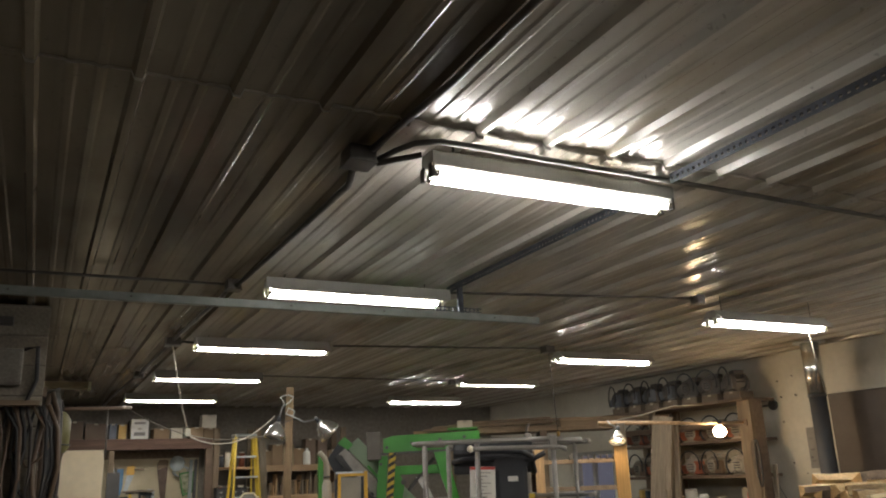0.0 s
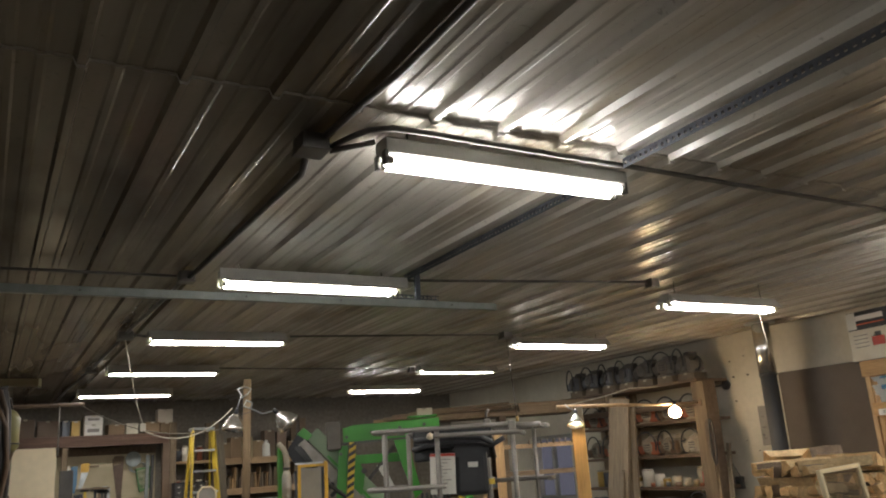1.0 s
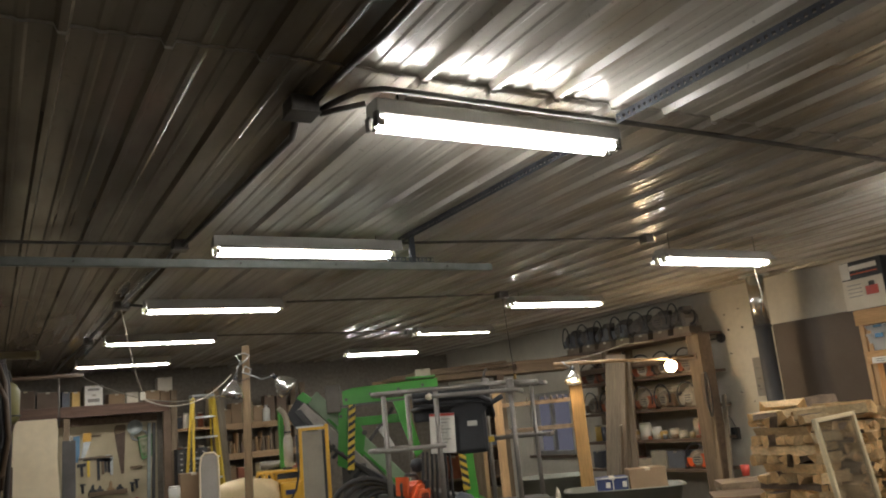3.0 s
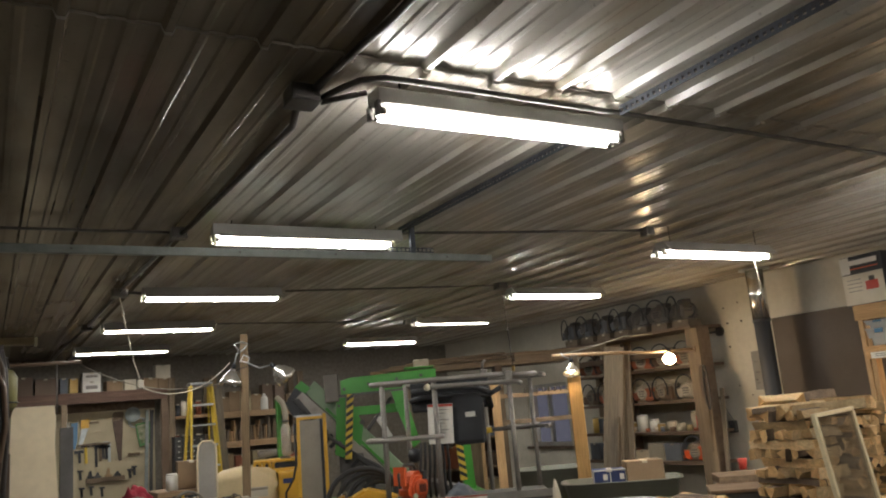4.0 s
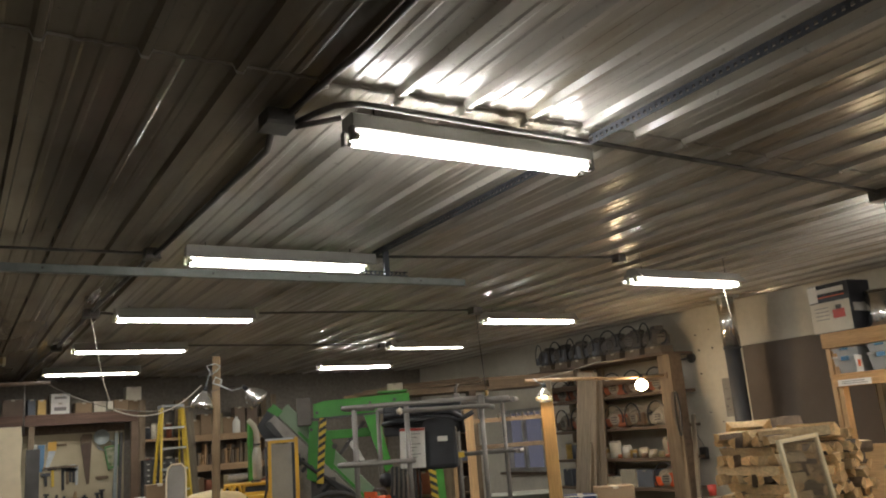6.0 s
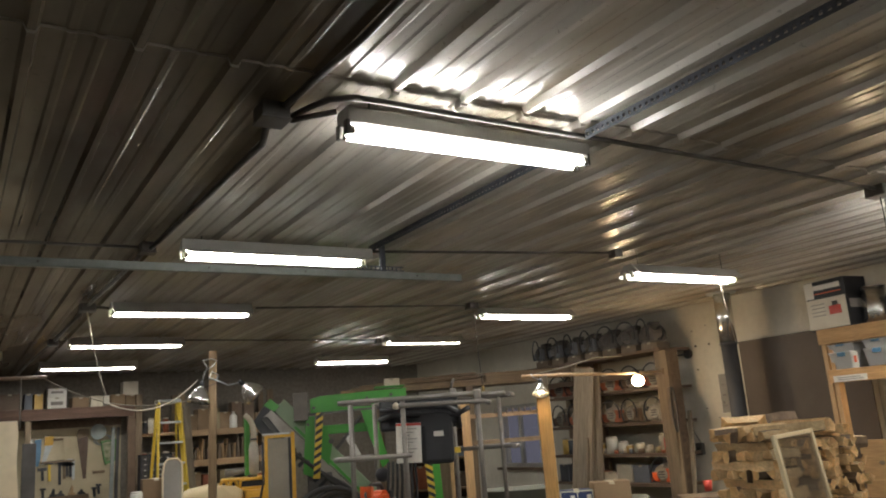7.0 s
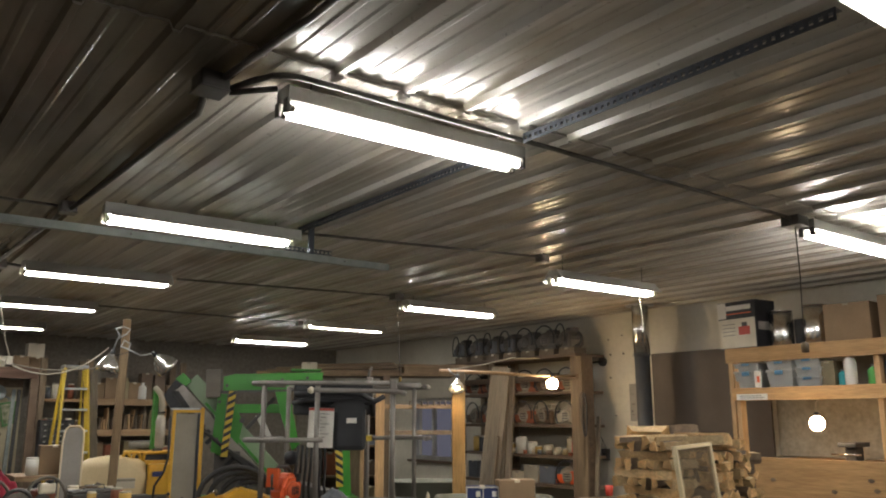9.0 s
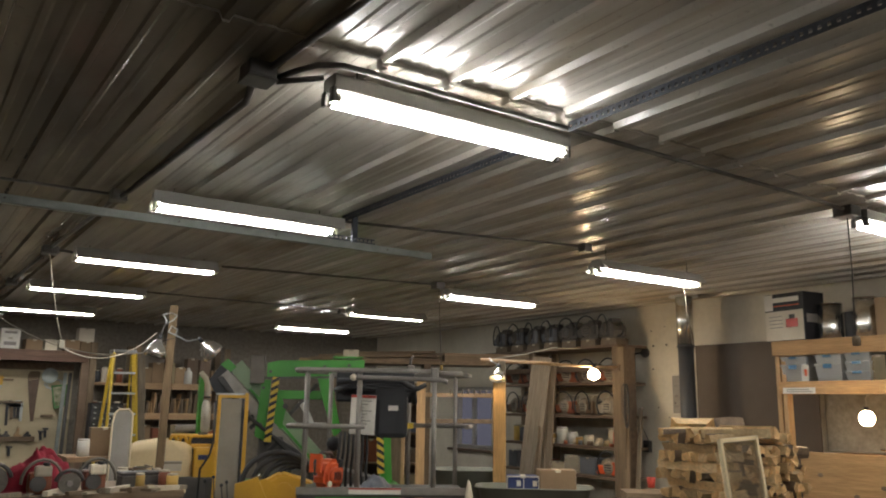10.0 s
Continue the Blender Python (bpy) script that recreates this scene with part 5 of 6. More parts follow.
for v in (-0.12, 0.66):
    tk = part("track", prism(B(), [(-0.55, 0.12), (-0.42, 0.0), (0.62, 0.0), (0.76, 0.14), (0.70, 0.40), (0.55, 0.46), (-0.4, 0.42), (-0.55, 0.28)], 0.2, L @ pose(0, v + 0.06, 0)), M_rubber, ld)
    for u in (-0.3, 0.1, 0.5):
        part("roller", tube(B(), [L @ Vector((u, v - 0.05, 0.18)), L @ Vector((u, v + 0.17, 0.18))], 0.12, 14), M_darkgrey, tk)
bm = prism(B(), [(-0.45, 0.80), (-0.44, 0.92), (-0.41, 1.02), (-0.35, 1.10), (-0.25, 1.155), (-0.04, 1.188), (0.12, 1.185), (0.26, 1.165), (0.33, 1.12), (0.345, 1.0), (0.345, 0.76)], 0.70, L @ pose(0, 0.36, 0))
bmesh.ops.bevel(bm, geom=[e for e in bm.edges if len(e.link_faces) == 2 and any(len(f.verts) > 4 for f in e.link_faces)], offset=0.10, segments=5, affect="EDGES", profile=0.5)
for f in bm.faces:
    f.smooth = True
hood = part("hood", bm, M_cream, ld, "sun-faded cream rounded hood")
part("plate", box(B(), 0.05, 0.24, -0.006, -0.001, 0.88, 0.98, L @ pose(0, 0.012, 0)), M_cardpale, hood)
part("red_band", box(B(), 0.06, 0.24, -0.0075, -0.0065, 0.95, 0.972, L @ pose(0, 0.012, 0)), M_dusty, hood)
part("hood_seam", box(B(), -0.34, 0.33, 0.02, 0.70, 0.745, 0.797, L), M_black, ld)
part("lower_skirt", box(B(), -0.38, 0.30, -0.01, 0.70, 0.66, 0.742, L, bevel=0.01), M_cream, ld)
part("cowl", box(B(), 0.352, 0.60, 0.012, 0.72, 0.66, 1.115, L, bevel=0.025), M_yellow, ld)
part("cowl_panel", box(B(), 0.37, 0.585, 0.004, 0.011, 0.70, 1.08, L, bevel=0.003), M_yellow, ld)
part("cowl_badge", box(B(), 0.40, 0.50, -0.003, 0.0035, 0.99, 1.04, L), M_blue, ld, "small blue badge")
gr = part("grille_box", box(B(), 0.10, 0.60, 0.14, 0.60, 1.10, 1.15, L, bevel=0.012), M_yellow, ld)
for u0, u1 in ((0.10, 0.175), (0.20, 0.275), (0.30, 0.58)):
    part("arch", tube(B(), [L @ Vector(p) for p in ((u0, 0.13, 1.13), (u0 + 0.008, 0.13, 1.20), (u0 + 0.03, 0.13, 1.225), (u1 - 0.03, 0.13, 1.225), (u1 - 0.008, 0.13, 1.20), (u1, 0.13, 1.13))], 0.017, 8), M_yellow, gr)
    part("slot", box(B(), u0 + 0.015, u1 - 0.015, 0.145, 0.30, 1.14, 1.205, L), M_black, gr)
part("grille_top", box(B(), 0.10, 0.59, 0.14, 0.58, 1.212, 1.238, L, bevel=0.01), M_yellow, ld)
part("seat_pad", box(B(), 0.14, 0.50, 0.62, 0.90, 1.25, 1.33, L, bevel=0.03), M_railgrey, ld)
part("seat_stem", box(B(), 0.28, 0.36, 0.68, 0.76, 0.82, 1.25, L), M_darkgrey, ld)
mf = part("muffler", lathe(B(), [(0, 0), (0.034, 0), (0.05, 0.03), (0.052, 0.28), (0.04, 0.33), (0.026, 0.35), (0, 0.35)], pose(1.90, 5.74, 1.26), 18), M_muffler, ld, "silver exhaust muffler")
part("stack_pipe", tube(B(), [(1.90, 5.74, 1.60), (1.905, 5.74, 1.70), (1.895, 5.74, 1.78), (1.87, 5.74, 1.84), (1.81, 5.74, 1.90)], 0.03, 12), M_mix[4], mf)
part("clamp", tube(B(), [(1.90, 5.74, 1.625), (1.90, 5.74, 1.645)], 0.04, 12), M_darkgrey, mf)
part("muffler_foot", box(B(), 1.84, 1.92, 5.70, 5.78, 0.8, 1.265), M_darkgrey, ld)
part("green_pole", box(B(), 1.92, 1.97, 6.08, 6.13, 0, 1.90), M_green, lift)
# cab side door
C = pose(1.85, 5.21, 0, 0, 0, -20)
dr = part("cab_door", box(B(), -0.01, 0.28, -0.02, 0.0, 0.30, 0.62, C, bevel=0.005), M_yellow, ld, "yellow cab door with a dusty pane")
part("door_stile", box(B(), -0.02, 0.012, -0.03, 0.01, 0.62, 1.66, C @ pose(0, 0, 0, 0, 0.5, 0), bevel=0.006), M_yellow, dr)
part("door_stile", box(B(), 0.262, 0.30, -0.03, 0.01, 0.30, 1.68, C, bevel=0.006), M_yellow, dr)
part("door_head", box(B(), 0.012, 0.262, -0.03, 0.01, 1.63, 1.66, C, bevel=0.005), M_yellow, dr)
part("door_cap", box(B(), -0.03, 0.25, -0.035, 0.03, 1.66, 1.678, C), M_galv, dr)
part("seal", box(B(), 0.232, 0.258, -0.026, 0.004, 0.62, 1.625, C), M_black, dr)
part("pane", box(B(), 0.02, 0.231, -0.012, -0.006, 0.64, 1.62, C), M_dustpane, dr, "dusty grey pane")
part("edge_tube", tube(B(), [C @ Vector(p) for p in ((-0.03, -0.03, 1.6), (-0.025, -0.03, 1.2), (-0.06, -0.03, 1.05), (-0.14, -0.03, 0.92), (-0.16, -0.03, 0.3))], 0.012, 8), M_black, dr)
for k, (u, h) in enumerate(((-0.06, 0.80), (0.02, 0.84), (0.10, 0.76), (0.15, 0.79))):
    lv = part("lever", tube(B(), [C @ Vector((u, -0.10, 0.60)), C @ Vector((u - 0.02, -0.14, h))], 0.007, 6), M_darkgrey, ld)
    part("knob", lathe(B(), [(0, -0.02), (0.016, -0.01), (0.018, 0.006), (0, 0.02)], Matrix.Translation(C @ Vector((u - 0.02, -0.14, h + 0.012))), 10), M_black, lv)
part("front_frame", box(B(), -0.2, 0.9, -0.16, 0.5, 0.25, 0.60, C, bevel=0.02), M_darkgrey, ld)
# bucket arms and hoses
K = pose(2.05, 4.30, 0, 0, 0, -24)
bm = prism(B(), [(-0.15, 0.0), (-0.18, 0.55), (-0.05, 0.86), (0.12, 0.95), (0.30, 0.90), (0.46, 0.84), (0.30, 0.6), (0.2, 0.2), (0.2, 0.0)], 0.34, K)
bmesh.ops.bevel(bm, geom=list(bm.edges), offset=0.025, segments=2, affect="EDGES")
bk = thing("loader_bucket", (2.05, 4.30, 0), "yellow cast bucket with a dark worn lip", "bucket")
part("bucket_shell", bm, M_yellow, bk)
part("lip", prism(B(), [(0.30, 0.84), (0.52, 0.87), (0.42, 0.70), (0.30, 0.55), (0.24, 0.6)], 0.36, K), M_darkgrey, bk)
part("cast_boss", tube(B(), [K @ Vector((0.16, -0.20, 0.80)), K @ Vector((0.16, -0.15, 0.80))], 0.07, 18), M_yellow, bk)
part("web", prism(B(), [(-0.16, 0.55), (0.30, 0.66), (0.32, 0.72), (-0.16, 0.62)], 0.05, K @ pose(0, -0.19, 0)), M_yellow, bk)
part("tooth", prism(B(), [(0.44, 0.84), (0.56, 0.88), (0.50, 0.80)], 0.06, K @ pose(0, -0.14, 0)), M_darkgrey, bk)
part("pivot_disc", tube(B(), [K @ Vector((-0.02, -0.19, 0.80)), K @ Vector((-0.02, -0.16, 0.80))], 0.10, 18), M_yellow, bk)
part("rib_plate", prism(B(), [(-0.28, 0.70), (-0.28, 0.86), (-0.08, 0.92), (0.02, 0.70)], 0.03, K @ pose(0, -0.2, 0)), M_yellow, bk)
for k in range(5):
    part("hose_fitting", tube(B(), [K @ Vector((-0.24 + k * 0.03, -0.16, 0.70 + 0.05 * k)), K @ Vector((-0.20 + k * 0.035, -0.20, 0.78 + 0.04 * k))], 0.016, 8), M_steel, bk)
hs = thing("hydraulic_hoses", (2.15, 4.52, 0), "bundle of thick black hydraulic hoses arching over the bucket", "hoses")
for k in range(4):
    r, o = 0.30 - k * 0.045, 0.05 * k
    pts = [K @ Vector((-0.24 + o * 0.6, 0.2 + 0.02 * k, 0.0))] + [K @ Vector((0.10 + o - r * 1.15 * math.cos(a), 0.20 + 0.02 * k, 0.82 + r * math.sin(a))) for a in [math.pi * j / 12 for j in range(11)]] + [K @ Vector((0.46 - o * 0.5, 0.2 + 0.02 * k, 0.4)), K @ Vector((0.42, 0.2 + 0.02 * k, 0.0))]
    part("hose", tube(B(), pts, 0.026, 10), M_rubber, hs)

# ---- lumber on the overhead rack, and upright timbers ----
lr = thing("lumber_rack", (4.6, 6.4, 0), "dark timber rack carrying planks", "rack")
G = pose(4.35, 6.55, 0, 0, 0, -29)
for u in (-0.5, 0.72):
    for v in (-0.2, 0.35):
        part("rack_post", box(B(), u, u + 0.09, v, v + 0.09, 0, 2.05, G), M_oldv, lr)
    part("bearer", box(B(), u, u + 0.09, -0.25, 0.5, 2.05, 2.12, G), M_oldy, lr)
part("lower_board", box(B(), -0.55, 1.7, -0.15, 0.45, 2.12, 2.16, G), M_oldx, lr)
rnd2 = random.Random(11)
for k in range(15):
    lay, i = divmod(k, 5)
    m = G @ pose(rnd2.uniform(-0.25, 0.2) + 0.1 * lay, -0.12 + i * 0.12, 2.161 + lay * 0.042, 0, rnd2.uniform(-0.9, 0.0) * lay, rnd2.uniform(-9, 9))
    solid("plank", box(B(), -0.75 + 0.15 * lay, 0.95 + rnd2.uniform(-0.2, 0.3), -0.05, 0.05, 0, 0.035, m, bevel=0.002), (M_oldx, M_oldx, M_greywood, M_pinex, M_oldx)[k % 5], m, "rough sawn pine plank on the overhead rack", "plank", "planks on the rack")
m = G @ pose(1.55, 0, 2.161, 0, 0, 3)
for k in range(3):
    solid("plank", box(B(), -0.55, 0.9, -0.1, 0.1, 0, 0.04, m @ pose(0, 0.02 * k, 0.041 * k), bevel=0.002), M_oldx, m @ pose(0, 0.02 * k, 0.041 * k), "dark weathered plank on the overhead rack", "plank", "planks on the rack")
carton("small_carton", G @ pose(-0.25, -0.16, 2.161, 0, 0, 90), 0.20, 0.14, 0.13, "small white carton lying among the planks", M_cardpale)
cab = thing("dark_cabinet", pose(4.32, 5.80, 0, 0, 0, -33), "tall dark open wooden cabinet behind the platform", "cabinet")
R = cab.matrix_basis
part("back", box(B(), -0.42, 0.36, 0.26, 0.28, 0, 1.86, R), M_mix[5], cab)
for u in (-0.42, 0.34):
    part("side", box(B(), u, u + 0.03, -0.1, 0.26, 0, 1.86, R, bevel=0.003), M_oldv, cab)
for z in (0.5, 0.86, 1.22, 1.58, 1.83):
    part("shelf", box(B(), -0.39, 0.34, -0.08, 0.26, z, z + 0.025, R), M_oldx, cab)
for k in range(9):
    u, z = -0.3 + (k % 3) * 0.25, (0.5255, 0.8855, 1.2455)[k // 3]
    m = R @ pose(u, 0.08, z, 0, 0, 90 + (k * 37) % 30 - 15)
    carton("small_carton", m, 0.16 + 0.02 * (k % 3), 0.16, 0.12 + 0.05 * (k * 5 % 4), "dusty small carton in the dark cabinet", M_mix[(2, 5, 1, 0, 2, 5, 5, 1, 2)[k]], group="cartons in the cabinet")
for x, y, w, h, mt in ((3.99, 5.06, 0.04, 1.92, M_pinev), (4.15, 4.94, 0.10, 1.92, M_pinev), (4.05, 5.4, 0.30, 1.88, M_oldv)):
    m = pose(x, y, 0, -2, 0, -33)
    solid("upright_timber", box(B(), -w / 2, w / 2, -0.03, 0.03, 0, h, m, bevel=0.003), mt, m, "rough timber standing on end behind the platform", "timber", "upright timbers")
tr = thing("notched_rail", (4.5, 4.95, 0), "horizontal notched wooden rail on two legs", "rail")
N = pose(4.5, 4.93, 0, 0, 0, -34)
part("rail", box(B(), -0.34, 0.65, -0.02, 0.02, 1.68, 1.73, N, bevel=0.003), M_pinex, tr)
for k in range(8):
    part("peg", tube(B(), [N @ Vector((0.05 + k * 0.07, -0.02, 1.72)), N @ Vector((0.05 + k * 0.07, -0.06, 1.77))], 0.008, 6), M_oldv, tr)
part("lower_rail", box(B(), -0.34, 0.65, -0.02, 0.02, 1.38, 1.43, N, bevel=0.003), M_oldx, tr)
for u in (-0.34, 0.60):
    part("leg", box(B(), u, u + 0.05, 0.021, 0.06, 0, 1.73, N), M_oldv, tr)

# ---- far wall: tool board, shelves, ladder ----
tbd = thing("tool_board", (0.65, 10.5, 0), "cream board hung with hand tools", "tool board")
part("board", box(B(), -0.9, 1.36, 10.55, 10.58, 0.55, 2.08), M_peg, tbd)


def tool(name, parts, label):
    t = thing(name, (parts[0][1][0], 10.52, parts[0][1][2]), label, "hand tool", "tools on the board")
    for n, p, q, r, mt in parts:
        part(n, beam(B(), (p[0], 10.528, p[2]), (q[0], 10.528, q[2]), 0.03, r), mt, t)
    return t


part("top_strip", box(B(), -0.9, 1.36, 10.53, 10.549, 2.03, 2.139), M_oldy, tbd, "dark strip above the board")
rail = thing("tool_rail", (0.47, 10.52, 1.53), "thin dark rail of hooks on the cream board", "rail")
part("rail", box(B(), 0.24, 0.70, 10.50, 10.549, 1.535, 1.56), M_oldx, rail)
for k in range(9):
    part("hook", tube(B(), [(0.27 + k * 0.05, 10.50, 1.548), (0.27 + k * 0.05, 10.46, 1.556)], 0.006, 6), M_darkgrey, rail)
HAMMERS = ((0.36, 1.535, 0.26, M_ladder), (0.50, 1.54, 0.33, M_black), (0.27, 1.45, 0.16, M_black), (0.60, 1.50, 0.18, M_darkgrey), (0.645, 1.49, 0.18, M_black), (0.56, 1.51, 0.22, M_oldx))
for x, z, h, mt in HAMMERS:
    tool("hammer", (("handle", (x, 0, z - 0.02), (x + 0.008, 0, z - h), 0.036, mt), ("head", (x - 0.065, 0, z), (x + 0.06, 0, z + 0.006), 0.05, M_black)), "hammer with a dark head hanging on the cream board")
tool("square", (("blade", (0.69, 0, 1.56), (0.69, 0, 1.27), 0.035, M_galv), ("stock", (0.60, 0, 1.555), (0.675, 0, 1.555), 0.035, M_galv)), "grey steel square hanging on the cream board")
saw = thing("hand_saw", (0.82, 10.52, 1.27), "rusty tapered hand saw hanging on the cream board", "hand tool", "tools on the board")
part("blade", prism(B(), [(0.735, 1.86), (0.89, 1.90), (0.865, 1.27), (0.825, 1.27)], 0.012, pose(0, 10.53, 0)), M_saw, saw)
part("handle", prism(B(), [(0.735, 1.863), (0.89, 1.903), (0.90, 1.99), (0.86, 2.01), (0.76, 2.005), (0.73, 1.95)], 0.03, pose(0, 10.53, 0)), M_oldx, saw)
saw = thing("panel_saw", (0.34, 10.52, 1.52), "saw with a yellow handle and a grey blade on the board", "hand tool", "tools on the board")
part("blade", prism(B(), [(0.30, 1.79), (0.40, 1.79), (0.30, 1.53), (0.255, 1.52)], 0.012, pose(0, 10.53, 0)), M_galv, saw)
part("handle", prism(B(), [(0.285, 1.792), (0.40, 1.792), (0.415, 1.90), (0.39, 1.93), (0.29, 1.92)], 0.03, pose(0, 10.53, 0)), M_yellow, saw)
solid("wood_ledge", box(B(), 0.40, 0.54, 10.50, 10.549, 1.855, 1.885), M_oldx, (0.47, 10.52, 1.855), "short wooden ledge on the cream board", "ledge")
solid("wood_ledge", box(B(), 0.96, 1.125, 10.50, 10.549, 1.33, 1.37), M_oldx, (1.04, 10.52, 1.33), "short wooden ledge on the cream board", "ledge")
pln = thing("plane_shelf", (0.63, 10.5, 0.98), "narrow wooden shelf holding planes on the tool board", "shelf")
part("shelf", box(B(), 0.36, 0.90, 10.45, 10.549, 0.985, 1.05), M_oldx, pln)
for k, (x, h) in enumerate(((0.42, 0.11), (0.52, 0.08), (0.67, 0.13), (0.80, 0.07))):
    bm = prism(B(), [(x - 0.05, 1.0505), (x + 0.05, 1.0505), (x + 0.045, 1.08), (x + 0.02, 1.085), (x + 0.015, 1.05 + h), (x - 0.01, 1.05 + h), (x - 0.03, 1.09), (x - 0.05, 1.08)], 0.05, pose(0, 10.48, 0))
    solid("hand_plane", bm, (M_black, M_darkgrey, M_pinex, M_black)[k], (x, 10.48, 1.0505), "small old hand plane on its shelf", "hand plane", "hand planes")
for x, z in ((0.28, 1.17), (0.43, 0.93), (0.58, 0.90), (0.98, 1.12), (1.04, 1.16), (0.30, 0.92)):
    tool("clamp", (("bar", (x, 0, z), (x + 0.01, 0, z - 0.13), 0.035, M_black), ("jaw", (x - 0.035, 0, z), (x + 0.045, 0, z - 0.004), 0.03, M_darkgrey)), "dark iron clamp hanging on the cream board")
solid("blue_shield", prism(B(), [(0.154, 1.885), (0.245, 1.89), (0.24, 1.62), (0.215, 1.495), (0.165, 1.50)], 0.05, pose(0, 10.52, 0)), M_ltblue, (0.2, 10.52, 1.495), "blue plastic guard hanging on the cream board", "guard")
solid("paper_tag", box(B(), 0.072, 0.142, 10.53, 10.545, 1.794, 1.897), M_paper, (0.1, 10.53, 1.794), "small white paper tag on the cream board", "tag")
bag = thing("garden_bag", (1.15, 10.5, 1.44), "green and cream leafy bag hanging on the board", "bag")
part("bag_body", prism(B(), [(1.06, 1.80), (1.28, 1.83), (1.275, 1.50), (1.13, 1.445), (1.10, 1.56)], 0.06, pose(0, 10.5, 0)), M_bagedge, bag)
part("print", prism(B(), [(1.08, 1.77), (1.26, 1.80), (1.255, 1.53), (1.145, 1.49), (1.12, 1.57)], 0.004, pose(0, 10.467, 0)), M_leafbag, bag, "leafy printed face")
disc = thing("steel_pan", (1.015, 10.5, 1.83), "round grey steel pan hanging on the board", "pan")
part("pan_body", lathe(B(), [(0, 0.0), (0.085, 0.0), (0.112, 0.03), (0.116, 0.03), (0.09, -0.006), (0, -0.006)], pose(1.015, 10.46, 1.945, 90, 0, 0), 24), M_channel, disc)
solid("coiled_wire", tube(B(), [(1.10 + (0.09 + 0.002 * k) * math.cos(a), 10.49, 1.82 + 0.075 * math.sin(a)) for k, a in enumerate([k * 0.4 for k in range(32)])], 0.008, 6), M_galv, (1.10, 10.49, 1.74), "coil of grey wire hanging on the board", "coil")
for x, w, mt in ((1.24, 0.05, M_channel), (1.31, 0.045, M_darkgrey)):
    m = pose(x - 0.06, 10.40, 0, -2, 1.6, 0)
    solid("long_bar", box(B(), -w / 2, w / 2, -0.015, 0.015, 0, 2.0, m), mt, m, "long dull bar leaning on the tool board", "bar", "long bars")

fs = thing("wall_shelf", (0.3, 10.2, 0), "long dark timber shelf along the far wall", "shelf")
part("shelf_board", box(B(), -1.85, 1.56, 10.0, 10.59, 2.22, 2.26), M_oldx, fs)
part("front_beam", box(B(), -1.85, 1.45, 9.96, 10.0, 2.14, 2.30, bevel=0.004), M_redbeam, fs)
part("post", box(B(), 1.36, 1.47, 9.965, 10.06, 0, 2.139, bevel=0.004), M_mix[5], fs)
part("post", box(B(), -0.02, 0.06, 9.97, 10.05, 0, 2.139, bevel=0.004), M_oldv, fs)
rnd3 = random.Random(4)
GOODS = (("brown cardboard box on the far shelf", M_card), ("dusty dark box on the far shelf", M_mix[5]), ("khaki box on the far shelf", M_mix[1]), ("brown tin box on the far shelf", M_card), ("grey carton on the far shelf", M_mix[2]))
FAR = ((-1.68, -1.30, 0.26, 5), (-1.27, -0.98, 0.34, 5), (-0.95, -0.66, 0.24, 7), (-0.63, -0.38, 0.30, 5), (-0.356, -0.073, 0.27, 5), (-0.037, 0.076, 0.265, 2), (0.081, 0.202, 0.255, 3), (0.588, 0.824, 0.19, 7), (0.839, 1.012, 0.20, 4), (1.123, 1.334, 0.21, 7))
for x0, x1, h, c in FAR:
    lb = {5: "dusty dark box on the far shelf", 7: "brown cardboard box on the far shelf", 2: "dark slate box on the far shelf", 3: "yellow carton on the far shelf", 4: "pale grey carton on the far shelf"}[c]
    c1 = carton("shelf_box", pose((x0 + x1) / 2, 10.20, 2.2605, 0, 0, 90 + rnd3.uniform(-3, 3)), x1 - x0 - 0.006, 0.3, h, lb, M_card if c == 7 else M_mix[c], group="boxes on the far shelf")
for z, h in ((2.2605, 0.20), (2.461, 0.13)):
    c1 = carton("shelf_box", pose(0.39, 10.18, z, 0, 0, 90), 0.25, 0.26, h, "white printed carton on the far shelf", M_paper, group="boxes on the far shelf")
    part("print", box(B(), 0.31, 0.47, 10.045, 10.049, z + h * 0.45, z + h * 0.7), M_grey, c1)
c1 = carton("shelf_box", pose(1.42, 10.24, 2.4625, 0, 0, 90), 0.22, 0.24, 0.20, "white carton on a brown box on the far shelf", M_cardpale, group="boxes on the far shelf")
c1 = carton("shelf_box", pose(1.445, 10.24, 2.2605, 0, 0, 90), 0.20, 0.26, 0.20, "brown cardboard box on the far shelf", M_card, group="boxes on the far shelf")
# shelving unit beyond the ladder
us = thing("wood_shelves", (2.6, 10.2, 0), "pine shelves stuffed with wood offcuts", "shelves")
for x in (1.48, 2.12, 3.55):
    part("post", box(B(), x, x + 0.09, 10.0, 10.05, 0, 2.45), M_oldv, us)
    part("back_post", box(B(), x, x + 0.09, 10.5, 10.55, 0, 2.45), M_oldv, us)
for z in (0.6, 1.0, 1.40, 1.86):
    part("shelf_board", box(B(), 1.48, 3.64, 10.055, 10.495, z - 0.04, z), M_pinex, us)
    part("shelf_edge", box(B(), 2.2, 3.64, 9.97, 9.999, z - 0.09, z + 0.005), M_pinex, us)
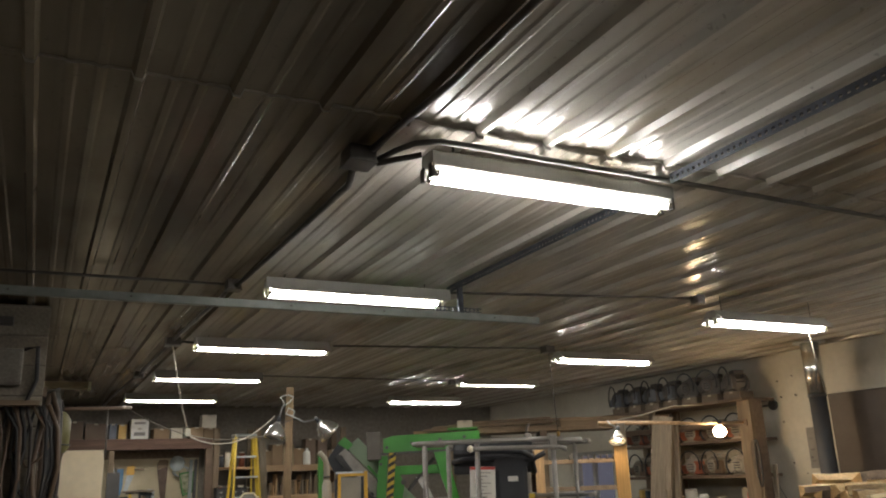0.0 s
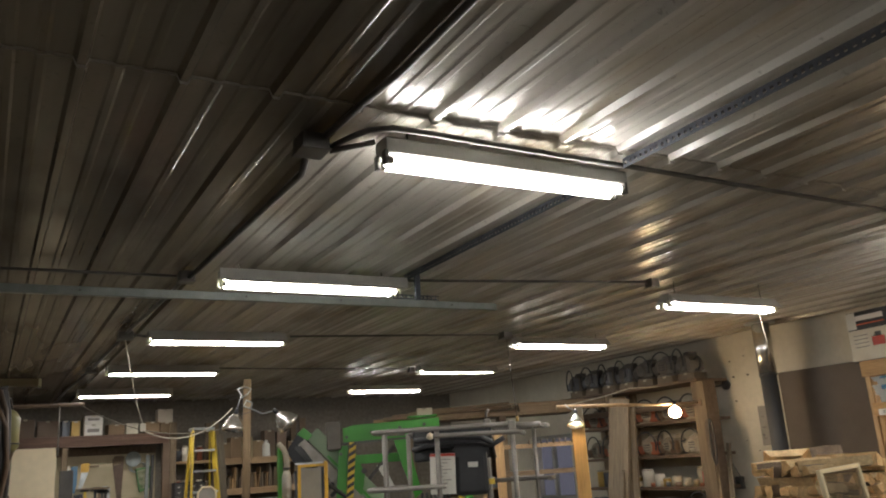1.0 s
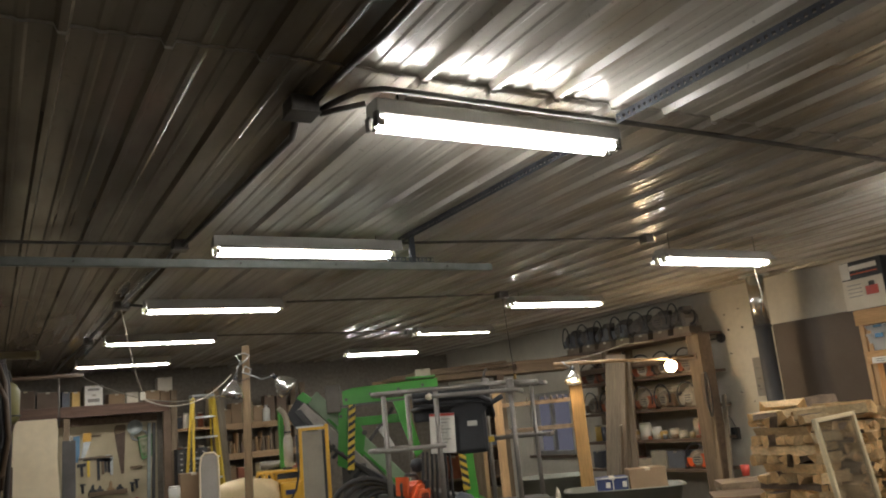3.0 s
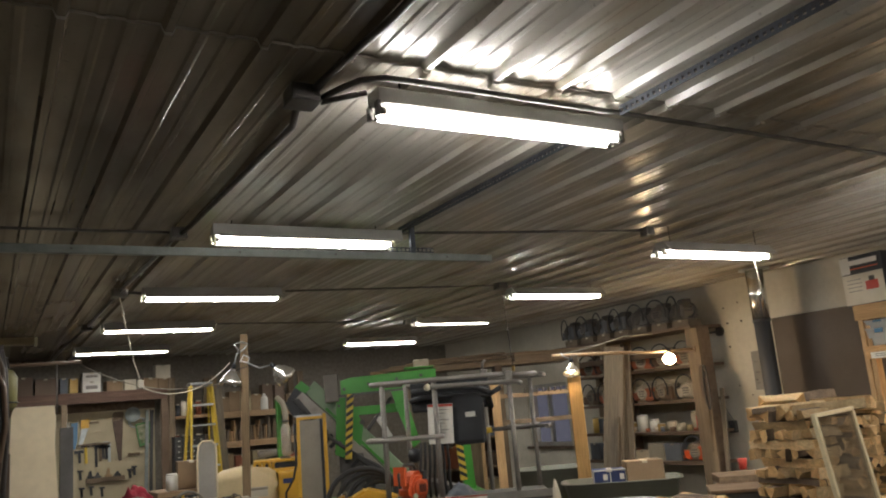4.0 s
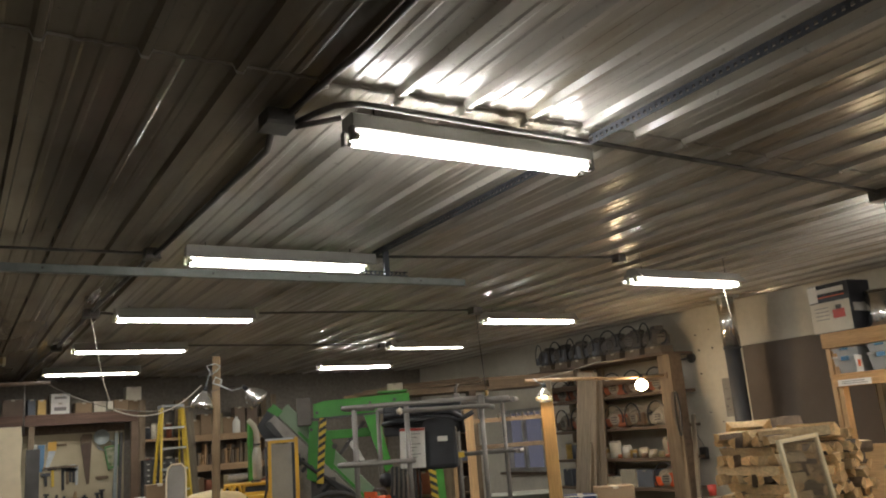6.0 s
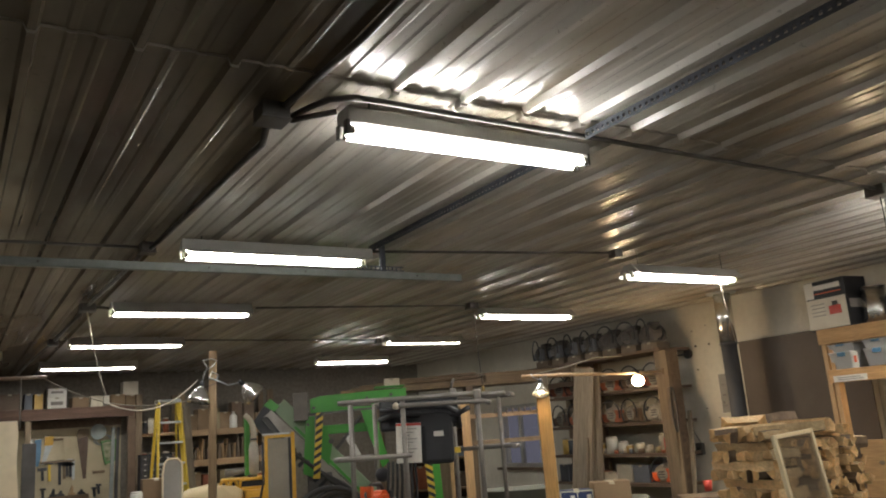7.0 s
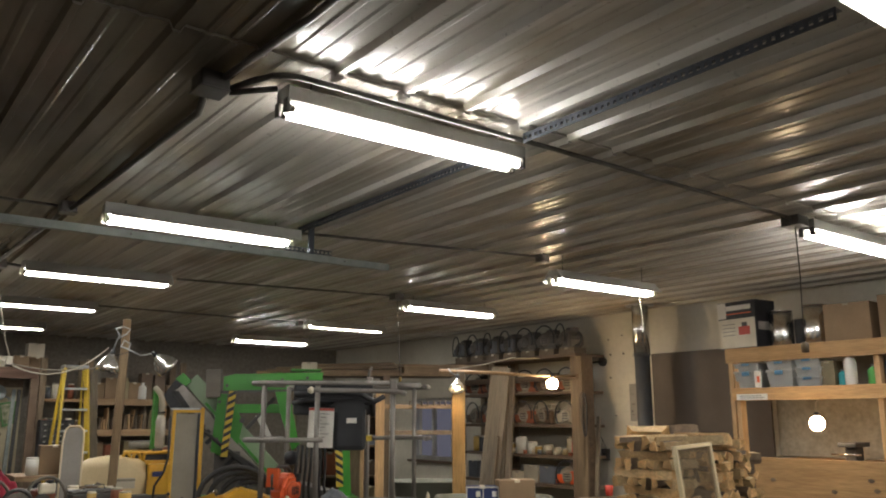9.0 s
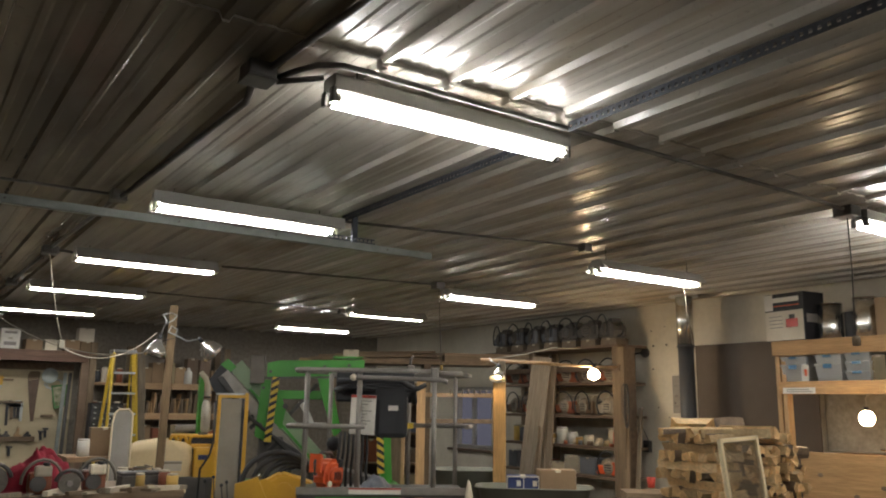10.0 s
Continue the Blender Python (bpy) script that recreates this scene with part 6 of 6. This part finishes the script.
for k in range(34):
    x = 2.26 + k * 0.037
    h = rnd3.uniform(0.16, 0.36)
    m = pose(x, 10.2, 1.4005, 0, rnd3.uniform(-4, 9), 0)
    solid("wood_offcut", box(B(), 0, rnd3.uniform(0.018, 0.03), -0.1, 0.1, 0, h, m), rnd3.choice((M_oldv, M_greywood, M_pinev, M_mix[5])), m, "wood offcut standing on a pine shelf", "offcut", "wood offcuts")
for k in range(7):
    w, h = 0.17, rnd3.uniform(0.16, 0.42)
    lb, mt = rnd3.choice(GOODS)
    carton("shelf_box", pose(2.32 + k * 0.185, 10.2, 1.8605, 0, 0, 90 + rnd3.uniform(-6, 6)), w, 0.26, h, lb.replace("far shelf", "pine shelves"), mt, group="boxes on the pine shelves")
bottle(2.98, 10.05, 1.8605, 0.06, 0.26, M_white, "white bottle on the pine shelves")
bottle(3.45, 10.05, 1.8605, 0.08, 0.20, M_ltblue, "blue and white tub on the pine shelves")
for k in range(14):
    z = (1.0005, 1.4005, 1.8605)[k % 3]
    jar(1.62 + (k // 3) * 0.11, 10.15, z, 0.045, rnd3.uniform(0.12, 0.26), (M_cardpale, M_mix[0], M_mix[2], M_mix[5], M_mix[2])[k % 5], "small tin on the crowded shelves", "tin")
dw = thing("drawer_cabinet", (1.72, 9.95, 0), "dark cabinet of many small drawers", "drawer cabinet")
part("cabinet_body", box(B(), 1.50, 1.95, 9.75, 9.96, 0, 1.55), M_black, dw)
for i in range(4):
    for j in range(7):
        d = part("drawer", box(B(), 1.515 + i * 0.108, 1.61 + i * 0.108, 9.735, 9.748, 0.98 + j * 0.08, 1.05 + j * 0.08, bevel=0.003), M_darkgrey, dw)
        part("pull", box(B(), 1.548 + i * 0.108, 1.578 + i * 0.108, 9.725, 9.734, 1.0 + j * 0.08, 1.012 + j * 0.08), M_white, d)

rnd8 = random.Random(51)
for k in range(9):
    w, h = rnd8.uniform(0.16, 0.24), rnd8.uniform(0.14, 0.30)
    carton("shelf_box", pose(2.36 + (k % 5) * 0.26, 9.93 + 0.29 * (k // 5), (1.0005, 0.6005)[k // 5], 0, 0, 90 + rnd8.uniform(-8, 8)) @ pose(0.25, 0, 0), w, 0.2, h, "dusty brown box on the pine shelves", rnd8.choice((M_mix[5], M_card, M_mix[1], M_mix[0])), group="boxes on the pine shelves")
lad = thing("stepladder", (1.72, 9.2, 0), "yellow fibreglass stepladder with aluminium treads", "stepladder")
for k in (-1, 1):
    part("front_rail", beam(B(), (1.76 + k * 0.25, 8.75, 0), (1.75 + k * 0.135, 9.05, 2.28), 0.03, 0.085), M_ladder, lad)
    part("back_rail", beam(B(), (1.77 + k * 0.24, 9.65, 0), (1.75 + k * 0.13, 9.2, 2.24), 0.025, 0.05), M_ladder, lad)
for j in range(7):
    z = 0.28 + j * 0.285
    t = z / 2.28
    w = 0.25 - 0.115 * t
    y = 8.75 + 0.3 * t
    part("tread", box(B(), 1.757 - w, 1.757 + w, y - 0.04, y + 0.05, z - 0.03, z, bevel=0.003), M_galv, lad)
part("top_cap", box(B(), 1.59, 1.91, 9.0, 9.26, 2.26, 2.30, bevel=0.01), M_galv, lad)
m = pose(2.13, 9.0, 0, 0, -4, 0)
solid("leaning_board", box(B(), -0.05, 0.05, -0.02, 0.02, 0, 2.2, m, bevel=0.003), M_greywood, m, "brown board leaning beside the stepladder", "board", "leaning boards")

# ---- left side ----
cp = thing("cream_panel", pose(-0.57, 5.28, 0, -7, 0, 2), "large cream board standing on edge with a ragged edge", "board")
R = cp.matrix_basis
bm = prism(B(), [(-0.20, 0), (-0.185, 0.9), (-0.205, 1.4), (-0.19, 1.90), (-0.17, 1.97), (0.17, 1.97), (0.18, 1.85), (0.172, 1.6), (0.20, 1.1), (0.215, 0.6), (0.21, 0)], 0.03, R)
part("panel", bm, M_panel, cp)
solid("dark_board", box(B(), -0.06, 0.06, -0.012, 0.012, 0, 1.75, pose(-0.285, 5.66, 0, -3, 0, 0), bevel=0.003), M_darkgrey, pose(-0.285, 5.66, 0, -3, 0, 0), "dark grey narrow board behind the cream panel", "board")
rod = thing("hanging_pipe", (-1.0, 6.0, 2.38), "dull horizontal pipe fixed to the side wall", "pipe")
part("pipe", tube(B(), [(-1.9, 6.0, 2.36), (-0.13, 6.0, 2.40)], 0.02, 10), M_mix[5], rod)
part("drop_rod", tube(B(), [(-0.36, 5.99, 2.39), (-0.355, 5.98, 1.9)], 0.007, 6), M_railgrey, rod)
fx = thing("unlit_lamp", (-0.75, 7.4, 2.74), "dusty unlit grey lamp housing under the ceiling", "ceiling lamp")
part("housing", box(B(), -1.2, -0.5, 7.32, 7.48, 2.74, 2.82, bevel=0.01), M_mix[1], fx)
part("end_cap", box(B(), -0.5, -0.47, 7.33, 7.47, 2.73, 2.82), M_socket, fx)
tank = thing("olive_tank", (-0.86, 3.72, 1.86), "olive canister hanging among dark hoses on the pier", "canister")
part("canister", lathe(B(), [(0, 0), (0.06, 0.005), (0.085, 0.04), (0.088, 0.24), (0.06, 0.29), (0.025, 0.31), (0, 0.31)], pose(-0.86, 3.72, 1.86), 18), M_olive, tank)
part("strap", tube(B(), [(-0.86 + 0.091 * math.cos(a), 3.72 + 0.091 * math.sin(a), 1.92) for a in [k * math.pi / 10 for k in range(21)]], 0.006, 6), M_black, tank)
part("hook", tube(B(), [(-0.83, 3.72, 2.16), (-0.85, 3.66, 2.24), (-0.98, 3.5, 2.26)], 0.008, 6), M_darkgrey, tank)
part("mask_hose", tube(B(), [(-0.86, 3.66, 2.15), (-0.93, 3.60, 2.24), (-0.97, 3.58, 2.1), (-0.95, 3.58, 1.9)], 0.014, 8), M_red, tank)
rnd5 = random.Random(9)
peg = thing("tool_rail", (-0.97, 3.75, 2.22), "dark wooden peg rail on the side of the pier", "peg rail")
part("rail", box(B(), -0.992, -0.96, 2.97, 3.58, 2.20, 2.26), M_oldy, peg)
for k in range(6):
    part("peg", tube(B(), [(-0.96, 3.02 + k * 0.1, 2.23), (-0.88, 3.02 + k * 0.1, 2.26)], 0.01, 6), M_darkgrey, peg)
for k in range(9):
    y = 3.03 + (k % 6) * 0.1
    x = -0.93 + 0.02 * (k % 3)
    low = rnd5.uniform(1.15, 1.7)
    w = rnd5.uniform(0.05, 0.12)
    solid("hanging_hose", tube(B(), [(x, y, 2.25), (x + w * 0.4, y - w * 0.3, 2.1), (x + w * 0.6, y - w * 0.5, (low + 2.1) / 2), (x + w * 0.3, y - w * 0.3, low), (x - 0.02, y, low + 0.06), (x - 0.03, y + 0.02, 2.1), (x - 0.005, y, 2.24)], rnd5.uniform(0.009, 0.02), 8), (M_rubber, M_mix[5], M_rubber, M_darkcable, M_mix[0])[k % 5], (x, y, low), "old hose looped over a peg on the pier", "hose", "hanging hoses")
hb2 = thing("wall_cabinet", (-1.3, 4.6, 0), "dusty olive steel cabinet against the wall", "cabinet")
part("cabinet_body", box(B(), -1.88, -0.80, 4.2, 5.0, 0, 1.56, bevel=0.01), M_mix[5], hb2)
part("door", box(B(), -1.80, -1.36, 4.185, 4.2, 0.1, 1.5, bevel=0.004), M_mix[1], hb2)
part("door", box(B(), -1.34, -0.86, 4.185, 4.2, 0.1, 1.5, bevel=0.004), M_mix[1], hb2)
for k in range(6):
    carton("dusty_box", pose(-0.95 - 0.17 * k, 4.5, 1.5605, 0, 0, 90 + rnd5.uniform(-10, 10)), 0.16, 0.24, rnd5.uniform(0.12, 0.36), "dusty dark box on the steel cabinet", M_mix[(5, 2, 1, 5, 0, 2)[k]], group="boxes on the cabinet")
pb = thing("meter_box", (-1.3, 2.94, 2.2), "old grey meter box on the block pier", "meter box")
part("box_body", box(B(), -1.36, -1.12, 2.86, 2.949, 2.26, 2.50, bevel=0.02), M_oldgrey, pb)
part("cable", tube(B(), [(-1.12, 2.9, 2.5), (-1.04, 2.9, 2.52), (-1.03, 2.92, 2.3), (-1.1, 2.92, 2.1), (-1.12, 2.92, 1.2)], 0.014, 8), M_rubber, pb)
part("hook", box(B(), -1.30, -1.20, 2.91, 2.949, 2.66, 2.72, bevel=0.01), M_darkgrey, pb)
for k in range(14):
    x = -1.36 + k * 0.032
    low = rnd5.uniform(0.9, 1.75)
    w = rnd5.uniform(0.03, 0.09)
    solid("hanging_hose", tube(B(), [(x, 2.80, 2.13), (x + w, 2.82, 1.98), (x + w * 1.3, 2.84, (low + 2.0) / 2), (x + w * 0.8, 2.84, low + 0.05), (x, 2.84, low), (x - w * 0.7, 2.86, low + 0.1), (x - w, 2.86, (low + 2.0) / 2), (x - 0.01, 2.84, 2.12)], rnd5.uniform(0.007, 0.016), 8), (M_rubber, M_mix[5], M_rubber, M_darkcable, M_mix[5], M_rubber)[k % 6], (x, 2.82, low), "old hose looped over the dark plank shelf", "hose", "hanging hoses")
shelf = thing("pier_shelf", (-1.4, 2.8, 2.1), "dark plank shelf on the block pier", "shelf")
part("plank", box(B(), -1.9, -1.0, 2.70, 2.949, 2.12, 2.15), M_oldx, shelf)

# ---- low things in the middle ----
wb = thing("workbench", (0.6, 4.6, 0), "cluttered dark wooden workbench", "workbench")
part("bench_top", box(B(), -0.55, 1.05, 3.55, 4.55, 0.84, 0.90, bevel=0.005), M_oldx, wb)
for x in (-0.5, 0.95):
    for y in (3.6, 4.45):
        part("leg", box(B(), x, x + 0.08, y, y + 0.08, 0, 0.839), M_oldv, wb)
jk = thing("red_jacket", (0.06, 3.92, 0.90), "dark red jacket thrown over a machine on the bench", "jacket")
part("cloth", crumple(0.06, 3.95, 0.902, 0.27, 0.22, 0.34, 3.3, 40, I4, 6.5), M_jacket, jk)
for k, (x, y) in enumerate(((0.02, 3.68), (0.40, 3.70))):
    hm = thing("hedge_machine", (x, y, 0.9005), "old red and white engine tool with a curved grey guard", "power tool", "engine tools")
    part("engine", box(B(), x - 0.08, x + 0.08, y - 0.06, y + 0.08, 0.9005, 1.06, bevel=0.035), M_mix[0], hm)
    part("tank", box(B(), x - 0.05, x + 0.07, y - 0.085, y - 0.03, 1.03, 1.11, bevel=0.02), M_mix[4], hm)
    part("recoil", tube(B(), [(x - 0.02, y - 0.06, 0.98), (x - 0.02, y - 0.09, 0.98)], 0.055, 16), M_darkgrey, hm)
    part("guard", tube(B(), [(x - 0.13 + 0.14 * (1 - math.cos(a)), y - 0.04, 0.98 + 0.17 * math.sin(a)) for a in [j * math.pi / 10 for j in range(11)]], 0.011, 8), M_oldgrey, hm)
    part("fuel_cap", tube(B(), [(x + 0.03, y - 0.06, 1.105), (x + 0.03, y - 0.06, 1.13)], 0.025, 12), M_black, hm)
st = thing("seat_back", pose(0.95, 5.36, 0, -6, 0, -15), "grey upholstered seat back standing on end", "seat back")
R = st.matrix_basis
bm = prism(B(), [(-0.085, 0), (-0.09, 1.36), (-0.075, 1.46), (-0.04, 1.50), (0.05, 1.50), (0.085, 1.46), (0.09, 1.36), (0.085, 0)], 0.08, R)
bmesh.ops.bevel(bm, geom=list(bm.edges), offset=0.015, segments=2, affect="EDGES")
part("pad", bm, M_grey, st)
part("piping", tube(B(), [R @ Vector(p) for p in ((-0.088, -0.042, 0.1), (-0.092, -0.042, 1.36), (-0.076, -0.042, 1.465), (-0.04, -0.042, 1.505), (0.05, -0.042, 1.505), (0.088, -0.042, 1.465), (0.093, -0.042, 1.36), (0.09, -0.042, 0.1))], 0.01, 6), M_panel, st)
tb2 = thing("side_table", (0.95, 6.1, 0), "low plank table stacked with boxes", "table")
part("top", box(B(), 0.55, 1.20, 5.75, 6.3, 0.98, 1.03), M_pinex, tb2)
for x in (0.58, 1.12):
    for y in (5.78, 6.22):
        part("leg", box(B(), x, x + 0.05, y, y + 0.05, 0, 0.979), M_oldv, tb2)
carton("cardboard_box", pose(0.93, 6.02, 1.0305, 0, 0, 84), 0.27, 0.25, 0.28, "brown cardboard box on the plank table")
carton("cardboard_box", pose(1.10, 5.88, 1.0305, 0, 0, 95), 0.12, 0.16, 0.12, "small brown cardboard box on the plank table")
jar(0.72, 5.9, 1.0305, 0.06, 0.17, M_white, "white plastic pail on the plank table", "pail")
rnd6 = random.Random(21)
for k in range(16):
    x, y = rnd6.uniform(-0.45, 1.0), rnd6.uniform(3.6, 4.5)
    if abs(x - 0.06) < 0.33 and y > 3.7 or abs(x - 0.4) < 0.2 and y < 3.85 or abs(x - 0.02) < 0.2:
        continue
    jar(x, y, 0.9005, rnd6.uniform(0.03, 0.06), rnd6.uniform(0.06, 0.16), rnd6.choice(M_mix), "small dusty tin on the workbench", "tin")


# ---- tubs, cartons and wood towards the shelves ----
def tub(m, w, d, h, label, material):
    """A tapered plastic tub with a rolled rim; local x is its length."""
    t = thing("plastic_tub", m, label, "tub", "plastic tubs")
    R = t.matrix_basis
    bm = B()

    def loop(s, z, n=28):
        out = []
        for k in range(n):
            a = 2 * math.pi * k / n
            cx, cy = math.cos(a), math.sin(a)
            f = (abs(cx) ** 5 + abs(cy) ** 5) ** (-1 / 5)
            out.append(bm.verts.new(R @ Vector((cx * f * w / 2 * s, cy * f * d / 2 * s, z))))
        return out

    rings = [loop(0.86, 0.0), loop(0.99, h * 0.96), loop(1.05, h * 0.97), loop(1.05, h), loop(0.97, h), loop(0.84, 0.02)]
    bm.faces.new(rings[0])
    for p, q in zip(rings, rings[1:]):
        skin(bm, p, q)
    bm.faces.new(list(reversed(rings[-1])))
    part("tub_body", bm, material, t)
    return t


def trestle(x, y, z, w, d, turn):
    t = thing("trestle_table", pose(x, y, 0, 0, 0, turn), "rough low plank trestle", "trestle", "trestles")
    R = t.matrix_basis
    part("top", box(B(), -w / 2, w / 2, -d / 2, d / 2, z - 0.04, z, R), M_oldx, t)
    for a in (-1, 1):
        for b in (-1, 1):
            part("leg", box(B(), a * (w / 2 - 0.06) - 0.03, a * (w / 2 - 0.06) + 0.03, b * (d / 2 - 0.06) - 0.03, b * (d / 2 - 0.06) + 0.03, 0, z - 0.041, R), M_oldv, t)


trestle(4.1, 3.95, 0.62, 0.9, 0.6, -35)
tub(pose(4.12, 3.95, 0.6205, 0, 0, -35), 0.72, 0.5, 0.32, "grey-green plastic tub standing on a trestle", M_tubgreen)
trestle(4.15, 2.95, 0.52, 1.15, 0.6, -40)
tub(pose(4.15, 2.95, 0.5205, 0, 0, -40), 1.05, 0.55, 0.33, "long grey plastic trough with a pale rim", M_tubgreen)
cb = carton("printed_carton", pose(4.10, 3.05, 0.5425, 0, 0, 52), 0.30, 0.22, 0.40, "dark blue and white printed carton in the trough", M_blue)
R = cb.matrix_basis
for y in (-0.13, 0.02):
    part("print", box(B(), -0.116, -0.1115, y, y + 0.04, 0.31, 0.36, R), M_paper, cb)
for y in (-0.15, -0.01, 0.143):
    part("edge", box(B(), -0.116, -0.1115, y, y + 0.008, 0.0, 0.40, R), M_paper, cb)
part("edge", box(B(), -0.116, -0.1115, -0.142, 0.142, 0.39, 0.40, R), M_paper, cb)
carton("cardboard_box", pose(4.33, 2.84, 0.5425, 0, 0, 60), 0.34, 0.22, 0.46, "open brown cardboard box in the trough", flaps=False)
tub(pose(2.48, 1.25, 0.6205, 0, 0, -38), 0.72, 0.48, 0.31, "white plastic tote with a rolled rim", M_white)
trestle(2.48, 1.25, 0.62, 0.85, 0.55, -38)
dbx = thing("iron_stove", (4.2, 1.65, 0), "low dark iron stove with a rusty flat top", "stove")
part("stove_body", box(B(), -0.19, 0.19, -0.2, 0.2, 0.14, 0.80, pose(4.2, 1.65, 0, 0, 0, -42), bevel=0.015), M_blackpipe, dbx)
part("top_plate", box(B(), -0.22, 0.22, -0.23, 0.23, 0.801, 0.825, pose(4.2, 1.65, 0, 0, 0, -42), bevel=0.006), M_mix[5], dbx)
part("door", box(B(), -0.12, 0.12, -0.215, -0.2, 0.35, 0.65, pose(4.2, 1.65, 0, 0, 0, -42), bevel=0.006), M_darkgrey, dbx)
part("handle", box(B(), 0.05, 0.09, -0.235, -0.215, 0.55, 0.57, pose(4.2, 1.65, 0, 0, 0, -42)), M_steel, dbx)
for a in (-1, 1):
    for b in (-1, 1):
        part("foot", box(B(), a * 0.15 - 0.02, a * 0.15 + 0.02, b * 0.16 - 0.02, b * 0.16 + 0.02, 0, 0.139, pose(4.2, 1.65, 0, 0, 0, -42)), M_blackpipe, dbx)
fsr = thing("board_stack", (4.75, 2.0, 0), "stack of flat grey boards with a red cup on top", "board stack")
for k in range(9):
    part("flat_board", box(B(), -0.28, 0.28, -0.2, 0.2, 0.1 * k, 0.1 * k + 0.06 + 0.03 * (k % 2), pose(4.75, 2.0, 0, 0, 0, -40 + (k * 37) % 7)), M_greywood if k % 2 else M_oldx, fsr)
solid("red_cup", lathe(B(), [(0, 0), (0.03, 0), (0.04, 0.09), (0.036, 0.09), (0.027, 0.006), (0, 0.006)], pose(4.72, 2.02, 0.891), 14), M_red, (4.72, 2.02, 0.891), "small red plastic cup on the board stack", "cup")
bt = thing("burlap_bag", (3.1, 2.6, 0), "torn pale paper sack on the floor beside the platform", "sack")
part("sack", crumple(3.1, 2.55, 0.0, 0.2, 0.2, 1.0, 8.4, 22), M_mix[4], bt)

# loose clutter on and before the bench
rnd7 = random.Random(33)
for k in range(4):
    x, y, r = -0.42 + 0.42 * k, 4.30, rnd7.uniform(0.10, 0.15)
    solid("hose_coil", tube(B(), [(x + r * math.cos(a), y + r * 0.8 * math.sin(a), 0.915 + 0.0028 * j) for j, a in enumerate([i * 0.45 for i in range(44)])], 0.012, 6), (M_rubber, M_mix[0], M_grey, M_mix[5])[k], (x, y, 0.90), "coil of worn hose on the workbench", "hose coil", "hose coils")
for k in range(18):
    x, y = rnd7.uniform(-0.5, 0.98), rnd7.uniform(3.56, 3.66)
    m = pose(x, y, 0.9005, 0, 0, rnd7.uniform(-70, 70))
    w = rnd7.uniform(0.05, 0.16)
    solid("wood_scrap", box(B(), -w, w, -0.02, 0.02, 0, rnd7.uniform(0.015, 0.04), m, bevel=0.002), rnd7.choice((M_oldx, M_pinex, M_greywood, M_mix[4])), m, "short wood scrap on the workbench", "wood scrap", "wood scraps")
for x, y, r in ((-0.28, 3.74, 0.10), (0.21, 3.60, 0.075)):
    dsk = thing("cut_off_wheel", (x, y, 0.9005), "worn grey cutting wheel under a curved dark guard", "wheel", "cutting wheels")
    part("wheel", tube(B(), [(x, y - 0.01, 0.9015 + r), (x, y + 0.01, 0.9015 + r)], r, 24), M_oldgrey, dsk)
    part("hub", tube(B(), [(x, y - 0.03, 0.9015 + r), (x, y - 0.0105, 0.9015 + r)], r * 0.3, 14), M_railgrey, dsk)
    part("guard", tube(B(), [(x + (r + 0.02) * math.cos(a), y, 0.9015 + r + (r + 0.02) * math.sin(a)) for a in [math.radians(10 + 16 * j) for j in range(11)]], 0.014, 8), M_darkgrey, dsk)
tbx = thing("tool_box", (0.78, 3.85, 0.9005), "old grey metal toolbox on the workbench", "toolbox")
part("box_body", box(B(), 0.62, 0.98, 3.78, 3.95, 0.9005, 1.0, bevel=0.01), M_darkgrey, tbx)
part("lid", box(B(), 0.615, 0.985, 3.775, 3.955, 1.002, 1.03, bevel=0.012), M_darkgrey, tbx)
part("handle", tube(B(), [(0.72, 3.865, 1.03), (0.73, 3.865, 1.06), (0.87, 3.865, 1.06), (0.88, 3.865, 1.03)], 0.007, 6), M_steel, tbx)
